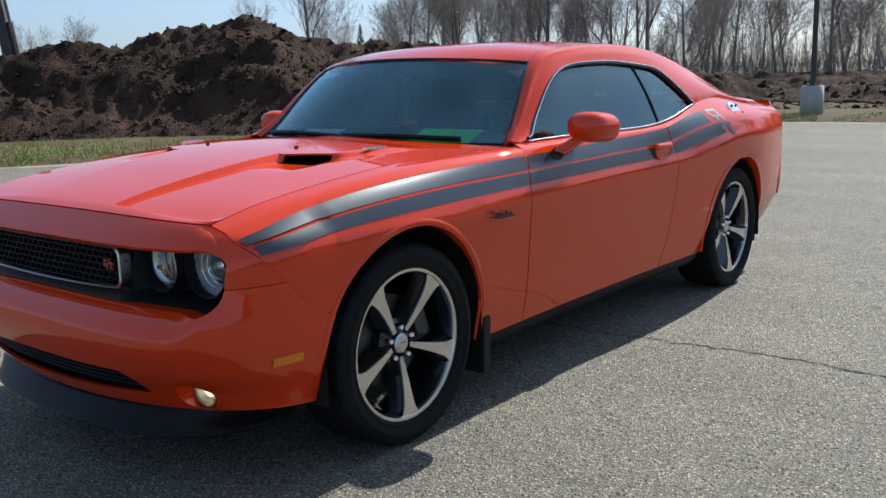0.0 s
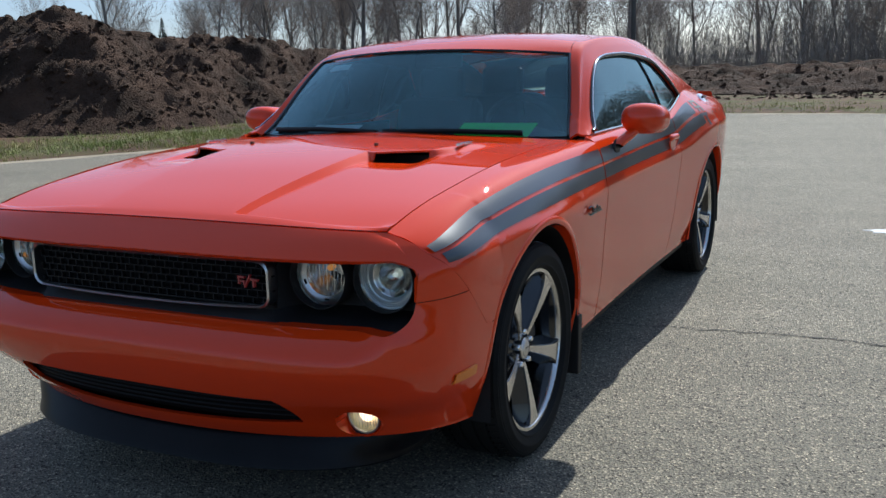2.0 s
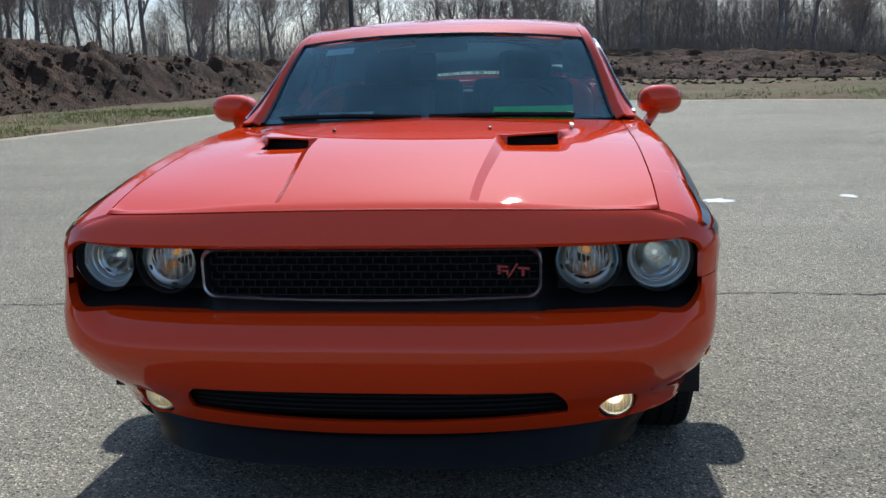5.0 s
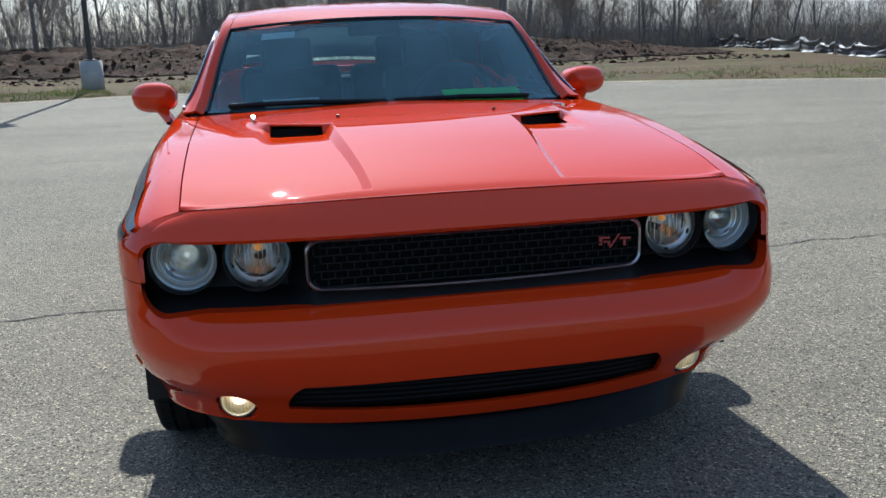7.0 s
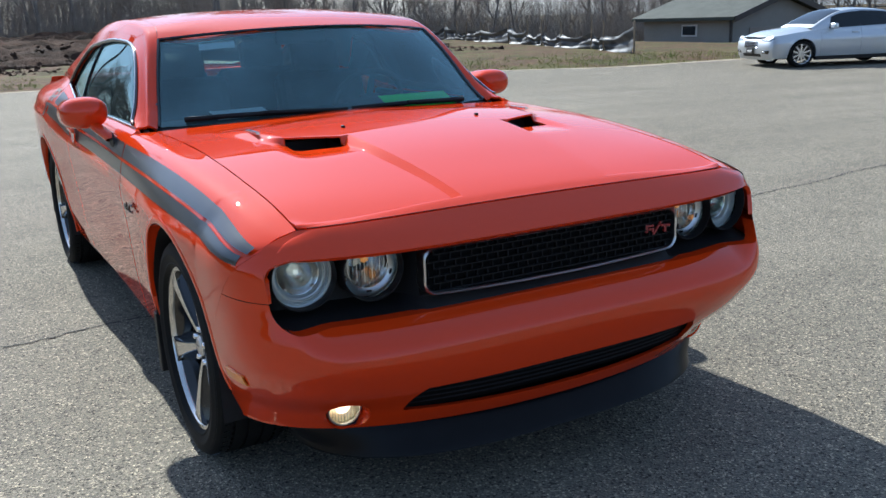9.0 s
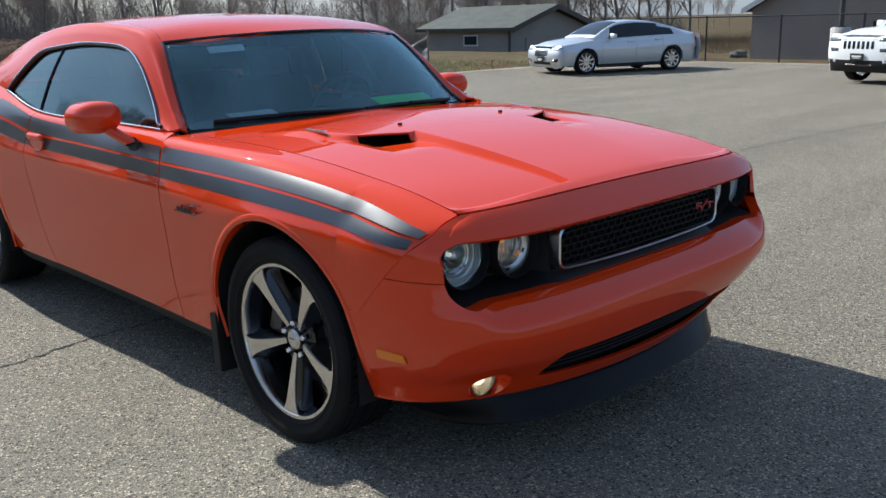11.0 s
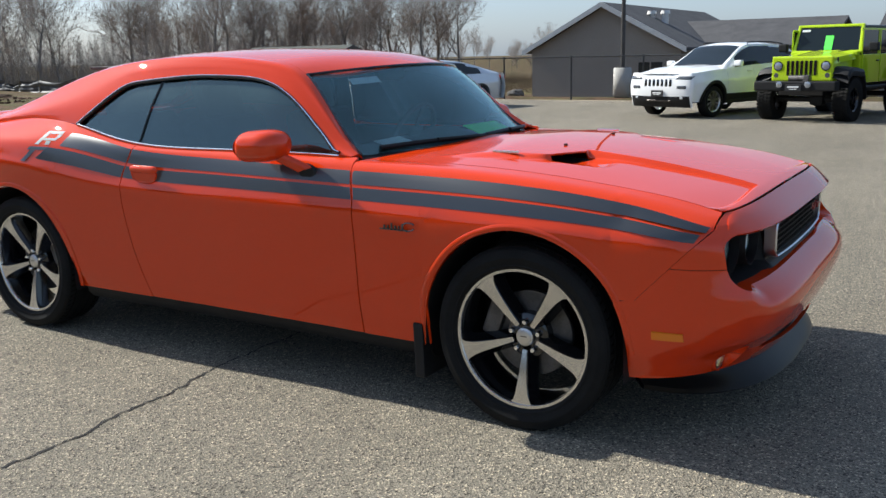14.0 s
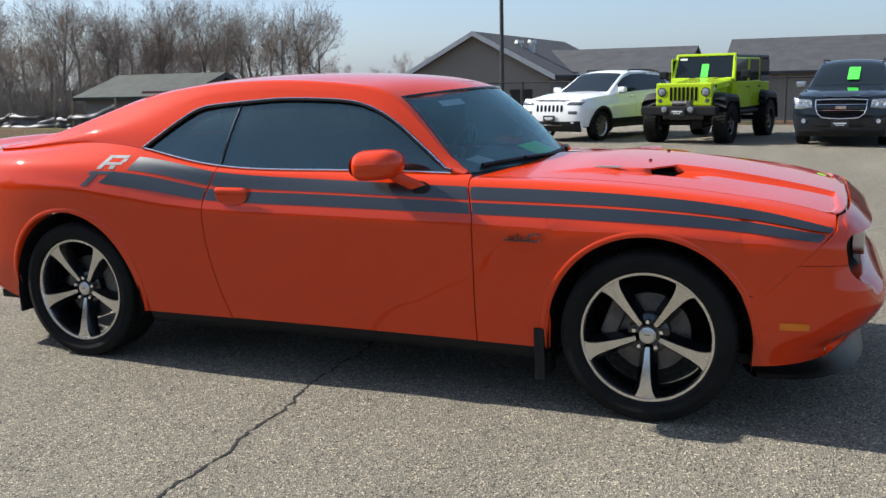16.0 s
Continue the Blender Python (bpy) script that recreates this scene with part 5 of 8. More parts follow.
def bumper_rows(part_name):
    rows = []
    n = len(SMOOTH_PROFILE) - 1
    for th in THETAS:
        zo = open_low(th)
        zm, h = split(th)
        pts = []
        for k, q in enumerate(SMOOTH_PROFILE):
            lift = (zo - 0.607) * max(0.0, 1 - k / 16) ** 1.3
            z = q.z + lift
            pts.append((z, q.x))
        za, zb = zm + h, zm - h
        if part_name == "upper":
            cut = [(z, x) for z, x in pts if z > za + 1e-4]
            last = along(pts, za)
            cut.append((za, last))
        else:
            cut = [(zb, along(pts, zb))] + [(z, x) for z, x in pts if z < zb - 1e-4]
        # even resampling, so that all columns have as many points
        d = [0.0]
        for a, b in zip(cut, cut[1:]):
            d.append(d[-1] + math.hypot(a[0] - b[0], a[1] - b[1]))
        m = 34 if part_name == "upper" else 8
        row = []
        for i in range(m + 1):
            s = d[-1] * i / m
            j = max(0, min(len(d) - 2, int(np.searchsorted(d, s, side="right")) - 1))
            t = (s - d[j]) / (d[j + 1] - d[j]) if d[j + 1] > d[j] else 0
            z, x = cut[j][0] + (cut[j + 1][0] - cut[j][0]) * t, cut[j][1] + (cut[j + 1][1] - cut[j][1]) * t
            row.append(placed(th, z, x))
        rows.append(row)
    return rows


def front_out(c):
    return Vector((1, c.y * 0.8, 0.1))


def build_nose():
    brow = loft("header_panel", brow_rows(), ORANGE, car, "", front_out, 0.014, None, 34)
    upper, lower = bumper_rows("upper"), bumper_rows("lower")
    cover = loft("bumper_cover", upper, ORANGE, car, "", front_out, 0.0, None, 34)
    loft("bumper_chin", lower, ORANGE, cover, "", front_out, 0.0, None, 34)
    # folds into the openings
    def fold(name, edge_rows, depth, material, parent, shrink=0.0):
        rows = []
        for p in edge_rows:
            rows.append([p, p + Vector((-depth * 0.3, -shrink * p.y, 0)), p + Vector((-depth, -shrink * p.y, 0))])
        loft(name, rows, material, parent, "", None, 0.0, None, 60)
    inner = [i for i, t in enumerate(THETAS) if y_ref(t) <= 0.8665]
    b_rows = brow_rows()
    fold("opening_fold", [b_rows[i][-1] for i in inner], 0.07, ORANGE, brow)
    fold("opening_fold", [upper[i][0] for i in inner], 0.05, ORANGE, cover)
    sel = [i for i, t in enumerate(THETAS) if y_low(t) < 0.516]
    fold("intake_fold", [upper[i][-1] for i in sel], 0.018, ORANGE, cover)
    fold("intake_fold", [lower[i][0] for i in sel], 0.018, ORANGE, cover)
    for sel in ([i for i, t in enumerate(THETAS) if t > 0 and 0.5975 < y_low(t) < 0.7065], [i for i, t in enumerate(THETAS) if t < 0 and 0.5975 < y_low(t) < 0.7065]):
        fold("opening_fold", [upper[i][-1] for i in sel], 0.06, ORANGE, cover)
        fold("opening_fold", [lower[i][0] for i in sel], 0.06, ORANGE, cover)
    # black panel behind the band, and behind the intake
    rows = []
    for y in np.linspace(-0.875, 0.875, 61):
        base = nose_y(y, 0.69, 0.80)
        deep = 0.10 * smoothstep(0.455, 0.475, abs(y))
        rows.append([base + Vector((dx - deep * k, 0, dz)) for dx, dz, k in ((-0.075, 0.105, 1), (-0.06, 0.09, 1), (-0.04, 0.0, 1), (-0.03, -0.05, 1), (-0.012, -0.07, 0.5), (0.0, -0.085, 0), (0.0, -0.11, 0))])
    band = loft("grille_panel", rows, BLACK_PLASTIC, car, "matt black grille and lamp panel", front_out, 0)
    rows = []
    for y in np.linspace(-0.54, 0.54, 31):
        base = nose_y(y, 0.37, 0.861)
        rows.append([base + Vector((-0.032 + 0.60 * dz, 0, dz)) for dz in (-0.05, -0.03, 0.0, 0.04, 0.075)])
    intake = loft("lower_intake", rows, GRILLE_BLACK, car, "black lower air intake", front_out, 0)
    for k in range(5):
        z = 0.338 + 0.018 * k
        pts = []
        for y in np.linspace(-0.5, 0.5, 27):
            b = nose_y(y, 0.37, 0.861)
            pts.append(Vector((b.x - 0.030 + 0.60 * (z - 0.37), y, z + 0.006 * (y / 0.5) ** 2)))
        tube("intake_bar", pts, 0.003, GRILLE_MESH, intake, "", 6)

    # grille with a bright surround
    def grille_x(y):
        return nose_y(y, 0.69, 0.80).x

    def outline(n=96, hy=0.452, z0=0.652, z1=0.786, r=0.034):
        pts = []
        sag = lambda y: -0.012 * (1 - (y / hy) ** 2)
        segs = ((hy - r, z1 - r, 0), (-(hy - r), z1 - r, 90), (-(hy - r), z0 + r, 180), (hy - r, z0 + r, 270))
        for i, (cy, cz, a0) in enumerate(segs):
            for k in range(9):
                a = radians(a0 + 90 * k / 8)
                pts.append((cy + r * math.cos(a), cz + r * math.sin(a)))
            ny, nz, na = segs[(i + 1) % 4]
            y0, zz0 = pts[-1]
            y1, zz1 = ny + r * math.cos(radians(na)), nz + r * math.sin(radians(na))
            for k in range(1, 16):
                pts.append((y0 + (y1 - y0) * k / 16, zz0 + (zz1 - zz0) * k / 16))
        return [Vector((grille_x(y) + 0.006, y, z + sag(y) * (1 if z < 0.7 else 0.15))) for y, z in pts]
    ring = outline()
    rows = []
    for p in ring + ring[:1]:
        rows.append([p + Vector((dx, 0, 0)) + Vector((0, p.y * sy, (p.z - 0.705) * sz)) for dx, sy, sz in ((-0.04, -0.016, -0.11), (0.0, -0.016, -0.11), (0.005, -0.008, -0.055), (0.0, 0.0, 0.0), (-0.04, 0, 0))])
    grille = loft("grille_surround", rows, SATIN, car, "thin satin silver grille surround", front_out, 0)
    rows = [[Vector((grille_x(y) - 0.03, y, z)) for z in np.linspace(0.645, 0.790, 4)] for y in np.linspace(-0.45, 0.45, 41)]
    loft("grille_back", rows, GRILLE_BLACK, grille, "", front_out, 0)
    # honeycomb mesh of short offset bars
    bm = bmesh.new()
    pitch_y, pitch_z = 0.034, 0.0205
    for r in range(7):
        z = 0.656 + pitch_z * r
        for s in np.arange(-0.43, 0.43, pitch_y):
            y = float(s) + (pitch_y / 2 if r % 2 else 0)
            x = grille_x(y) - 0.016
            if abs(y) > 0.432 or z > 0.783:
                continue
            bmesh.ops.create_cube(bm, size=1.0, matrix=Matrix.Translation((x, y + pitch_y / 2, z)) @ Matrix.Diagonal((0.012, pitch_y, 0.0034, 1)))
            if z + pitch_z < 0.786:
                bmesh.ops.create_cube(bm, size=1.0, matrix=Matrix.Translation((x, y, z + pitch_z / 2)) @ Matrix.Diagonal((0.012, 0.0034, pitch_z, 1)))
    tagged(part("grille_mesh", bm, GRILLE_MESH, grille, "fine black honeycomb mesh"), kind="stuff")
    bx = grille_x(0.378) - 0.004
    tilt = Matrix.Translation((bx, 0.378, 0.722)) @ Matrix.Rotation(radians(-14), 4, "Z") @ Matrix.Diagonal((1, 0.85, 0.8, 1))
    part("grille_badge", joined(*[box(0.008, w, h, (0, dy, dz), 0.001, tilt) for dy, w, dz, h in ((-0.043, 0.010, 0.0, 0.030), (-0.027, 0.026, 0.011, 0.008), (-0.024, 0.022, -0.003, 0.007), (-0.017, 0.008, -0.011, 0.010), (0.034, 0.036, 0.009, 0.008), (0.032, 0.009, -0.004, 0.026))],
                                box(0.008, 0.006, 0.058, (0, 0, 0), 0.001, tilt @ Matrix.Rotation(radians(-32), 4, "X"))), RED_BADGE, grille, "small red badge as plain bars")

    # lamps
    def lamp(y, z, radius, aim, outer):
        x = nose_y(y, 0.69, 0.80).x - (0.058 if outer else 0.046)
        m = Matrix.Translation((x, y, z)) @ Matrix.Rotation(radians(aim), 4, "Z")
        hl = closed_loft("headlamp", revolve([(radius, -0.06), (radius, 0.004), (radius - 0.0015, 0.007), (radius - 0.003, 0.007), (radius - 0.004, 0.003), (radius - 0.004, -0.05)], 56, "X"), BLACK_PLASTIC, car, "round headlamp with clear lens", 35, m)
        m = m @ Matrix.Translation((-0.024, 0, 0))
        closed_loft("reflector", revolve([(radius - 0.004, -0.002), (radius - 0.010, -0.018), (radius * 0.66, -0.028), (radius * 0.62, -0.030), (radius * 0.45, -0.062), (0.022, -0.078), (0.0, -0.078)], 56, "X"), REFLECTOR if outer else INNER_REFLECTOR, hl, "", 25, m)
        if outer:
            # stepped frosted ring
            prof = [(0.955, -0.013), (0.93, -0.008), (0.885, -0.007), (0.875, -0.010), (0.83, -0.009), (0.82, -0.012), (0.775, -0.012), (0.765, -0.015), (0.72, -0.017), (0.69, -0.022), (0.64, -0.030)]
            closed_loft("halo", revolve([(radius * r, x) for r, x in prof], 56, "X"), HALO, hl, "frosted silver-white halo ring in steps", 25, m)
            closed_loft("projector", revolve([(0.044, -0.07), (0.044, -0.028), (0.041, -0.022), (0.037, -0.024), (0.034, -0.030), (0.024, -0.046), (0.010, -0.056), (0.0, -0.057)], 40, "X"), INNER_REFLECTOR, hl, "", 35, m)
            for k in range(4):
                a = math.pi / 4 + k * math.pi / 2
                part("bezel_screw", box(0.008, 0.010, 0.010, bevel=0.003, m=m @ Matrix.Translation((-0.026, 0.052 * math.cos(a), 0.052 * math.sin(a))), segments=1), CHROME, hl)
            closed_loft("projector_lens", revolve([(0.037, -0.026), (0.034, -0.016), (0.026, -0.009), (0.014, -0.005), (0.0, -0.004)], 36, "X"), LENS, hl, "", 60, m)
            closed_loft("bulb", revolve([(0.005, -0.056), (0.007, -0.048), (0.005, -0.041), (0, -0.039)], 20, "X"), LAMP_LIT, hl, "lit white bulb", 60, m)
        else:
            closed_loft("bulb", revolve([(0.006, -0.06), (0.010, -0.046), (0.009, -0.036), (0, -0.031)], 20, "X"), AMBER_LIT, hl, "amber bulb", 60, m @ Matrix.Translation((0, 0, 0.014)))
            closed_loft("inner_ring", revolve([(radius * 0.70, -0.03), (radius * 0.675, -0.010), (radius * 0.63, -0.030)], 48, "X"), CHROME, hl, "", 60, m)
            closed_loft("bezel", revolve([(radius * 0.95, -0.006), (radius * 0.90, -0.010), (radius * 0.86, -0.013), (radius * 0.70, -0.019)], 48, "X"), SATIN, hl, "grey bezel ring", 60, m)
            for a in (200, 270, 340):
                part("bezel_notch", box(0.004, radius * 0.07, radius * 0.17, bevel=0.001, m=m @ Matrix.Rotation(radians(a), 4, "X") @ Matrix.Translation((-0.013, radius * 0.80, 0)), segments=1), GLOSS_BLACK, hl)
            for k in range(9):
                # faceted flutes of the reflector
                part("reflector_rib", box(0.003, 0.0014, radius * (1.15 - 0.03 * (k - 4) ** 2), m=m @ Matrix.Translation((-0.038, radius * 0.13 * (k - 4), 0)) @ Matrix.Rotation(radians(24 if k % 2 else -24), 4, "Z"), segments=1), CHROME, hl)
        closed_loft("lens_cover", revolve([(radius - 0.004, 0.001), (radius * 0.8, 0.005), (radius * 0.5, 0.009), (radius * 0.2, 0.011), (0, 0.012)], 48, "X"), LENS, hl, "clear lens cover", 60, m)
    for s in (1, -1):
        lamp(0.759 * s, 0.735, 0.089, 4 * s, True)
        lamp(0.572 * s, 0.735, 0.088, 2 * s, False)
        # fog lamp in a round body-coloured bezel
        p = nose_y(0.652 * s, 0.326, along(PROFILE, 0.326))
        m = Matrix.Translation(p + Vector((-0.042, 0, 0))) @ Matrix.Rotation(radians(3 * s), 4, "Z") @ Matrix.Rotation(radians(5), 4, "Y") @ Matrix.Scale(1.10, 4)
        fog = closed_loft("fog_lamp", revolve([(0.047, -0.05), (0.047, 0.000), (0.0455, 0.003), (0.042, 0.003), (0.040, -0.002)], 40, "X"), SATIN, car, "lit round fog lamp", 35, m)
        closed_loft("bezel", revolve([(0.056, -0.05), (0.056, -0.004), (0.055, 0.002), (0.0535, 0.004), (0.052, 0.002), (0.050, -0.012), (0.048, -0.03)], 48, "X"), ORANGE, fog, "body-coloured round bezel", 50, m)
        closed_loft("reflector", revolve([(0.042, -0.002), (0.033, -0.012), (0.012, -0.026), (0, -0.027)], 36, "X"), FOG_REFLECTOR, fog, "", 40, m)
        for k in range(9):
            a = k * math.pi / 9
            part("lens_flute", box(0.002, 0.0012, 0.074, bevel=0.0004, m=m @ Matrix.Translation((-0.003, -0.032 + 0.008 * k, 0)) @ Matrix.Diagonal((1, 1, math.sqrt(max(0.05, 1 - ((-0.032 + 0.008 * k) / 0.040) ** 2)), 1)), segments=1), SATIN, fog)
        closed_loft("bulb", revolve([(0.018, -0.024), (0.020, -0.014), (0.014, -0.008), (0.0, -0.006)], 24, "X"), FOG_LIT, fog, "", 60, m)
        closed_loft("lens_cover", revolve([(0.042, 0.001), (0.025, 0.007), (0, 0.009)], 36, "X"), LENS, fog, "", 60, m)
    # black air dam with a forward lip
    rows = []
    for k in range(61):
        a = radians(-90 + 3 * k)
        y = 0.735 * math.copysign(abs(math.sin(a)) ** (2 / 2.8), a)
        c = abs(math.cos(a)) ** (2 / 2.5)
        x = 0.42 + 0.42 * c
        rows.append([Vector((x + dx * (0.35 + 0.65 * c), y * (1 + dy), z)) for dx, dy, z in ((-0.11, 0.12, 0.300), (-0.072, 0.085, 0.266), (-0.046, 0.05, 0.240), (-0.026, 0.02, 0.214), (-0.006, 0.0, 0.196), (0.0, 0.0, 0.184), (-0.012, 0.0, 0.177), (-0.12, -0.05, 0.19), (-0.24, -0.1, 0.235))])
    loft("air_dam", rows, DAM_BLACK, car, "black plastic front air dam", front_out, 0)


# ---- hood ----
def hood_centre(x):
    return HOOD_C(x)


HOOD_C = nat([(-0.75, 1.040), (-0.4, 1.034), (-0.1, 1.013), (0.2, 0.980), (0.5, 0.930), (0.65, 0.899), (0.755, 0.870)])


def hood_crease(x):
    return 0.305 - 0.045 * smoothstep(0.0, 0.72, x)


def hood_y(t, x):
    """Columns of the hood, which follow the edges of its raised middle."""
    c = hood_crease(x)
    w = 0.030 - 0.008 * smoothstep(0.02, 0.60, x)
    ks = ((0.0, 0.0), (0.397, c), (0.436, c + w), (0.72, 0.553), (1.0, SEAM_Y(x) - 0.0048))
    a = abs(t)
    for (ta, ya), (tb, yb) in zip(ks, ks[1:]):
        if a <= tb + 1e-9:
            return math.copysign(ya + (yb - ya) * (a - ta) / (tb - ta), t)
    return math.copysign(ks[-1][1], t)


def scoop_slant(a):
    """How far the scoop's lip lies ahead of its outer corner."""
    return 0.50 * (SCOOP[3] - min(SCOOP[3], max(SCOOP[2], a))) * smoothstep(0.20, 0.33, a)


def scoop_lip(a):
    return SCOOP[0] + scoop_slant(a) - 1.25 * max(0.0, a - SCOOP[3])


def hood_height(x, y):
    ys, zs = SEAM_Y(x), SEAM_Z(x)
    t = min(1.0, abs(y) / ys)
    base = zs + (hood_centre(x) - 0.012 - zs) * (1 - t ** (2.2 - 0.9 * smoothstep(-0.2, -0.55, x)))
    a = abs(y)
    yc = hood_crease(x)
    w = 0.030 - 0.008 * smoothstep(0.02, 0.60, x)
    rise = 0.013 + 0.005 * smoothstep(-0.35, -0.02, x) - 0.005 * smoothstep(0.25, 0.70, x)
    rise *= smoothstep(-0.52, -0.28, x)
    left = hood_front(y) - x
    t = min(1.0, max(0.0, (a - yc) / w))
    plate = 1 - t
    # the raised middle carries on as a strip along the front edge, so that the outer fields lie sunk
    reach = 0.026 + 0.024 * smoothstep(0.74, 0.28, a)
    strip = (1 - smoothstep(reach - 0.004, reach + 0.016, left)) * (0.45 + 0.55 * smoothstep(0.72, 0.30, a))
    # behind each scoop the raised middle widens outwards, its edge slants over the opening
    brink = scoop_lip(a)
    soft = 0.014 + 0.05 * smoothstep(SCOOP[3], SCOOP[3] + 0.04, a)
    flank = 0.508 + 0.25 * max(0.0, SCOOP[0] - x)
    pod = smoothstep(0.25, 0.30, a) * (1 - smoothstep(brink - 0.001 - 0.6 * (soft - 0.014), brink + soft, x)) * (1 - smoothstep(flank, flank + 0.065, a))
    z = base + rise * max(plate, strip, pod)
    ramp_ = math.exp(-((a - 0.425) / 0.105) ** 6) * smoothstep(brink + 0.001, brink + 0.012, x) * (1 - smoothstep(0.04, 0.20, x)) * (1 - plate)
    z -= 0.011 * ramp_
    return z


def hood_front(y):
    return nose_y(y, 0.868, 0.748).x - 0.010


def hood_rear(y):
    return -0.60 - 0.16 * (abs(y) / 0.78) ** 2


SCOOP = (-0.066, 0.030, 0.340, 0.510)


def build_hood():
    ts = sorted(set(list(np.linspace(-1, 1, 161)) + [s * v / 0.768 for s in (1, -1) for v in (0.340, 0.3402, 0.510, 0.5098)] + [s * v for s in (1, -1) for v in (0.397, 0.400, 0.394, 0.436, 0.433, 0.440)]))
    rows = []
    xs_mid = sorted(set(list(np.linspace(-0.6, -0.40, 10)) + list(np.linspace(-0.395, 0.02, 56)) + list(np.linspace(0.04, 0.66, 26)) + [SCOOP[0], SCOOP[0] + 0.004, SCOOP[1], SCOOP[1] - 0.004]))
    levels = [("r", 0.0)] + [("x", x) for x in xs_mid] + [("f", f) for f in np.linspace(0.06, 1.0, 26)]
    for kind, v in levels:
        row = []
        for t in ts:
            y0 = t * 0.768
            if kind == "r":
                x = hood_rear(y0)
            elif kind == "x":
                x = max(v, hood_rear(y0) + 0.0006 * (v + 0.6))
            else:
                x = 0.66 + (hood_front(y0) - 0.0055 - 0.66) * v
            y = hood_y(t, x)
            if kind == "x" and SCOOP[0] - 0.01 <= v <= SCOOP[1] + 0.01:
                y = y0
            if kind == "x":
                x += scoop_slant(abs(y)) * smoothstep(-0.34, SCOOP[0], v) * (1 - 0.62 * smoothstep(SCOOP[0], SCOOP[1], v) - 0.38 * smoothstep(SCOOP[1], 0.30, v))
            z = hood_height(x, y)
            if kind == "f":
                edge = 0.8735 - 0.012 * (abs(y) / 0.76) ** 2
                z = z + (edge - z) * v ** 5
            row.append(Vector((x, y, z)))
        rows.append(row)

    def hole(i, j):
        k, v = levels[i]
        k2, v2 = levels[i + 1]
        if k != "x" or k2 != "x" or v < SCOOP[0] - 1e-6 or v2 > SCOOP[1] + 1e-6:
            return False
        a, b = sorted((abs(ts[j] * 0.768), abs(ts[j + 1] * 0.768)))
        return a > SCOOP[2] - 0.001 and b < SCOOP[3] + 0.001
    hood = loft("hood", rows, ORANGE, car, "", (0, 0, 1), 0.007, hole, 25)
    # black tube laid in for the dark of the hood's front gap
    lip = [0.735 * k / 24 for k in range(-24, 25)]
    tube("hood_gap_line", [Vector((hood_front(y) - 0.0025, y, 0.8738 - 0.012 * (abs(y) / 0.76) ** 2)) for y in lip], 0.0013, BLACK_PLASTIC, hood, "thin black line drawn for the dark front gap of the hood", 6)
    for s in (1, -1):
        x0, x1, y0, y1 = SCOOP
        zf, zr = hood_height(x1, 0.43), hood_height(x0, 0.43)
        bm = bmesh.new()
        q = [bm.verts.new(p) for p in ((x1 + 0.036, s * (y0 - 0.006), zf - 0.012), (x1 + 0.004, s * (y1 + 0.006), zf - 0.012), (x0 - 0.06, s * (y1 + 0.006), zr - 0.07), (x0 - 0.06, s * (y0 - 0.006), zr - 0.07))]
        r = [bm.verts.new(p) for p in ((x1 + 0.036, s * (y0 - 0.006), zf - 0.004), (x1 + 0.004, s * (y1 + 0.006), zf - 0.002), (x0 - 0.06, s * (y1 + 0.006), zr - 0.028), (x0 - 0.06, s * (y0 - 0.006), zr - 0.028))]
        bm.faces.new(q)
        for i in range(4):
            bm.faces.new((q[i], q[(i + 1) % 4], r[(i + 1) % 4], r[i]))
        scoop = part("hood_scoop", bm, BLACK_PLASTIC, hood, "black inset hood scoop")
        # washer nozzle
        part("washer_nozzle", box(0.014, 0.012, 0.010, (-0.10, 0.276 * s, hood_height(-0.10, 0.276) + 0.003), 0.003), BLACK_PLASTIC, hood, "small black washer nozzle")
        # engine badge as plain bars on the pod's flank
        zb = hood_height(-0.235, 0.572)
        part("pod_badge", joined(box(0.115, 0.012, 0.006, (-0.235, 0.56 * s, zb + 0.006), 0.001), *[box(0.012, 0.014, 0.008, (-0.285 + 0.02 * k, 0.562 * s, zb + 0.009), 0.001) for k in range(6)]), CHROME, hood, "small chrome badge as plain bars")
    return hood


# ---- cabin ----
RAIL_Y = nat([(-0.80, 0.815), (-0.9, 0.785), (-1.0, 0.755), (-1.22, 0.700), (-1.5, 0.682), (-2.0, 0.69), (-2.5, 0.71), (-3.0, 0.735), (-3.6, 0.72)])
RAIL_Z = nat([(-0.80, 1.000), (-0.9, 1.062), (-1.0, 1.140), (-1.22, 1.300), (-1.4, 1.352), (-1.7, 1.380), (-2.0, 1.382), (-2.3, 1.355), (-2.6, 1.290), (-2.9, 1.210), (-3.2, 1.140), (-3.6, 1.078)])
EDGE_Y = nat([(-0.80, 0.765), (-0.84, 0.752), (-1.0, 0.705), (-1.2, 0.640), (-1.4, 0.612), (-1.7, 0.600), (-2.2, 0.600), (-2.7, 0.605), (-3.2, 0.625), (-3.6, 0.66)])
EDGE_Z = nat([(-0.80, 0.992), (-0.84, 1.018), (-1.0, 1.170), (-1.2, 1.342), (-1.4, 1.393), (-1.7, 1.417), (-2.1, 1.417), (-2.4, 1.393), (-2.65, 1.350), (-2.95, 1.262), (-3.2, 1.175), (-3.42, 1.105), (-3.6, 1.08)])
DLO_TOP = pch([(-2.525, 1.094), (-2.42, 1.165), (-2.31, 1.240), (-2.25, 1.275), (-2.19, 1.294), (-2.08, 1.306), (-1.98, 1.314), (-1.75, 1.326), (-1.5, 1.319), (-1.395, 1.308), (-1.3, 1.284), (-1.2, 1.238), (-1.0, 1.100), (-0.88, 1.012)])
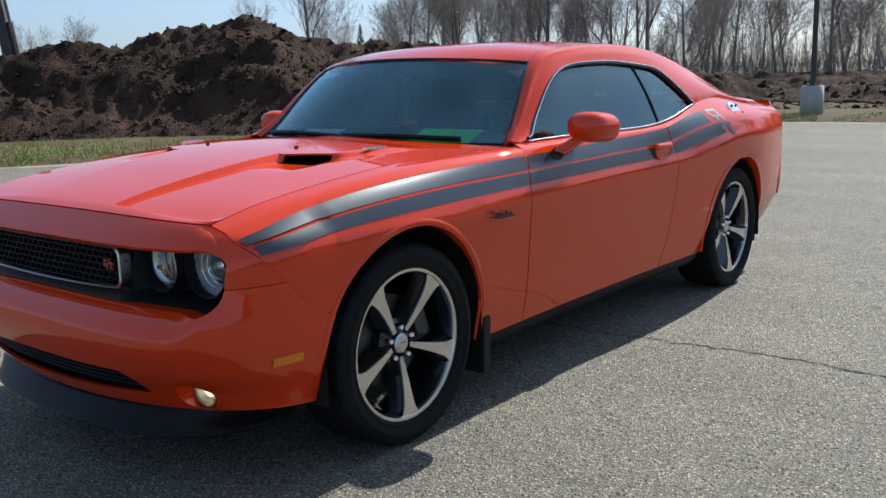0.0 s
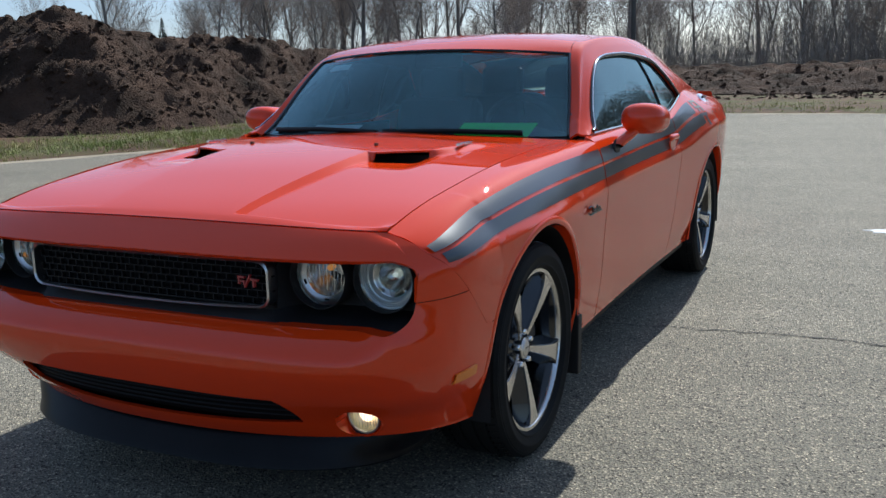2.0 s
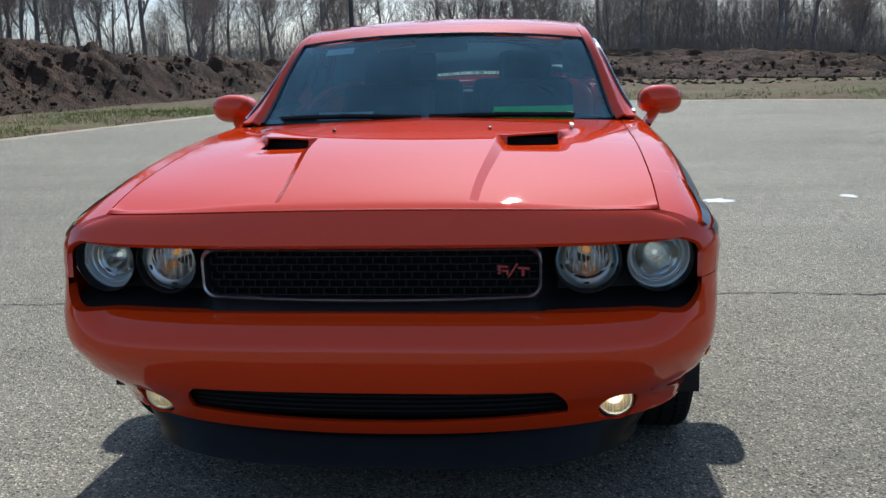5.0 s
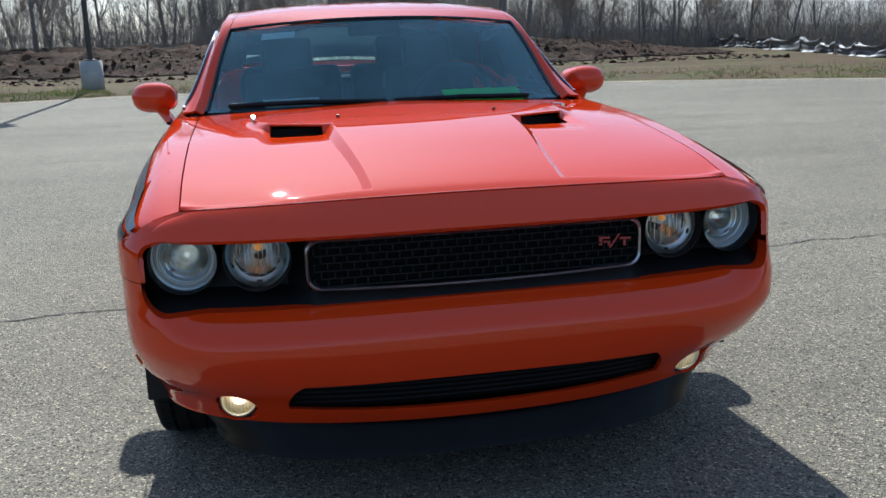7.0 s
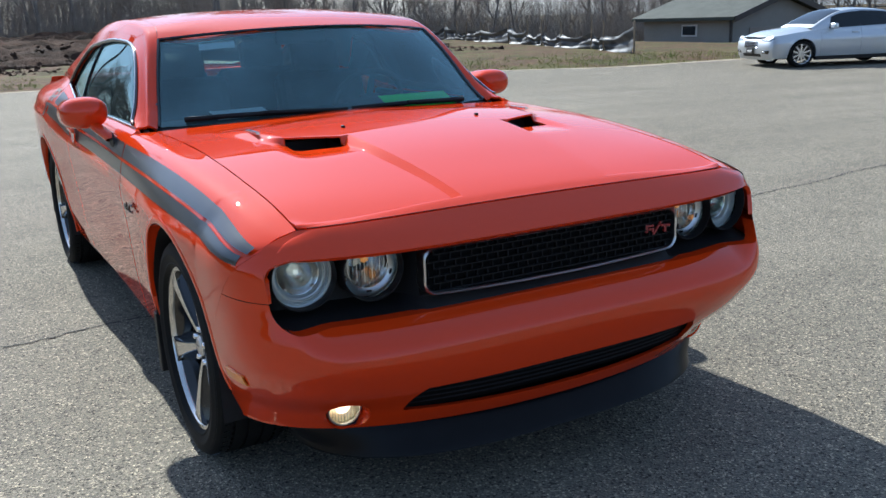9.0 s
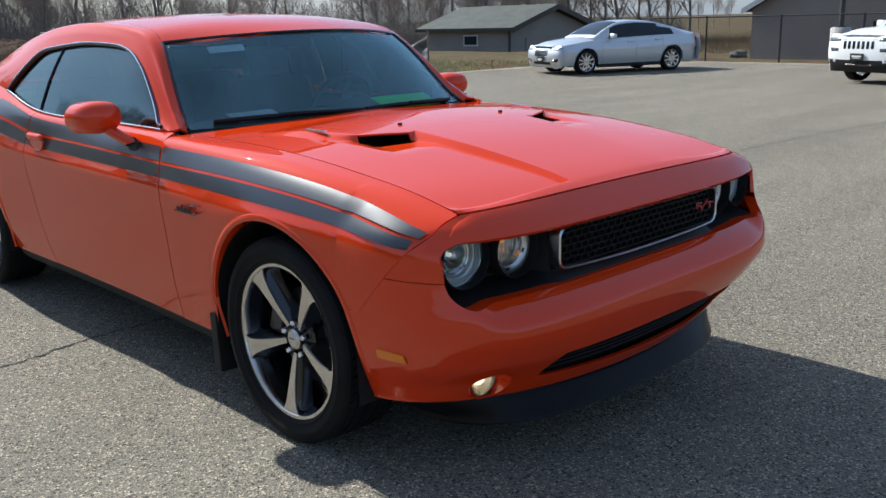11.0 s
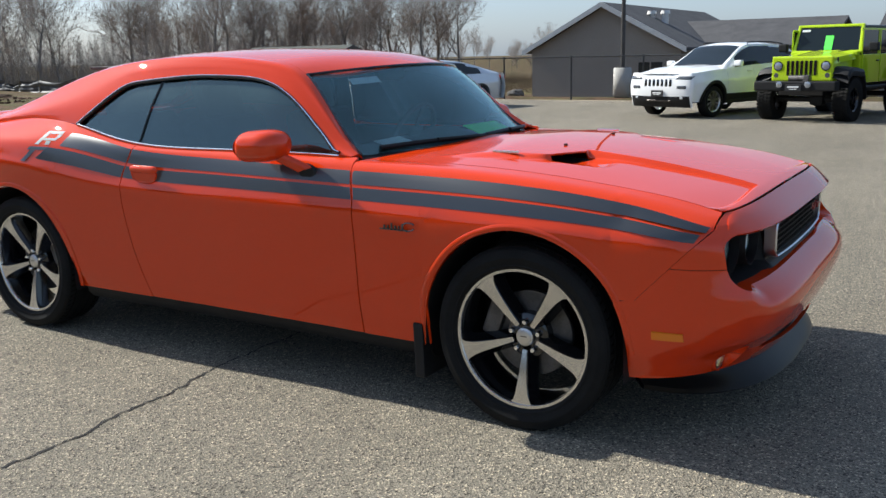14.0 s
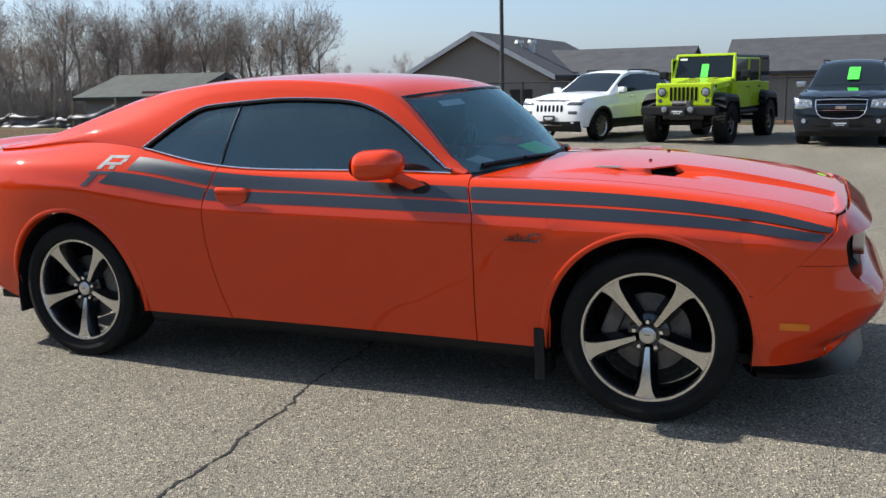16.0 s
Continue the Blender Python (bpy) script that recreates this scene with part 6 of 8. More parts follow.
ROOF_C = nat([(-0.98, 1.363), (-1.08, 1.391), (-1.3, 1.425), (-1.7, 1.449), (-2.2, 1.445), (-2.6, 1.405), (-2.85, 1.36)])


def cabin_side(x, z):
    """Half width of the cabin's side between belt and rail."""
    a, b = BELT_Z(x), RAIL_Z(x)
    t = (z - a) / max(0.02, b - a)
    return BELT_Y(x) + (RAIL_Y(x) - BELT_Y(x)) * t + 0.018 * math.sin(math.pi * max(0, min(1, t)))


def build_cabin():
    for side in (1, -1):
        xs = columns(-3.58, -0.80, 0.035, (-0.88, -2.525))
        rows = []
        for x in xs:
            low = BELT_Z(x)
            if -2.525 < x < -0.88:
                low = max(low, DLO_TOP(x))
            rz = max(RAIL_Z(x), low + 0.004)
            pts = []
            for k in range(5):
                z = low + (rz - low) * k / 5
                pts.append(Vector((x, cabin_side(x, z), z)))
            r = Vector((x, RAIL_Y(x), rz))
            e = Vector((x, EDGE_Y(x), max(EDGE_Z(x), rz + 0.002) if x < -0.85 else EDGE_Z(x)))
            mid = (r + e) / 2 + Vector((0, 0.010, 0.012))
            pts += [r.lerp(mid, 0.5) * 0.6 + r * 0.4, mid, e]
            rows.append(catmull(pts, 4))
        loft("side_frame", flip(rows, side), ORANGE, car, "body-coloured pillar and roof rail", (0, side, 0.6), 0.01, None, 40)
        lining = [[Vector((p.x, max(0.0, p.y - 0.022), p.z - 0.006)) for p in r] for r in rows if r[0].x < -0.9]
        loft("pillar_lining", flip(lining, side), INTERIOR, car, "dark pillar lining", (0, -side, -0.6), 0, None, 60)
        # glass of door and quarter window, with bright trim below and black above
        def glass(xa, xb, name, lean_a, lean_b):
            rows = []
            for x in columns(xa, xb, 0.04):
                row = []
                for k in range(7):
                    t = k / 6
                    z0, z1 = BELT_Z(x) - 0.012, DLO_TOP(x) + 0.008
                    z = z0 + (max(z1, z0 + 0.01) - z0) * t
                    row.append(Vector((x, cabin_side(x, z) - 0.012, z)))
                rows.append(row)
            skew(rows, xa, xb, lambda z: xa + lean_a * (z - 1.0), lambda z: xb + lean_b * (z - 1.0))
            return loft(name, flip(rows, side), TINTED_GLASS, car, "dark tinted side glass", (0, side, 0.3), 0)
        glass(-2.050, -0.875, "door_window", 0.20, 0.0)
        glass(-2.53, -2.060, "quarter_window", 0.0, 0.20)
        bar = []
        for k in range(9):
            z = 1.02 + 0.325 * k / 8
            x = -2.055 + 0.20 * (z - 1.0)
            bar.append(Vector((x, (cabin_side(x, z) - 0.008) * side, z)))
        tube("window_divider", bar, 0.005, GLOSS_BLACK, car, "", 6)
        low = [Vector((x, (BELT_Y(x) + 0.004) * side, BELT_Z(x) + 0.004)) for x in columns(-2.525, -0.86, 0.04)]
        tube("belt_trim", low, 0.0046, CHROME, car, "thin chrome window trim", 8)
        top_l = [Vector((x, (cabin_side(x, max(DLO_TOP(x), BELT_Z(x))) + 0.001) * side, max(DLO_TOP(x), BELT_Z(x)) + 0.001)) for x in columns(-2.525, -0.86, 0.03)]
        tube("window_seal", top_l, 0.009, GLOSS_BLACK, car, "", 8)
        top_c = [p + Vector((0, 0.005 * side, 0.007)) for p in top_l]
        tube("window_trim", top_c, 0.0022, CHROME, car, "thin chrome window trim", 6)
        # triangular inner cover behind the mirror
        part("mirror_cover", box(0.12, 0.02, 0.06, (-1.0, 0.80 * side, 1.02), 0.006), BLACK_PLASTIC, car)

    # roof
    def roof_front(y):
        return -0.985 - 0.197 * (abs(y) / 0.64) ** 2.2

    rows = []
    for r in np.linspace(0, 1, 34):
        row = []
        for t in np.linspace(-1, 1, 41):
            yy = t * 0.60
            x = roof_front(t * 0.635) + (-2.80 - 0.05 * (1 - t * t) - roof_front(t * 0.635)) * r
            e = EDGE_Y(x) - GAP
            z = EDGE_Z(x) + (ROOF_C(x) - EDGE_Z(x)) * (1 - abs(t) ** 2.3)
            row.append(Vector((x, t * e, z)))
        rows.append(row)
    loft("roof", rows, ORANGE, car, "", (0, 0, 1), 0.012, None, 40)

    # windshield
    rows = []
    for r in np.linspace(0, 1, 26):
        row = []
        for t in np.linspace(-1, 1, 41):
            a = abs(t)
            xe = -0.815 + (-1.180 + 0.815) * r
            side_p = Vector((xe, (EDGE_Y(xe) - 0.004) * t, EDGE_Z(xe) - 0.006))
            cb = Vector((-0.630, 0, 1.004))
            ct = Vector((-0.985, 0, 1.356))
            mid_p = cb.lerp(ct, r) + Vector((0.035, 0, 0.030)) * math.sin(math.pi * r) * 0.55
            k = 1 - a ** 2.1
            row.append(Vector((side_p.x + (mid_p.x - side_p.x) * k, side_p.y, side_p.z + (mid_p.z - side_p.z) * k)))
        rows.append(row)
    ws = loft("windshield", rows, WINDSHIELD_GLASS, car, "blue-green tinted windshield", (1, 0, 1), 0)
    # black frit border along the edges
    edge = [rows[i][0] for i in range(26)] + rows[-1] + [rows[i][-1] for i in range(25, -1, -1)]
    tube("windshield_seal", [p + Vector((0.002, 0, 0.003)) for p in edge], 0.007, GLOSS_BLACK, ws, "", 6)
    # cowl between hood and glass
    rows_c = []
    for t in np.linspace(-1, 1, 41):
        y = t * 0.79
        h = Vector((hood_rear(y) - 0.004, y, hood_height(hood_rear(y), y) - 0.018))
        j = int(round((t + 1) * 20))
        g = rows[0][j] + Vector((0.0, 0, -0.004))
        rows_c.append([h, h.lerp(g, 0.5) + Vector((0, 0, -0.008)), g, g + Vector((-0.02, 0, -0.04))])
    loft("cowl", rows_c, BLACK_PLASTIC, car, "black plastic cowl", (0, 0, 1), 0)
    # rear glass and deck
    rows_r = []
    for r in np.linspace(0, 1, 14):
        row = []
        for t in np.linspace(-1, 1, 25):
            x = -2.81 - 0.05 * (1 - t * t) + (-3.42 - 0.06 * (1 - t * t) + 2.81 + 0.05 * (1 - t * t)) * r
            zc = 1.355 + (1.095 - 1.355) * r + 0.02 * math.sin(math.pi * r)
            z = EDGE_Z(x) - 0.006 + (zc - EDGE_Z(x)) * (1 - abs(t) ** 2.2)
            row.append(Vector((x, t * (EDGE_Y(x) - 0.004), z)))
        rows_r.append(row)
    loft("rear_window", rows_r, TINTED_GLASS, car, "dark tinted rear glass", (-1, 0, 1), 0)
    rows_d = []
    for x in columns(-4.02, -3.44, 0.03):
        w = BELT_Y(max(-4.0, x)) - GAP if x < -3.58 else EDGE_Y(x) - GAP
        lip = 0.028 * smoothstep(-3.82, -3.99, x)
        rows_d.append([Vector((x, t * w, BELT_Z(max(-4.0, x)) * abs(t) ** 3 + (1.088 + lip) * (1 - abs(t) ** 3))) for t in np.linspace(-1, 1, 25)])
    loft("trunk_lid", rows_d, ORANGE, car, "", (0, 0, 1), 0.012)
    return rows


def build_tail():
    prof = [(1.075, -4.02), (1.05, -4.045), (1.0, -4.05), (0.92, -4.05), (0.78, -4.06), (0.72, -4.085), (0.62, -4.085), (0.53, -4.07), (0.445, -4.03)]
    rows = []
    for t in np.linspace(-1, 1, 61):
        row = []
        for z, xn in prof:
            th = abs(t) * math.pi / 2
            n = 3.4
            b = 0.765 + 0.09 * smoothstep(1.08, 0.9, z) - 0.03 * smoothstep(0.5, 0.33, z)
            y = b * math.sin(th) ** (2 / n)
            x = -3.92 + (xn + 3.92) * max(0.0, math.cos(th)) ** (2 / n)
            row.append(Vector((x, math.copysign(y, t), z)))
        rows.append(row)
    tail = loft("rear_fascia", rows, ORANGE, car, "", lambda c: Vector((-1, c.y, 0)), 0)
    for s in (1, -1):
        part("tail_lamp", box(0.03, 0.62, 0.12, (-4.055, 0.37 * s, 0.90), 0.012), shader("tail_lens", (0.30, 0.008, 0.006), 0.12, Coat_Weight=0.6), tail, "dark red tail lamp")


build_nose()
for s, w in ((1, "driver"), (-1, "passenger")):
    build_side(s, w)
build_hood()
WS = build_cabin()
build_tail()


# ---- wheels ----
def build_wheel(x, side):
    wheel = part("wheel", bpy.data.meshes.new("wheel_hub"), None, car, "black five-spoke alloy wheel with machined faces")
    bmh = joined(rod(0.075, 0.075, (0, -0.02, 0), (0, 0.045, 0), 32))
    bmh.to_mesh(wheel.data)
    bmh.free()
    wheel.data.materials.append(GLOSS_BLACK)
    wheel.matrix_basis = pose(x, 0.803 * side, 0.3555, 0, 0, 0 if side > 0 else 180)
    R = 0.358
    prof = [(0.262, -0.105), (0.285, -0.121), (0.315, -0.127), (0.340, -0.121), (0.351, -0.108)]
    for g in (-0.07, -0.025, 0.025, 0.07):
        prof += [(R, g - 0.012), (R, g - 0.005), (R - 0.008, g - 0.004), (R - 0.008, g + 0.004), (R, g + 0.005)]
    prof += [(0.353, 0.108), (0.344, 0.119), (0.341, 0.1195), (0.339, 0.1215), (0.320, 0.127), (0.317, 0.1285), (0.312, 0.1285), (0.309, 0.127), (0.288, 0.122), (0.284, 0.1235), (0.280, 0.122), (0.270, 0.110), (0.262, 0.100)]
    closed_loft("tyre", revolve(prof, 120), RUBBER, wheel, "black low-profile tyre", 28)
    # short cuts across the shoulder of the tread
    bm = bmesh.new()
    for k in range(72):
        a = 2 * math.pi * k / 72
        for o in (-0.083, 0.083):
            bmesh.ops.create_cube(bm, size=1.0, matrix=Matrix.Rotation(-a, 4, "Y") @ Matrix.Translation((R - 0.0065, o * 1.0, 0)) @ Matrix.Rotation(radians(18), 4, "X") @ Matrix.Diagonal((0.012, 0.034, 0.004, 1)))
    tagged(part("tread_relief", bm, GLOSS_BLACK, wheel), kind="stuff")
    closed_loft("rim", revolve([(0.262, -0.10), (0.250, -0.09), (0.235, -0.02), (0.240, 0.05), (0.254, 0.088), (0.257, 0.098)], 96), GLOSS_BLACK, wheel, "gloss black rim barrel", 40)
    closed_loft("rim_lip", revolve([(0.254, 0.090), (0.256, 0.104), (0.259, 0.108), (0.270, 0.109), (0.274, 0.106), (0.274, 0.098)], 96), MACHINED, wheel, "machined rim edge", 40)
    bm = bmesh.new()
    for k in range(5):
        ang = radians(-90 + 72 * k)
        rows = []
        rs = (0.050, 0.075, 0.105, 0.14, 0.18, 0.215, 0.240, 0.2565)
        for r in rs:
            t = (r - 0.05) / 0.2065
            hw = 0.012 + 0.014 * t + 0.012 * t ** 4 + 0.012 * smoothstep(0.88, 1.0, t)
            dish = 0.104 - 0.034 * max(0.0, 1 - t) ** 1.5
            rows.append([(r, -hw, dish - 0.045), (r, -hw, dish - 0.004), (r, -hw + 0.003, dish), (r, hw - 0.003, dish), (r, hw, dish - 0.004), (r, hw, dish - 0.045)])
        grid = [[bm.verts.new((r * math.cos(ang) - w * math.sin(ang), o, r * math.sin(ang) + w * math.cos(ang))) for r, w, o in row] for row in rows]
        for i in range(len(rows) - 1):
            for j in range(5):
                f = bm.faces.new((grid[i][j], grid[i + 1][j], grid[i + 1][j + 1], grid[i][j + 1]))
                f.material_index = 0 if j == 2 else 1
                f.smooth = True
        # black pocket flank beside each spoke
        for s in (-1, 1):
            fl = []
            for r in rs:
                t = (r - 0.05) / 0.2065
                hw = 0.012 + 0.014 * t + 0.012 * t ** 4
                dish = 0.104 - 0.034 * max(0.0, 1 - t) ** 1.5
                w0, w1 = s * hw, s * (hw + 0.022)
                fl.append([(r, w0, dish - 0.006), (r, w1, dish - 0.055)])
            g2 = [[bm.verts.new((r * math.cos(ang) - w * math.sin(ang), o, r * math.sin(ang) + w * math.cos(ang))) for r, w, o in row] for row in fl]
            for i in range(len(fl) - 1):
                f = bm.faces.new((g2[i][0], g2[i + 1][0], g2[i + 1][1], g2[i][1]))
                f.material_index = 1
    bmesh.ops.recalc_face_normals(bm, faces=bm.faces[:])
    me = bpy.data.meshes.new("spokes")
    bm.to_mesh(me)
    bm.free()
    me.materials.append(MACHINED)
    me.materials.append(GLOSS_BLACK)
    me.set_sharp_from_angle(angle=radians(30))
    part("spokes", me, None, wheel, "five machined spokes with black flanks")
    closed_loft("centre_cap", revolve([(0, 0.080), (0.018, 0.080), (0.026, 0.078), (0.028, 0.075), (0.0295, 0.0745), (0.033, 0.0735), (0.035, 0.071), (0.036, 0.05)], 40), SATIN, wheel, "silver centre cap", 35)
    part("cap_mark", box(0.026, 0.002, 0.004, (0, 0.0805, 0.004), 0.0008), IRON, wheel)
    for k in range(5):
        a = radians(-54 + 72 * k)
        c = Matrix.Translation((0.058 * math.cos(a), 0, 0.058 * math.sin(a)))
        closed_loft("lug_nut", revolve([(0, 0.078), (0.008, 0.078), (0.0115, 0.072), (0.012, 0.05)], 12), CHROME, wheel, "", 35, c)
    closed_loft("hub_plate", revolve([(0.0, 0.050), (0.07, 0.050), (0.085, 0.042), (0.09, 0.0)], 48), GLOSS_BLACK, wheel, "", 35)
    closed_loft("brake_disc", revolve([(0.07, 0.006), (0.165, 0.006), (0.168, 0.0), (0.165, -0.018), (0.07, -0.018)], 64), IRON, wheel, "grey brake disc", 35)
    ca = radians(160 if (x > -1) == (side > 0) else 20)
    part("brake_caliper", box(0.07, 0.075, 0.16, bevel=0.012, m=Matrix.Rotation(-ca, 4, "Y") @ Matrix.Translation((0.155, 0.0, 0))), IRON, wheel, "grey brake caliper")
    return wheel


for x in (0.0, AXLE):
    for s in (1, -1):
        build_wheel(x, s)
        # black wheel housing
        rows = []
        for i in range(25):
            a = math.pi * i / 24
            rr = ARCH_R - 0.006
            rows.append([Vector((x + rr * math.cos(a), s * y, 0.362 + rr * math.sin(a) if i not in (0, 24) else 0.25)) for y in (0.925, 0.5, 0.48)])
        loft("wheel_housing", rows, BLACK_PLASTIC, car, "", None, 0)
        part("housing_wall", box(0.84, 0.02, 0.62, (x, 0.48 * s, 0.52)), BLACK_PLASTIC, car)
part("floor_pan", box(4.3, 1.40, 0.05, (-1.6, 0, 0.24), 0.01), BLACK_PLASTIC, car, "dark underbody")
part("side_filler", joined(box(1.95, 1.66, 0.02, (-1.47, 0, 0.262)), box(0.02, 1.5, 0.55, (-0.52, 0, 0.62)), box(0.02, 1.5, 0.50, (0.44, 0, 0.50)), box(0.9, 0.9, 0.02, (0.0, 0, 0.86))), BLACK_PLASTIC, car)


# ---- door mirrors ----
def build_mirror(side):
    rows = []
    n = 18
    for i in range(n + 1):
        t = -1 + 2 * i / n
        r = max(0.0, 1 - abs(t) ** (2.6 if t > 0 else 9.0)) ** 0.5
        x = -1.135 + 0.112 * t
        row = []
        for k in range(25):
            a = 2 * math.pi * k / 24
            c, s = math.cos(a), math.sin(a)
            yy = 0.094 * math.copysign(abs(c) ** 0.8, c) * r
            zz = 0.066 * math.copysign(abs(s) ** 0.85, s) * r
            row.append(Vector((x + 0.02 * c * side * 0, (0.985 + yy) * side, 1.048 + zz + 0.008 * t)))
        rows.append(row)
    head = closed_loft("mirror", rows, ORANGE, car, "body-coloured rounded door mirror", 60)
    arm = []
    for t in np.linspace(0, 1, 9):
        p = Vector((-1.10, 0.965, 1.01)).lerp(Vector((-0.99, 0.905, 0.945)), t)
        w = 0.036 + 0.008 * abs(t - 0.3)
        arm.append([Vector((p.x + w * math.cos(a) * 0.95, (p.y + 0.028 * math.sin(a)) * side, p.z + w * math.cos(a) * 0.30)) for a in np.linspace(0, 2 * math.pi, 17)])
    closed_loft("mirror_arm", arm, ORANGE, head, "", 60)
    closed_loft("mirror_base", revolve([(0.0, 0.008), (0.036, 0.008), (0.044, 0.0)], 28), BLACK_PLASTIC, head, "", 40, Matrix.Translation((-0.985, 0.905 * side, 0.94)) @ Matrix.Diagonal((1.15, side, 0.75, 1)))
    gl = [[Vector((-1.2485, (0.985 + 0.074 * math.cos(a) * r) * side, 1.04 + 0.048 * math.sin(a) * r)) for r in (0, 0.5, 1)] for a in np.linspace(0, 2 * math.pi, 25)]
    loft("mirror_glass", gl, CHROME, head, "mirror glass", (-1, 0, 0), 0)


build_mirror(1)
build_mirror(-1)

# ---- wipers ----
def ws_point(t, r, lift=0.012):
    j, i = (t + 1) * 20, r * 25
    j0, i0 = min(39, int(j)), min(24, int(i))
    fj, fi = j - j0, i - i0
    a = WS[i0][j0].lerp(WS[i0][j0 + 1], fj)
    b = WS[i0 + 1][j0].lerp(WS[i0 + 1][j0 + 1], fj)
    return a.lerp(b, fi) + Vector((0.7, 0, 0.7)) * lift


for t0, t1, r0, r1 in ((-0.88, -0.04, 0.055, 0.022), (0.0, 0.78, 0.032, 0.018)):
    pts = [ws_point(t0 + (t1 - t0) * k / 14, r0 + (r1 - r0) * k / 14 + 0.012 * math.sin(math.pi * k / 14)) for k in range(15)]
    blade = tube("wiper_blade", pts, 0.011, BLACK_PLASTIC, car, "black windshield wiper", 6)
    arm = [ws_point(t0 + (t1 - t0) * (0.45 + 0.55 * k / 8), r0 + (r1 - r0) * (0.45 + 0.55 * k / 8) - 0.012 * k / 8, 0.024) for k in range(9)]
    tube("wiper_arm", arm, 0.010, BLACK_PLASTIC, blade, "", 6)

# ---- interior ----
def seat_part(x, y, w):
    seat = part("seat", box(0.48, w, 0.16, (x + 0.22, y, 0.52), 0.05), INTERIOR, car, "dark bucket seat")
    bm = box(0.14, w, 0.62, (0, 0, 0.31), 0.06, m=Matrix.Translation((x, y, 0.52)) @ Matrix.Rotation(radians(-17), 4, "Y"), segments=3)
    part("backrest", bm, INTERIOR, seat)
    part("headrest", box(0.10, 0.27, 0.19, bevel=0.045, m=Matrix.Translation((x - 0.20, y, 1.19)) @ Matrix.Rotation(radians(-12), 4, "Y"), segments=3), INTERIOR, seat)


for y in (0.38, -0.38):
    seat_part(-1.78, y, 0.5)
seat_part(-2.55, 0.33, 0.6)
seat_part(-2.55, -0.33, 0.6)
rows = []
for t in np.linspace(-1, 1, 33):
    y = t * 0.74
    k = 1 - abs(t) ** 3
    rows.append([Vector((-0.74 - 0.12 * (1 - k), y, 0.955)), Vector((-0.95, y, 0.975 + 0.01 * k)), Vector((-1.12, y, 0.985 + 0.01 * k + 0.035 * math.exp(-((y - 0.38) / 0.18) ** 4))), Vector((-1.18, y, 0.93)), Vector((-1.16, y, 0.62))])
loft("dashboard", rows, INTERIOR, car, "dark dashboard", (0, 0, 1), 0)
ringp = [Vector((0.185 * math.cos(a), 0.185 * math.sin(a), 0)) for a in np.linspace(0, 2 * math.pi, 33)]
sm = Matrix.Translation((-1.30, 0.38, 0.97)) @ Matrix.Rotation(radians(-66), 4, "Y")
wheel_ring = tube("steering_wheel", [sm @ p for p in ringp], 0.015, INTERIOR, car, "dark steering wheel", 8)
for a in (0, 180, 270):
    part("spoke", box(0.17, 0.03, 0.012, m=sm @ Matrix.Rotation(radians(a), 4, "Z") @ Matrix.Translation((0.09, 0, 0))), INTERIOR, wheel_ring)
part("steering_hub", box(0.12, 0.11, 0.04, bevel=0.02, m=sm), INTERIOR, wheel_ring)
part("rear_mirror", box(0.03, 0.24, 0.065, (-1.18, 0, 1.315), 0.015), INTERIOR, car)
part("parcel_shelf", box(0.7, 1.25, 0.03, (-3.1, 0, 1.02), 0.005), INTERIOR, car)
part("rear_bulkhead", box(0.05, 1.3, 0.7, (-3.3, 0, 0.7), 0.01), INTERIOR, car)
part("cabin_floor", box(2.6, 1.5, 0.04, (-2.0, 0, 0.36)), INTERIOR, car)
part("headliner", box(1.5, 1.10, 0.015, (-2.0, 0, 1.372), 0.004), INTERIOR, car)
for s in (1, -1):
    part("door_card", box(1.25, 0.03, 0.62, (-1.45, 0.80 * s, 0.68), 0.012), INTERIOR, car)

# loose things on the dash
sign = thing("sales_card", "bright green card lying on the dashboard behind the windshield", "card")
bm = box(0.13, 0.34, 0.004, bevel=0.001, m=pose(-0.845, 0.42, 1.018, 0, 22, 0), segments=1)
part("card", bm, GREEN_CARD, sign)
paper = thing("paper_sheet", "white paper sheet lying on the dashboard", "paper")
part("sheet", box(0.10, 0.24, 0.003, bevel=0.0008, m=pose(-0.88, -0.40, 1.018, 0, 16, 6), segments=1), PAPER, paper)
def on_glass(t, r, w, h, material, name, label, lift=-0.004):
    rows = [[ws_point(t + w * a, r + h * b, lift) for b in (0, 0.5, 1)] for a in (0, 0.25, 0.5, 0.75, 1)]
    ob = loft(name, rows, material, None, "", (1, 0, 1), 0)
    tagged(ob, label, "sticker")
on_glass(-0.77, 0.805, 0.21, 0.085, PAPER, "inspection_sticker", "small pale sticker inside the windshield top")


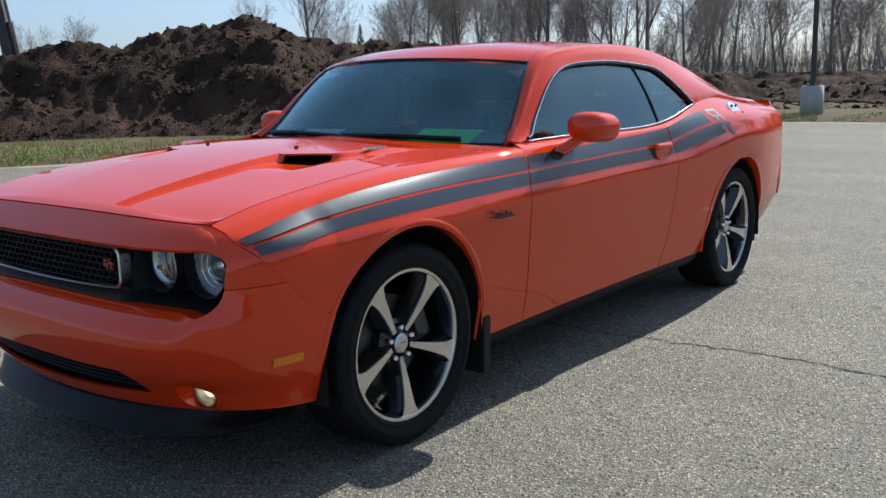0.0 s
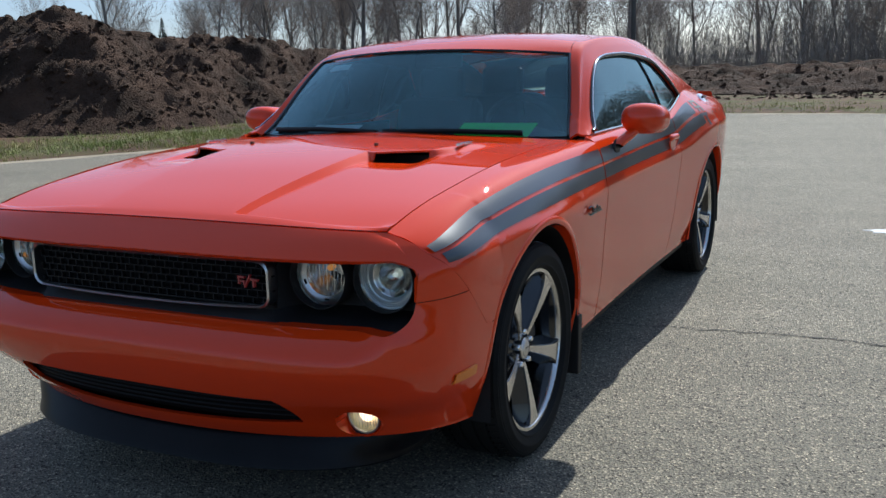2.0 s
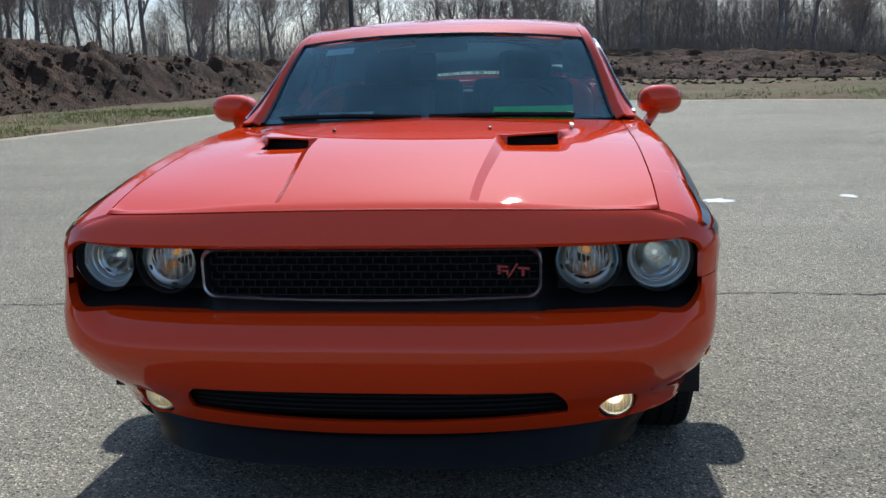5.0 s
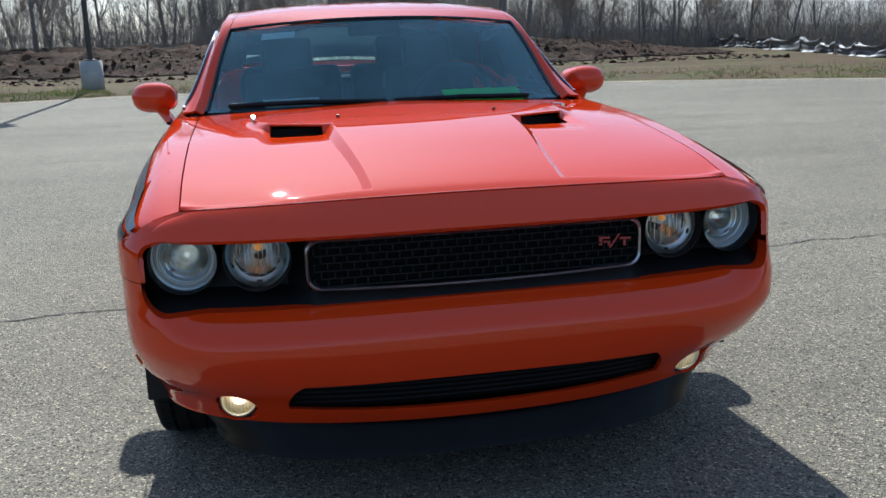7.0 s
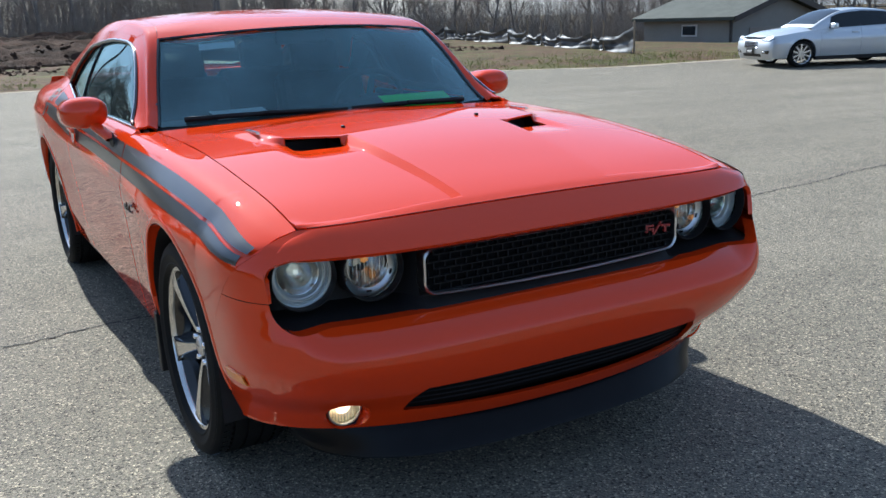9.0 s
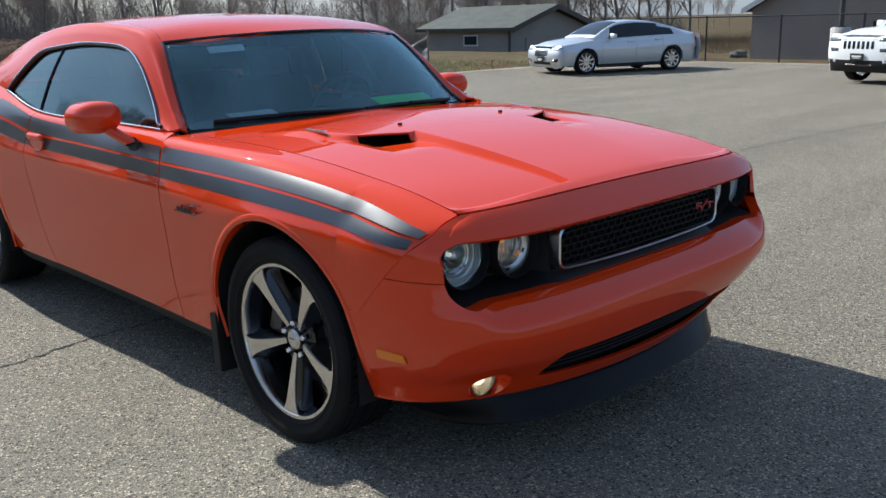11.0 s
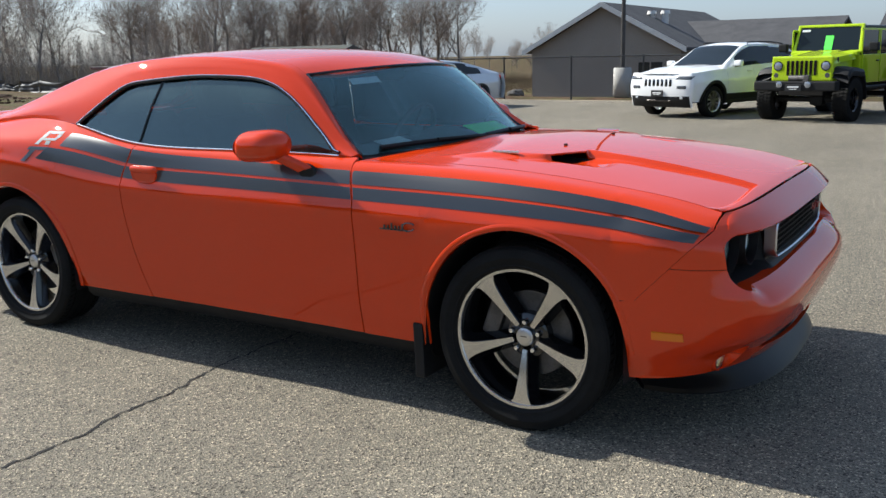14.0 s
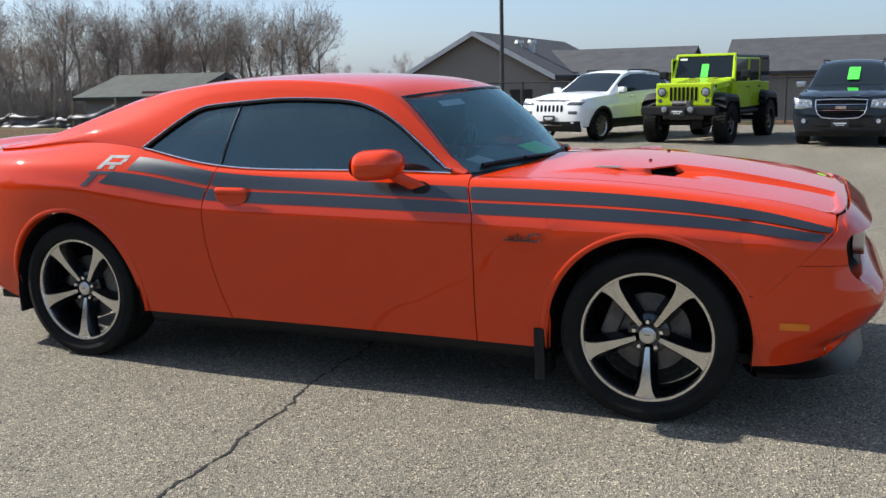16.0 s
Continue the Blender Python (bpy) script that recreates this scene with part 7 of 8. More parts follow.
# ---- parked vehicles in the background ----
def plain_wheel(parent, x, y, side, r, width, rim_r, rim_m, spokes, chunky=False):
    w = part("wheel", bpy.data.meshes.new("wheel_hub"), None, parent)
    b = rod(0.06, 0.06, (0, -0.03, 0), (0, width * 0.32, 0), 16)
    b.to_mesh(w.data)
    b.free()
    w.data.materials.append(GLOSS_BLACK)
    w.matrix_basis = pose(x, y * side, r, 0, 0, 0 if side > 0 else 180)
    h = width / 2
    prof = [(rim_r, -h * 0.85), (r * 0.82, -h), (r * 0.94, -h * 0.95), (r, -h * 0.72), (r, h * 0.72), (r * 0.94, h * 0.95), (r * 0.82, h), (rim_r, h * 0.85)]
    closed_loft("tyre", revolve(prof, 48), RUBBER, w, "black tyre", 40)
    if chunky:
        bm = bmesh.new()
        for k in range(40):
            a = 2 * math.pi * k / 40
            for o, tw in ((-0.74, 20), (-0.25, -20), (0.25, 20), (0.74, -20)):
                mm = Matrix.Rotation(-a - (0.08 if o > 0 else 0), 4, "Y") @ Matrix.Translation((r + 0.001, o * h, 0)) @ Matrix.Rotation(radians(tw), 4, "X") @ Matrix.Diagonal((0.03, h * 0.42, 0.04, 1))
                bmesh.ops.create_cube(bm, size=1.0, matrix=mm)
        tagged(part("tread", bm, RUBBER, w, "coarse off-road tread blocks"), kind="stuff")
    closed_loft("rim", revolve([(rim_r, -h * 0.8), (rim_r * 0.9, 0.0), (rim_r * 0.94, h * 0.7), (rim_r, h * 0.86), (rim_r * 1.03, h * 0.88), (rim_r * 1.03, h * 0.8)], 40), rim_m, w, "", 40)
    bm = bmesh.new()
    for k in range(spokes):
        a = 2 * math.pi * k / spokes + 0.3
        mm = Matrix.Rotation(-a, 4, "Y") @ Matrix.Translation((rim_r * 0.5, h * 0.62, 0)) @ Matrix.Diagonal((rim_r * 0.95, 0.03, rim_r * (1.35 / spokes), 1))
        bmesh.ops.create_cube(bm, size=1.0, matrix=mm)
    part("spokes", bm, rim_m, w)
    closed_loft("brake_disc", revolve([(0.05, 0.0), (rim_r * 0.7, 0.0), (rim_r * 0.7, -0.02)], 32), IRON, w, "", 40)
    return w


def build_vehicle(name, label, spec, place):
    """A modern car from its lines: x ahead of the front axle, panels side by side with gaps, glass, lamps, wheels."""
    S = spec
    paint, wb, nose_x, tail_x, hw = S["paint"], S["wheelbase"], S["front"], S["rear"], S["half"]
    r = S["tyre"]
    body = thing(name, label, "car", "parked vehicles", place=place)
    belt, roof, rail = nat(S["belt"]), pch(S["roof"]), nat(S["rail"])
    hood_c = nat(S["hood"])
    arch = r + S.get("arch", 0.07)
    bottom = S["bottom"]
    n_f, n_r = 2.7, 3.4

    def taper(x):
        f0, r0 = 0.15, -wb - 0.25
        if x > f0:
            return max(0.0, 1 - ((x - f0) / (nose_x - f0)) ** n_f) ** (1 / n_f)
        if x < r0:
            return max(0.0, 1 - ((r0 - x) / (r0 - tail_x)) ** n_r) ** (1 / n_r)
        return 1.0

    def half(x, z):
        b = belt(x)
        t = (z - bottom) / (b - bottom)
        k = 0.935 + 0.065 * math.sin(min(1.0, max(0.0, t) / 0.62) * math.pi / 2) - 0.075 * smoothstep(0.62, 1.05, t)
        k += 0.012 * math.exp(-((t - 0.66) / 0.05) ** 2)
        return hw * k * taper(x)

    def low(x):
        for axle in (0.0, -wb):
            d = abs(x - axle)
            if d < arch:
                return r + math.sqrt(arch * arch - d * d)
        return bottom

    cuts = [nose_x * 0.80] + S["cuts"] + [tail_x + 0.16]
    names = ["fender", "door", "door", "quarter_panel"]
    for side in (1, -1):
        for nm, b_, a_ in zip(names, cuts, cuts[1:]):
            rows = []
            for x in columns(a_ + 0.004, b_ - 0.004, 0.09, tuple(v for v in (-arch, arch, -wb - arch, -wb + arch) if a_ < v < b_)):
                z0 = low(x)
                rows.append([Vector((x, half(x, z0 + (belt(x) - z0) * k / 14) * side, z0 + (belt(x) - z0) * k / 14)) for k in range(15)])
            p = loft(nm, rows, paint, body, "", (0, side, 0.1), 0.012)
            if nm == "door":
                hx, hz = a_ + 0.17, belt(a_) - 0.10
                part("handle", box(0.19, 0.035, 0.035, (hx, (half(hx, hz) + 0.016) * side, hz), 0.012), S.get("handle", paint), p)
        # lower cladding and arch trims
        if S.get("clad"):
            rows = []
            for x in columns(-wb + arch, -arch, 0.3):
                rows.append([Vector((x, (half(x, bottom + dz) + o) * side, bottom + dz)) for dz, o in ((0.16, 0.0), (0.15, 0.014), (0.02, 0.014), (-0.04, -0.02), (-0.05, -0.2))])
            loft("side_cladding", rows, BLACK_PLASTIC, body, "black lower cladding", (0, side, 0), 0)
        for axle in (0.0, -wb):
            rows = []
            for i in range(25):
                a = math.pi * i / 24
                q = S.get("trim", 0.01)
                pr = []
                for rr, o in ((arch + q, 0.004), (arch + q * 0.9, 0.016), (arch + 0.004, 0.018), (arch - 0.008, 0.012), (arch - 0.01, -0.12), (arch - 0.01, -0.28)):
                    x, z = axle + rr * math.cos(a), r + rr * math.sin(a)
                    pr.append(Vector((x, (half(axle + arch * math.cos(a), min(z, belt(x))) + o) * side, max(z, bottom - 0.02))))
                rows.append(pr)
            loft("wheel_arch", rows, BLACK_PLASTIC if q > 0.02 else (paint if q < 0.02 else BLACK_PLASTIC), body, "", (0, side, 0), 0)
            plain_wheel(body, axle, hw - S["tyre_w"] / 2 - 0.02, side, r, S["tyre_w"], S["rim"], S["rim_m"], S["spokes"])
        part("sill", box(wb - 2 * arch, 0.10, 0.10, (-wb / 2, (hw * 0.90) * side, bottom - 0.02), 0.02), BLACK_PLASTIC, body)
        # mirror
        mx, mz = S["mirror"]
        part("mirror", box(0.13, 0.21, 0.14, (mx, (half(mx, belt(mx)) + 0.11) * side, mz), 0.05, segments=3), S.get("mirror_m", paint), body, "door mirror")

    # nose and tail
    def end_face(nm, prof, x_ref, x_start, n, out):
        rows = []
        for t in np.linspace(-1, 1, 41):
            ph = t * math.pi / 2 * 0.93
            row = []
            for z, xn in prof:
                y = half(x_start, min(z, belt(x_start) - 0.02)) / max(0.05, taper(x_start)) * math.sin(abs(ph)) ** (2 / n) / math.sin(math.pi / 2 * 0.93) ** (2 / n)
                y = min(y, half(x_start, min(z, belt(x_start) - 0.02)) if abs(t) > 0.999 else y)
                x = x_start + (xn - x_start) * math.cos(ph) ** (2 / n)
                row.append(Vector((x, math.copysign(y, t), z)))
            rows.append(row)
        return loft(nm, rows, paint, body, "", out, 0)
    xs = cuts[0]
    nose = end_face("front_fascia", S["nose"], 0, xs - 0.012, 3.0, lambda c: Vector((1, c.y * 0.5, 0)))
    end_face("rear_fascia", S["tail"], 0, cuts[-1] + 0.012, 3.6, lambda c: Vector((-1, c.y * 0.5, 0)))

    def face_x(y, z):
        prof = S["nose"]
        xn = along(prof, z)
        w = half(xs, min(z, belt(xs) - 0.02)) / max(0.05, taper(xs))
        q = min(0.999, abs(y) / w * math.sin(math.pi / 2 * 0.93) ** (2 / 3.0))
        ph = math.asin(q ** 1.5)
        return xs + (xn - xs) * math.cos(ph) ** (2 / 3.0)

    # hood
    cx = S["cowl"]
    rows = []
    for x in columns(cx - 0.06, nose_x - 0.02, 0.06):
        e = half(min(x, xs), belt(min(x, xs))) if x < xs else half(xs, belt(xs)) * max(0.05, 1 - ((x - xs) / (nose_x - xs)) ** 2.2) ** 0.45
        zb = belt(x) if x < xs else belt(xs) + (hood_c(nose_x) - belt(xs)) * ((x - xs) / (nose_x - xs))
        rows.append([Vector((x, t * (e - 0.004), zb + (hood_c(x) - zb) * (1 - abs(t) ** 2.4) + S.get("crease", 0.012) * math.exp(-((abs(t) - 0.62) / 0.10) ** 2))) for t in np.linspace(-1, 1, 33)])
    loft("hood", rows, paint, body, "", (0, 0, 1), 0.01)

    # cabin shell and glass
    def shell(x, s):
        zb, zt = belt(x), roof(x)
        yb, yr = half(x, zb) * 0.965, rail(x)
        zr = zb + (zt - zb) * 0.90
        if s < 0.45:
            t = s / 0.45
            return Vector((x, yb + (yr - yb) * t + 0.015 * math.sin(math.pi * t), zb + (zr - zb) * t))
        t = (s - 0.45) / 0.55
        return Vector((x, yr * (1 - t), zr + (zt - zr) * (1 - (1 - t) ** 2.6)))
    xa, xb = S["cabin"]
    ss = [k / 28 for k in range(29)]
    rows = []
    for x in columns(xa, xb, 0.07):
        left = [shell(x, s) for s in ss]
        rows.append(left + [Vector((p.x, -p.y, p.z)) for p in left[-2::-1]])
    loft("cabin", rows, paint, body, "", lambda c: Vector((0, c.y, 1)), 0)

    def patch(nm, x0, x1, s0, s1, lean, both, material, lab, n=12):
        for side in ((1, -1) if not both else (0,)):
            rows = []
            for x in np.linspace(x0, x1, n):
                row = []
                if both:
                    lin = [1 - (1 - s0) * abs(k) for k in np.linspace(-1, 1, 21)]
                    for q, k in zip(lin, np.linspace(-1, 1, 21)):
                        p = shell(x, q)
                        row.append(Vector((p.x, math.copysign(p.y, k), p.z + 0.006)))
                else:
                    for s in np.linspace(s0, s1, 7):
                        xx = x + lean * (s - s0) 
                        p = shell(xx, s)
                        row.append(Vector((p.x, (p.y + 0.006) * side, p.z)))
                rows.append(row)
            loft(nm, rows, material, body, lab, (0, side, 0.3) if not both else (0, 0, 1), 0.004)
    x0, x1 = S["screen"]
    patch("windshield", x0, x1, 0.50, 1.0, 0, True, S["glass"], "dark windshield")
    for a_, b_, s1, lean in S["windows"]:
        patch("side_window", a_, b_, 0.03, s1, lean, False, S["glass"], "dark side window")
    if "rear_screen" in S:
        patch("rear_window", S["rear_screen"][0], S["rear_screen"][1], 0.52, 1.0, 0, True, S["glass"], "dark rear window")
    part("underbody", box(wb + 0.9, hw * 1.5, 0.10, (-wb / 2, 0, bottom + 0.02), 0.02), BLACK_PLASTIC, body)
    part("cabin_block", box(wb + 0.3, hw * 1.55, 0.35, (-wb / 2, 0, bottom + 0.25), 0.02), BLACK_PLASTIC, body)
    return body, nose, face_x, half, shell


def face_panel(nm, face_x, y0, y1, z0, z1, material, parent, label="", proud=0.006, n=14, bow=0.0, skew_y=0.0, inset=0.0):
    """A part laid on the front face between two half widths and two heights."""
    rows = []
    for t in np.linspace(0, 1, n):
        row = []
        for k in range(5):
            v = k / 4
            z = z0 + (z1 - z0) * v
            y = y0 + (y1 - y0) * t + skew_y * v * (1 if y1 > 0 else -1)
            edge = 0.0 if 0 < t < 1 and 0 < v < 1 else -0.012
            row.append(Vector((face_x(y, z) + proud + edge, y, z + bow * (1 - (2 * t - 1) ** 2))))
        rows.append(row)
    return loft(nm, rows, material, parent, label, (1, 0, 0), 0.01)


GLASS_FAR = shader("far_glass", (0.010, 0.015, 0.018), 0.05, Specular_IOR_Level=0.4)
SILVER = car_paint("silver_paint", (0.52, 0.55, 0.58), 0.12, 0.75)
WHITE = car_paint("white_paint", (0.78, 0.79, 0.79))
LIME = car_paint("lime_paint", (0.42, 0.57, 0.016))
CHARCOAL = car_paint("charcoal_blue_paint", (0.009, 0.014, 0.020))
CLEAR_LAMP = shader("pale_lamp", (0.62, 0.66, 0.70), 0.12, 0.35, Coat_Weight=1.0)
LAMP_BACK = shader("lamp_back", (0.34, 0.36, 0.39), 0.18, 0.6, Coat_Weight=1.0)
SMOKED_LAMP = shader("smoked_lamp", (0.06, 0.065, 0.07), 0.1, Coat_Weight=1.0)
TOP_GREY = grained("hardtop_grey", (0.02, 0.023, 0.028), (0.035, 0.04, 0.046), 4.0, 0.45)
PLATE = grained("dealer_plate", (0.015, 0.015, 0.016), (0.03, 0.03, 0.03), 20.0, 0.4)


def plate(face_x, z, parent):
    p = part("dealer_plate", box(0.02, 0.34, 0.14, (face_x(0, z) + 0.025, 0, z), 0.006), PLATE, parent, "black dealer plate")
    part("plate_print", joined(box(0.004, 0.24, 0.030, (face_x(0, z) + 0.037, 0, z + 0.012)), box(0.004, 0.17, 0.014, (face_x(0, z) + 0.037, 0, z - 0.025))), PAPER, p, "white lettering as plain bars")


# silver sedan
SEDAN = dict(paint=SILVER, wheelbase=2.85, front=0.93, rear=-3.93, half=0.925, tyre=0.335, tyre_w=0.23, rim=0.245, rim_m=SATIN, spokes=10, bottom=0.24, arch=0.045,
             belt=[(-3.95, 0.99), (-3.0, 0.985), (-2.0, 0.955), (-1.0, 0.925), (-0.4, 0.91), (0.3, 0.84), (0.95, 0.74)],
             hood=[(-0.6, 1.02), (-0.2, 0.985), (0.3, 0.92), (0.7, 0.845), (0.95, 0.765)],
             roof=[(-3.75, 1.03), (-3.3, 1.15), (-2.8, 1.29), (-2.2, 1.405), (-1.6, 1.435), (-1.15, 1.395), (-0.74, 1.235), (-0.36, 1.02), (-0.28, 0.975)],
             rail=[(-3.75, 0.60), (-2.8, 0.58), (-1.8, 0.60), (-1.15, 0.62), (-0.28, 0.76)],
             cuts=[-0.50, -1.60, -2.52], cowl=-0.38, cabin=(-3.75, -0.28), screen=(-1.17, -0.41), rear_screen=(-3.5, -2.72),
             windows=[(-1.60, -0.74, 0.40, -0.30), (-2.43, -1.615, 0.41, -0.08), (-2.95, -2.445, 0.32, 0.1)], mirror=(-0.80, 1.0), glass=GLASS_FAR,
             nose=[(0.785, 0.79), (0.75, 0.85), (0.66, 0.905), (0.52, 0.93), (0.40, 0.92), (0.30, 0.88), (0.20, 0.80)], tail=[(1.0, -3.86), (0.92, -3.92), (0.6, -3.95), (0.35, -3.92), (0.24, -3.85)])
sedan, nose, fx, half_s, _ = build_vehicle("sedan", "silver four-door sedan parked at the lot edge", SEDAN, pose(-13.85, 18.15, -0.165, 0, 0, -110))
g = face_panel("grille", fx, -0.37, 0.37, 0.47, 0.715, GLOSS_BLACK, nose, "bright horizontal-bar grille", 0.006, 16)
for k in range(5):
    z, w = 0.50 + 0.043 * k, 0.30 + 0.014 * k
    face_panel("grille_bar", fx, -w, w, z - 0.008, z + 0.008, CHROME, g, "", 0.018, 12)
for s in (1, -1):
    face_panel("headlamp", fx, 0.42 * s, 0.85 * s, 0.66, 0.745, LAMP_BACK, sedan, "slim clear headlamp swept back", 0.006, 14, skew_y=0.05)
    fog = face_panel("fog_pocket", fx, 0.52 * s, 0.80 * s, 0.35, 0.45, GLOSS_BLACK, sedan, "black fog lamp pocket", 0.006, 8, skew_y=0.03)
    face_panel("fog_lamp", fx, 0.58 * s, 0.68 * s, 0.375, 0.425, CLEAR_LAMP, fog, "", 0.014, 5)
    part("tail_lamp", box(0.10, 0.40, 0.12, (-3.88, 0.62 * s, 0.86), 0.03), shader("red_lens", (0.35, 0.012, 0.01), 0.12, Coat_Weight=0.8), sedan, "red tail lamp")
face_panel("lower_grille", fx, -0.48, 0.48, 0.27, 0.37, BLACK_PLASTIC, nose, "", 0.006, 16)
plate(fx, 0.42, sedan)

# white sport utility
SUV = dict(paint=WHITE, wheelbase=2.70, front=0.90, rear=-3.70, half=0.93, tyre=0.355, tyre_w=0.24, rim=0.235, rim_m=SATIN, spokes=10, bottom=0.36, arch=0.06, clad=True, trim=0.07,
           belt=[(-3.7, 1.19), (-2.7, 1.15), (-1.6, 1.12), (-0.8, 1.09), (-0.2, 1.07), (0.4, 1.03), (0.9, 0.96)],
           hood=[(-0.6, 1.18), (-0.1, 1.165), (0.4, 1.125), (0.7, 1.07), (0.9, 1.0)],
           roof=[(-3.66, 1.25), (-3.45, 1.50), (-3.0, 1.63), (-2.3, 1.68), (-1.7, 1.68), (-1.35, 1.62), (-0.9, 1.38), (-0.5, 1.15), (-0.4, 1.10)],
           rail=[(-3.66, 0.64), (-2.8, 0.63), (-1.6, 0.64), (-1.3, 0.66), (-0.4, 0.78)],
           cuts=[-0.48, -1.52, -2.42], cowl=-0.5, cabin=(-3.66, -0.40), screen=(-1.32, -0.52),
           windows=[(-1.52, -0.84, 0.40, -0.24), (-2.38, -1.535, 0.41, -0.04), (-3.28, -2.395, 0.39, 0.12)], mirror=(-0.78, 1.20), glass=GLASS_FAR,
           nose=[(1.02, 0.79), (0.975, 0.85), (0.87, 0.89), (0.70, 0.90), (0.55, 0.90), (0.40, 0.87), (0.25, 0.80)], tail=[(1.25, -3.60), (1.1, -3.68), (0.7, -3.72), (0.5, -3.72), (0.3, -3.65)])
suv, nose, fx, half_v, shell_v = build_vehicle("sport_utility", "white sport utility vehicle with black lower cladding", SUV, pose(-5.05, 17.75, -0.13, 0, 0, -111))
for k in range(7):
    face_panel("grille_slot", fx, -0.40 + 0.118 * k, -0.40 + 0.118 * k + 0.078, 0.70, 0.905, GLOSS_BLACK, nose, "", 0.008, 9)
for s in (1, -1):
    face_panel("headlamp", fx, 0.47 * s, 0.86 * s, 0.87, 0.945, SMOKED_LAMP, suv, "slim smoked headlamp", 0.010, skew_y=0.05)
    face_panel("lamp_pod", fx, 0.52 * s, 0.77 * s, 0.655, 0.74, SMOKED_LAMP, suv, "", 0.006)
    face_panel("fog_lamp", fx, 0.60 * s, 0.68 * s, 0.43, 0.49, CLEAR_LAMP, suv, "", 0.018, 5)
    rl = [Vector((x, s * (shell_v(x, 0.47).y), shell_v(x, 0.47).z + 0.05)) for x in np.linspace(-3.1, -1.6, 12)]
    tube("roof_rail", [rl[0] - Vector((0, 0, 0.05))] + rl + [rl[-1] - Vector((0, 0, 0.05))], 0.018, BLACK_PLASTIC, suv, "dark roof rail", 8)
face_panel("lower_bumper", fx, -0.83, 0.83, 0.245, 0.50, BLACK_PLASTIC, suv, "black lower bumper", 0.010, 28)
face_panel("skid_plate", fx, -0.34, 0.34, 0.37, 0.41, IRON, suv, "", 0.020)
rows = [[Vector((fx(y, z) + o, y, z)) for z, o in ((0.925, 0.0), (0.921, 0.012), (0.912, 0.012), (0.908, 0.004))] for y in np.linspace(-0.43, 0.43, 25)]
loft("grille_trim", rows, SATIN, nose, "thin bright strip over the grille", (1, 0, 0), 0)
plate(fx, 0.56, suv)

# dark crossover
CROSS = dict(paint=CHARCOAL, wheelbase=2.86, front=0.95, rear=-3.82, half=0.94, tyre=0.355, tyre_w=0.24, rim=0.235, rim_m=SATIN, spokes=5, bottom=0.33, arch=0.05,
             belt=[(-3.8, 1.26), (-2.7, 1.21), (-1.6, 1.18), (-0.8, 1.15), (-0.2, 1.12), (0.4, 1.07), (0.95, 0.98)],
             hood=[(-0.6, 1.24), (-0.1, 1.20), (0.4, 1.14), (0.7, 1.09), (0.95, 1.01)],
             roof=[(-3.76, 1.33), (-3.5, 1.59), (-3.0, 1.73), (-2.3, 1.785), (-1.7, 1.78), (-1.35, 1.72), (-0.9, 1.49), (-0.5, 1.22), (-0.4, 1.16)],
             rail=[(-3.76, 0.64), (-2.8, 0.63), (-1.6, 0.64), (-1.3, 0.66), (-0.4, 0.78)],
             cuts=[-0.48, -1.55, -2.50], cowl=-0.5, cabin=(-3.76, -0.40), screen=(-1.32, -0.52),
             windows=[(-1.54, -0.84, 0.40, -0.24), (-2.46, -1.555, 0.41, -0.04), (-3.30, -2.475, 0.39, 0.12)], mirror=(-0.78, 1.25), glass=GLASS_FAR, mirror_m=SATIN,
             nose=[(1.035, 0.85), (0.98, 0.90), (0.84, 0.94), (0.60, 0.95), (0.45, 0.95), (0.32, 0.92), (0.22, 0.86)], tail=[(1.25, -3.72), (1.1, -3.8), (0.7, -3.84), (0.5, -3.84), (0.3, -3.78)])
cross, nose, fx, half_c, shell_c = build_vehicle("crossover", "dark charcoal crossover with chrome-edged grille", CROSS, pose(1.13, 16.65, -0.13, 0, 0, -96))
g = face_panel("grille", fx, -0.47, 0.47, 0.60, 0.965, GRILLE_BLACK, nose, "black split grille with chrome edge", 0.008, 20)
# chrome outline, narrower towards the chin
edge_pts = [(-0.48, 0.955), (-0.24, 0.97), (0.0, 0.972), (0.24, 0.97), (0.48, 0.955), (0.475, 0.80), (0.44, 0.68), (0.34, 0.60), (0.0, 0.575), (-0.34, 0.60), (-0.44, 0.68), (-0.475, 0.80), (-0.48, 0.955)]
tube("chrome_edge", [Vector((fx(y, z) + 0.016, y, z)) for y, z in edge_pts], 0.014, CHROME, g, "chrome edge", 8)
for z, h, w in ((0.865, 0.012, 0.92), (0.80, 0.085, 0.90), (0.745, 0.012, 0.90)):
    face_panel("grille_bar", fx, -w / 2, w / 2, z - h / 2, z + h / 2, CHROME if h < 0.05 else CHARCOAL, g, "", 0.020 if h < 0.05 else 0.014, 16)
for k in range(4):
    face_panel("grille_slat", fx, -0.40, 0.40, 0.61 + 0.03 * k, 0.618 + 0.03 * k, GRILLE_MESH, g, "", 0.014, 12)
part("emblem", box(0.02, 0.20, 0.06, (fx(0, 0.805) + 0.03, 0, 0.805), 0.012), CHROME, g, "plain emblem bar")
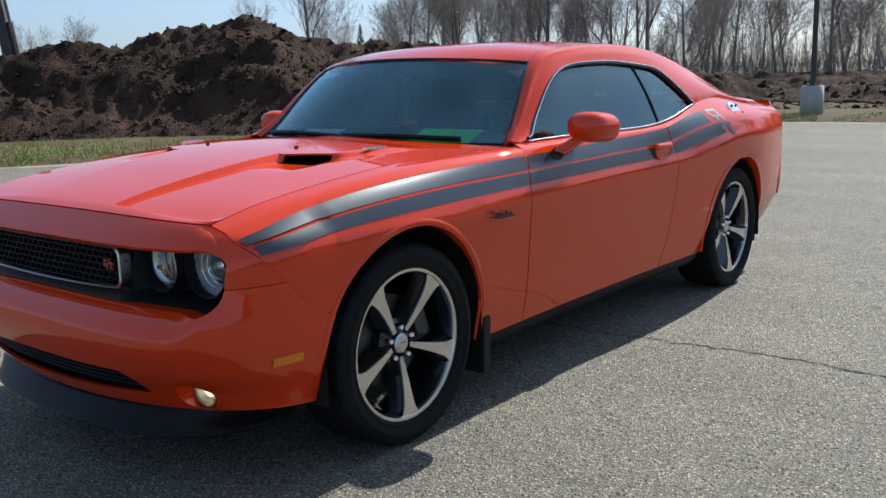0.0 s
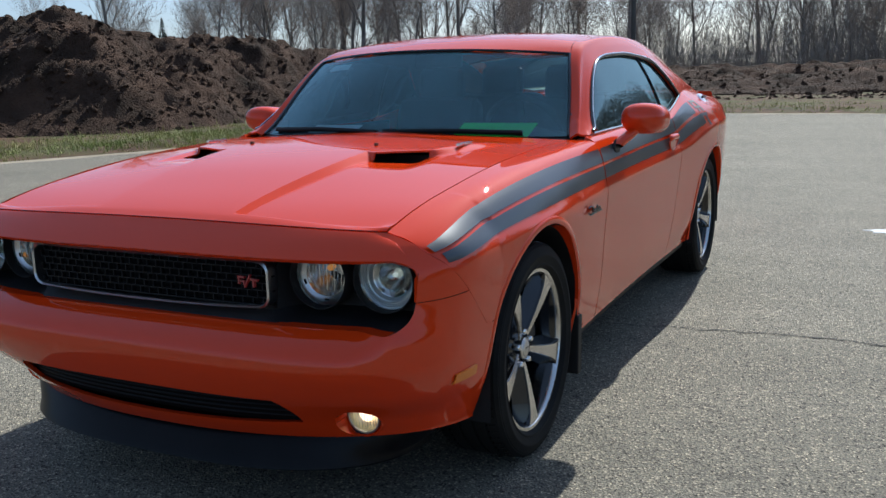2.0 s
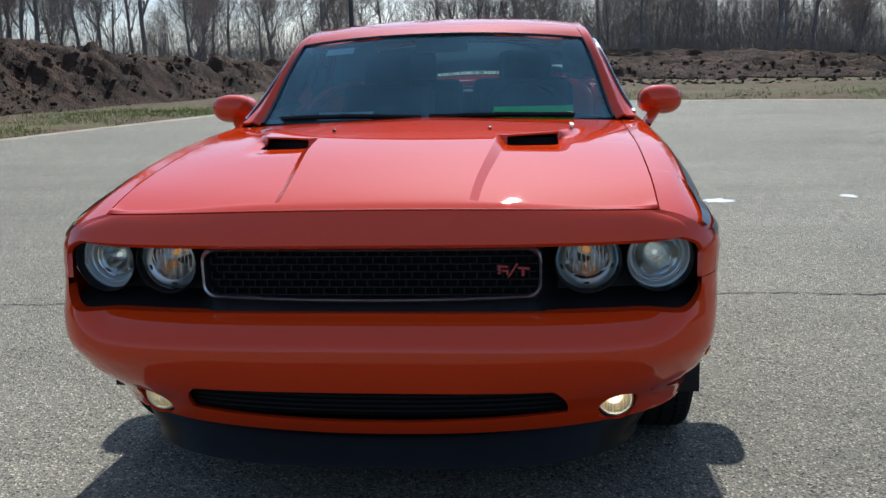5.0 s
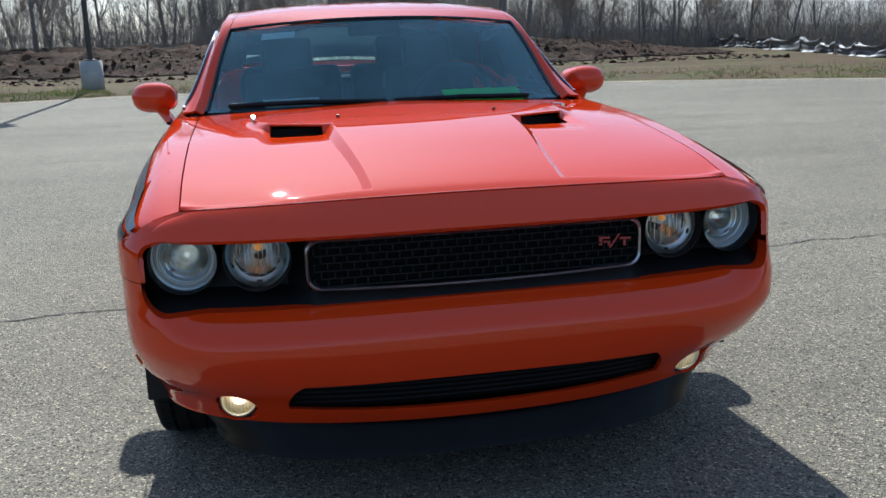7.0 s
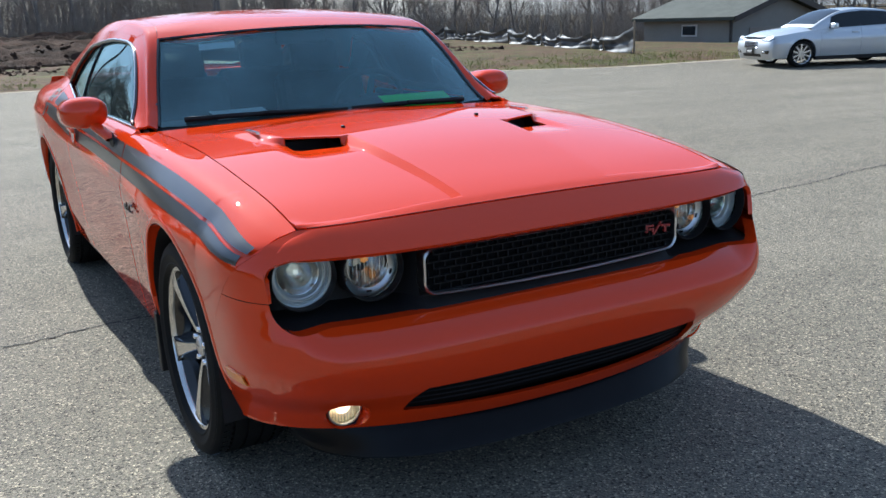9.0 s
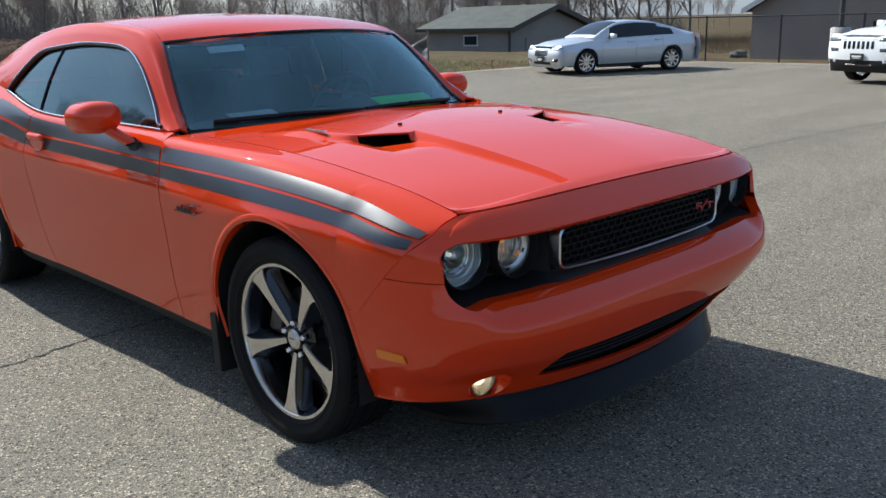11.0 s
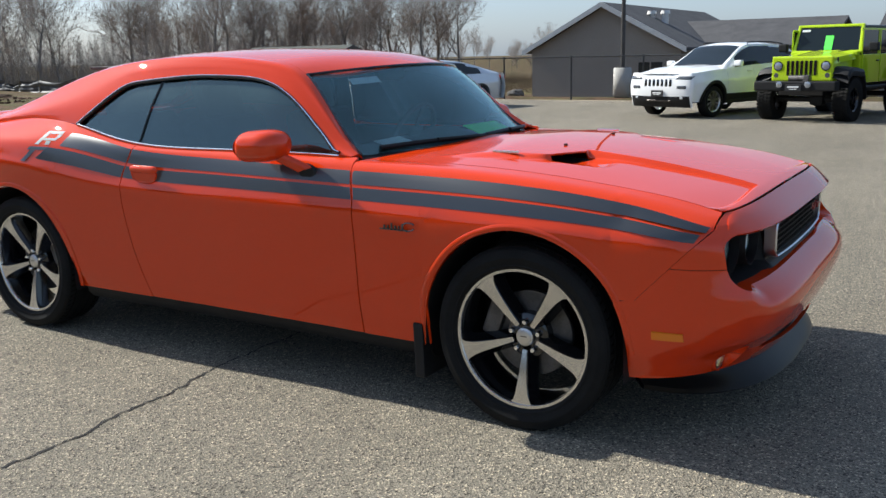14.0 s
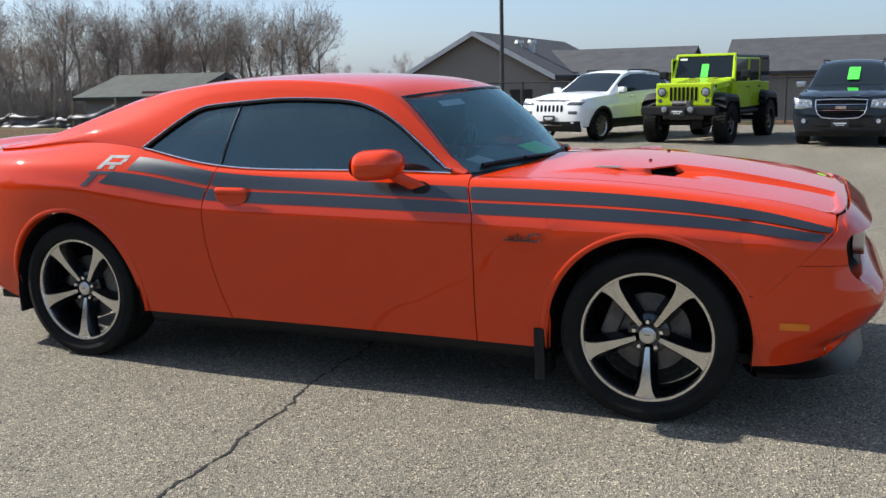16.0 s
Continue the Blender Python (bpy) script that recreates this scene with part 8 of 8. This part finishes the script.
for s in (1, -1):
    hl = face_panel("headlamp", fx, 0.52 * s, 0.885 * s, 0.78, 1.005, LAMP_BACK, cross, "large clear headlamp", 0.006, 12, skew_y=0.035)
    for yy, rr in ((0.62, 0.066), (0.76, 0.056)):
        closed_loft("reflector", revolve([(rr, 0.0), (rr * 0.95, 0.008), (rr * 0.8, 0.004), (0.0, -0.006)], 24, "X"), CLEAR_LAMP, hl, "", 50, Matrix.Translation((fx(yy * s, 0.885) + 0.012, yy * s, 0.885)))
    pod = face_panel("fog_lamp_pod", fx, 0.60 * s, 0.82 * s, 0.47, 0.60, GLOSS_BLACK, cross, "", 0.006, 6)
    closed_loft("fog_lamp", revolve([(0.045, 0.0), (0.042, 0.010), (0.0, 0.004)], 20, "X"), CLEAR_LAMP, pod, "", 50, Matrix.Translation((fx(0.70 * s, 0.535) + 0.014, 0.70 * s, 0.535)))
    rl = [Vector((x, s * (shell_c(x, 0.47).y), shell_c(x, 0.47).z + 0.05)) for x in np.linspace(-3.1, -1.6, 12)]
    tube("roof_rail", [rl[0] - Vector((0, 0, 0.05))] + rl + [rl[-1] - Vector((0, 0, 0.05))], 0.018, BLACK_PLASTIC, cross, "dark roof rail", 8)
face_panel("lower_grille", fx, -0.50, 0.50, 0.40, 0.47, BLACK_PLASTIC, nose, "", 0.006, 16)
face_panel("lower_bumper", fx, -0.82, 0.82, 0.22, 0.36, BLACK_PLASTIC, cross, "black lower bumper", 0.010, 22)
plate(fx, 0.475, cross)


# lime off-roader
def build_offroader(place):
    ob = thing("off_roader", "lime green lifted off-road vehicle with black hardtop and fenders", "car", "parked vehicles", place=place)
    R = 0.445
    wb = 2.95
    B = R + 0.27
    def add(nm, bm, m, parent=ob, lab="", smooth=False):
        return part(nm, bm, m, parent, lab, smooth)
    # tub, doors
    add("body_tub", box(2.75, 1.52, 0.62, (-2.08, 0, B + 0.33), 0.05), LIME)
    for s in (1, -1):
        for xa, xb in ((-1.72, -0.74), (-2.62, -1.76)):
            d = add("door", box(xb - xa, 0.03, 0.60, ((xa + xb) / 2, 0.775 * s, B + 0.34), 0.012), LIME)
            add("door_window_frame", joined(box(xb - xa, 0.03, 0.05, ((xa + xb) / 2, 0.735 * s, B + 1.16), 0.01), box(0.05, 0.03, 0.52, (xa + 0.03, 0.75 * s, B + 0.90), 0.01), box(0.05, 0.03, 0.52, (xb - 0.03, 0.75 * s, B + 0.90), 0.01)), LIME, d)
            add("door_glass", box(xb - xa - 0.10, 0.012, 0.48, ((xa + xb) / 2, 0.745 * s, B + 0.90)), GLASS_FAR, d, "dark side window")
            add("handle", box(0.14, 0.03, 0.03, (xa + 0.15, 0.80 * s, B + 0.50), 0.01), BLACK_PLASTIC, d)
            add("hinge", box(0.07, 0.02, 0.05, (xb - 0.02, 0.795 * s, B + 0.48), 0.006), LIME, d)
        add("side_window", box(0.72, 0.012, 0.44, (-3.05, 0.752 * s, B + 0.92)), GLASS_FAR, ob, "dark rear side window")
        # flat fender flares
        for x, w in ((0.0, 1.02), (-wb, 1.10)):
            bm = bmesh.new()
            rows = []
            for q, z in ((-0.54, 0.10), (-0.50, 0.36), (-0.38, 0.58), (0.20, 0.62), (0.36, 0.58), (0.44, 0.47)):
                rows.append([Vector((x + q * w, yy * s, R + zz + z)) for yy, zz in ((0.62, 0.07), (0.80, 0.065), (0.94, 0.03), (0.975, -0.03), (0.975, -0.12), (0.95, -0.13), (0.62, 0.0))])
            bm.free()
            loft("fender_flare", rows, BLACK_PLASTIC, ob, "black flat fender flare", None, 0.015)
            plain_wheel(ob, x, 0.80, s, R, 0.32, 0.235, GLOSS_BLACK, 5, True)
        part("mirror", joined(box(0.12, 0.20, 0.18, (-0.82, 0.98 * s, B + 0.80), 0.03), box(0.05, 0.16, 0.05, (-0.80, 0.84 * s, B + 0.70), 0.01)), BLACK_PLASTIC, ob, "black door mirror")
        hl = closed_loft("headlamp", revolve([(0.100, -0.02), (0.100, 0.010), (0.090, 0.014), (0.078, 0.008)], 32, "X"), GLOSS_BLACK, ob, "round headlamp", 40, Matrix.Translation((0.46, 0.50 * s, B + 0.43)))
        closed_loft("lens", revolve([(0.079, 0.010), (0.05, 0.020), (0, 0.025)], 32, "X"), LAMP_BACK, hl, "", 60, Matrix.Translation((0.46, 0.50 * s, B + 0.43)))
        closed_loft("turn_lamp", revolve([(0.05, -0.01), (0.05, 0.012), (0, 0.016)], 24, "X"), SMOKED_LAMP, ob, "", 60, Matrix.Translation((0.45, 0.54 * s, B + 0.24)))
        lp = closed_loft("bumper_lamp", revolve([(0.065, -0.03), (0.065, 0.03), (0.055, 0.035), (0, 0.03)], 24, "X"), LAMP_BACK, ob, "", 50, Matrix.Translation((0.80, 0.30 * s, B + 0.06)))
        add("hood_latch", box(0.05, 0.03, 0.09, (0.20, 0.635 * s, B + 0.55), 0.008), BLACK_PLASTIC)
        add("wiper", rod(0.01, 0.008, (-0.58, 0.10 * s + 0.12, B + 0.70), (-0.66, 0.45 * s + 0.12, B + 0.74), 6), BLACK_PLASTIC)
    # hood, cowl, grille
    rows = []
    for x in np.linspace(-0.62, 0.44, 14):
        w = 0.70 - 0.055 * (x + 0.62) / 1.06
        zc = B + 0.70 - 0.09 * (x + 0.62) / 1.06
        rows.append([Vector((x, t * w, zc - 0.05 * abs(t) ** 4 + 0.02 * (1 - smoothstep(0.42, 0.52, abs(t))) - (0.10 if abs(t) > 0.999 else 0))) for t in np.linspace(-1, 1, 31)])
    loft("hood", rows, LIME, ob, "", (0, 0, 1), 0.02)
    add("engine_side", box(1.06, 1.26, 0.55, (-0.09, 0, B + 0.32), 0.03), LIME)
    gr = add("grille_panel", box(0.10, 1.30, 0.52, (0.41, 0, B + 0.37), 0.09, segments=4), LIME, ob, "lime grille panel with seven slots")
    for k in range(7):
        add("grille_slot", box(0.03, 0.062, 0.30, (0.455, -0.288 + 0.096 * k, B + 0.39), 0.012), GLOSS_BLACK, gr)
    add("cowl", box(0.16, 1.44, 0.10, (-0.68, 0, B + 0.66), 0.03), LIME)
    # bumper and winch
    bp = add("front_bumper", box(0.22, 1.72, 0.20, (0.70, 0, B + 0.03), 0.03), BLACK_PLASTIC, ob, "black steel front bumper")
    add("winch", joined(rod(0.07, 0.07, (0.66, -0.16, B + 0.18), (0.66, 0.16, B + 0.18), 16), box(0.16, 0.12, 0.14, (0.66, 0.22, B + 0.18), 0.02)), IRON, bp)
    pl = add("dealer_plate", box(0.02, 0.34, 0.14, (0.825, 0, B + 0.0), 0.006), PLATE, ob, "black dealer plate")
    add("plate_print", joined(box(0.004, 0.24, 0.032, (0.838, 0, B + 0.015)), box(0.004, 0.16, 0.014, (0.838, 0, B - 0.03))), PAPER, pl)
    add("front_axle", joined(rod(0.06, 0.06, (0, -0.7, R), (0, 0.7, R), 10), box(0.3, 0.3, 0.26, (0, 0.2, R), 0.08)), BLACK_PLASTIC)
    add("rear_axle", joined(rod(0.06, 0.06, (-wb, -0.7, R), (-wb, 0.7, R), 10), box(0.3, 0.3, 0.26, (-wb, 0, R), 0.08)), BLACK_PLASTIC)
    add("chassis", box(3.9, 0.95, 0.16, (-1.5, 0, B - 0.10), 0.02), BLACK_PLASTIC)
    for s in (1, -1):
        add("side_step", rod(0.045, 0.045, (-0.65, 0.80 * s, B - 0.06), (-2.3, 0.80 * s, B - 0.06), 10), BLACK_PLASTIC)
    # windshield frame, upright and slightly raked
    wf = Matrix.Translation((-0.76, 0, B + 0.68)) @ Matrix.Rotation(radians(-19), 4, "Y")
    fr = add("windshield_frame", joined(box(0.06, 1.42, 0.06, (0, 0, 0.60), 0.02, wf), box(0.06, 1.50, 0.06, (0, 0, 0.02), 0.02, wf), *[box(0.06, 0.065, 0.62, (0, 0.71 * s, 0.31), 0.02, wf @ Matrix.Translation((0, 0.71 * s, 0)) @ Matrix.Rotation(radians(3.5 * s), 4, "X") @ Matrix.Translation((0, -0.71 * s, 0))) for s in (1, -1)]), LIME, ob, "lime windshield frame")
    add("windshield", box(0.012, 1.36, 0.54, (0, 0, 0.31), 0.0, wf), GLASS_FAR, fr, "dark windshield")
    add("sales_tag", box(0.006, 0.17, 0.32, (0.014, 0.02, 0.22), 0.002, wf), GREEN_CARD, fr, "bright green hanging tag")
    add("sticker", box(0.006, 0.18, 0.05, (0.014, -0.52, 0.50), 0.001, wf), PAPER, fr)
    add("hardtop", joined(box(2.45, 1.44, 0.07, (-2.20, 0, B + 1.215), 0.03)), TOP_GREY, ob, "dark grey hardtop roof panel")
    add("rear_top", joined(box(0.80, 1.47, 0.10, (-3.08, 0, B + 1.21), 0.04), box(0.08, 1.46, 0.55, (-3.45, 0, B + 0.95), 0.03), *[box(0.06, 0.03, 0.55, (-2.67, 0.75 * s, B + 0.92), 0.01) for s in (1, -1)], *[box(0.78, 0.03, 0.14, (-3.08, 0.755 * s, B + 0.68), 0.01) for s in (1, -1)]), TOP_GREY, ob, "dark grey hardtop rear section")
    add("roll_bar", joined(*[rod(0.035, 0.035, (-1.72, y, B + 0.6), (-1.72, y, B + 1.2), 8) for y in (0.62, -0.62)], rod(0.035, 0.035, (-1.72, -0.62, B + 1.2), (-1.72, 0.62, B + 1.2), 8)), BLACK_PLASTIC)
    sp = add("spare_wheel", rod(0.42, 0.42, (-3.50, 0, B + 0.45), (-3.78, 0, B + 0.45), 40), RUBBER, ob, "black spare wheel on the tailgate")
    return ob


build_offroader(pose(-2.08, 16.95, -0.13, 0, 0, -103))
tag_x = thing("sales_tag", "bright green card behind the crossover windshield", "card", place=pose(1.13, 16.65, -0.13, 0, 0, -96))
part("card", box(0.012, 0.23, 0.52, bevel=0.003, m=Matrix.Translation((-0.84, 0.08, 1.475)) @ Matrix.Rotation(radians(-60), 4, "Y"), segments=1), GREEN_CARD, tag_x)
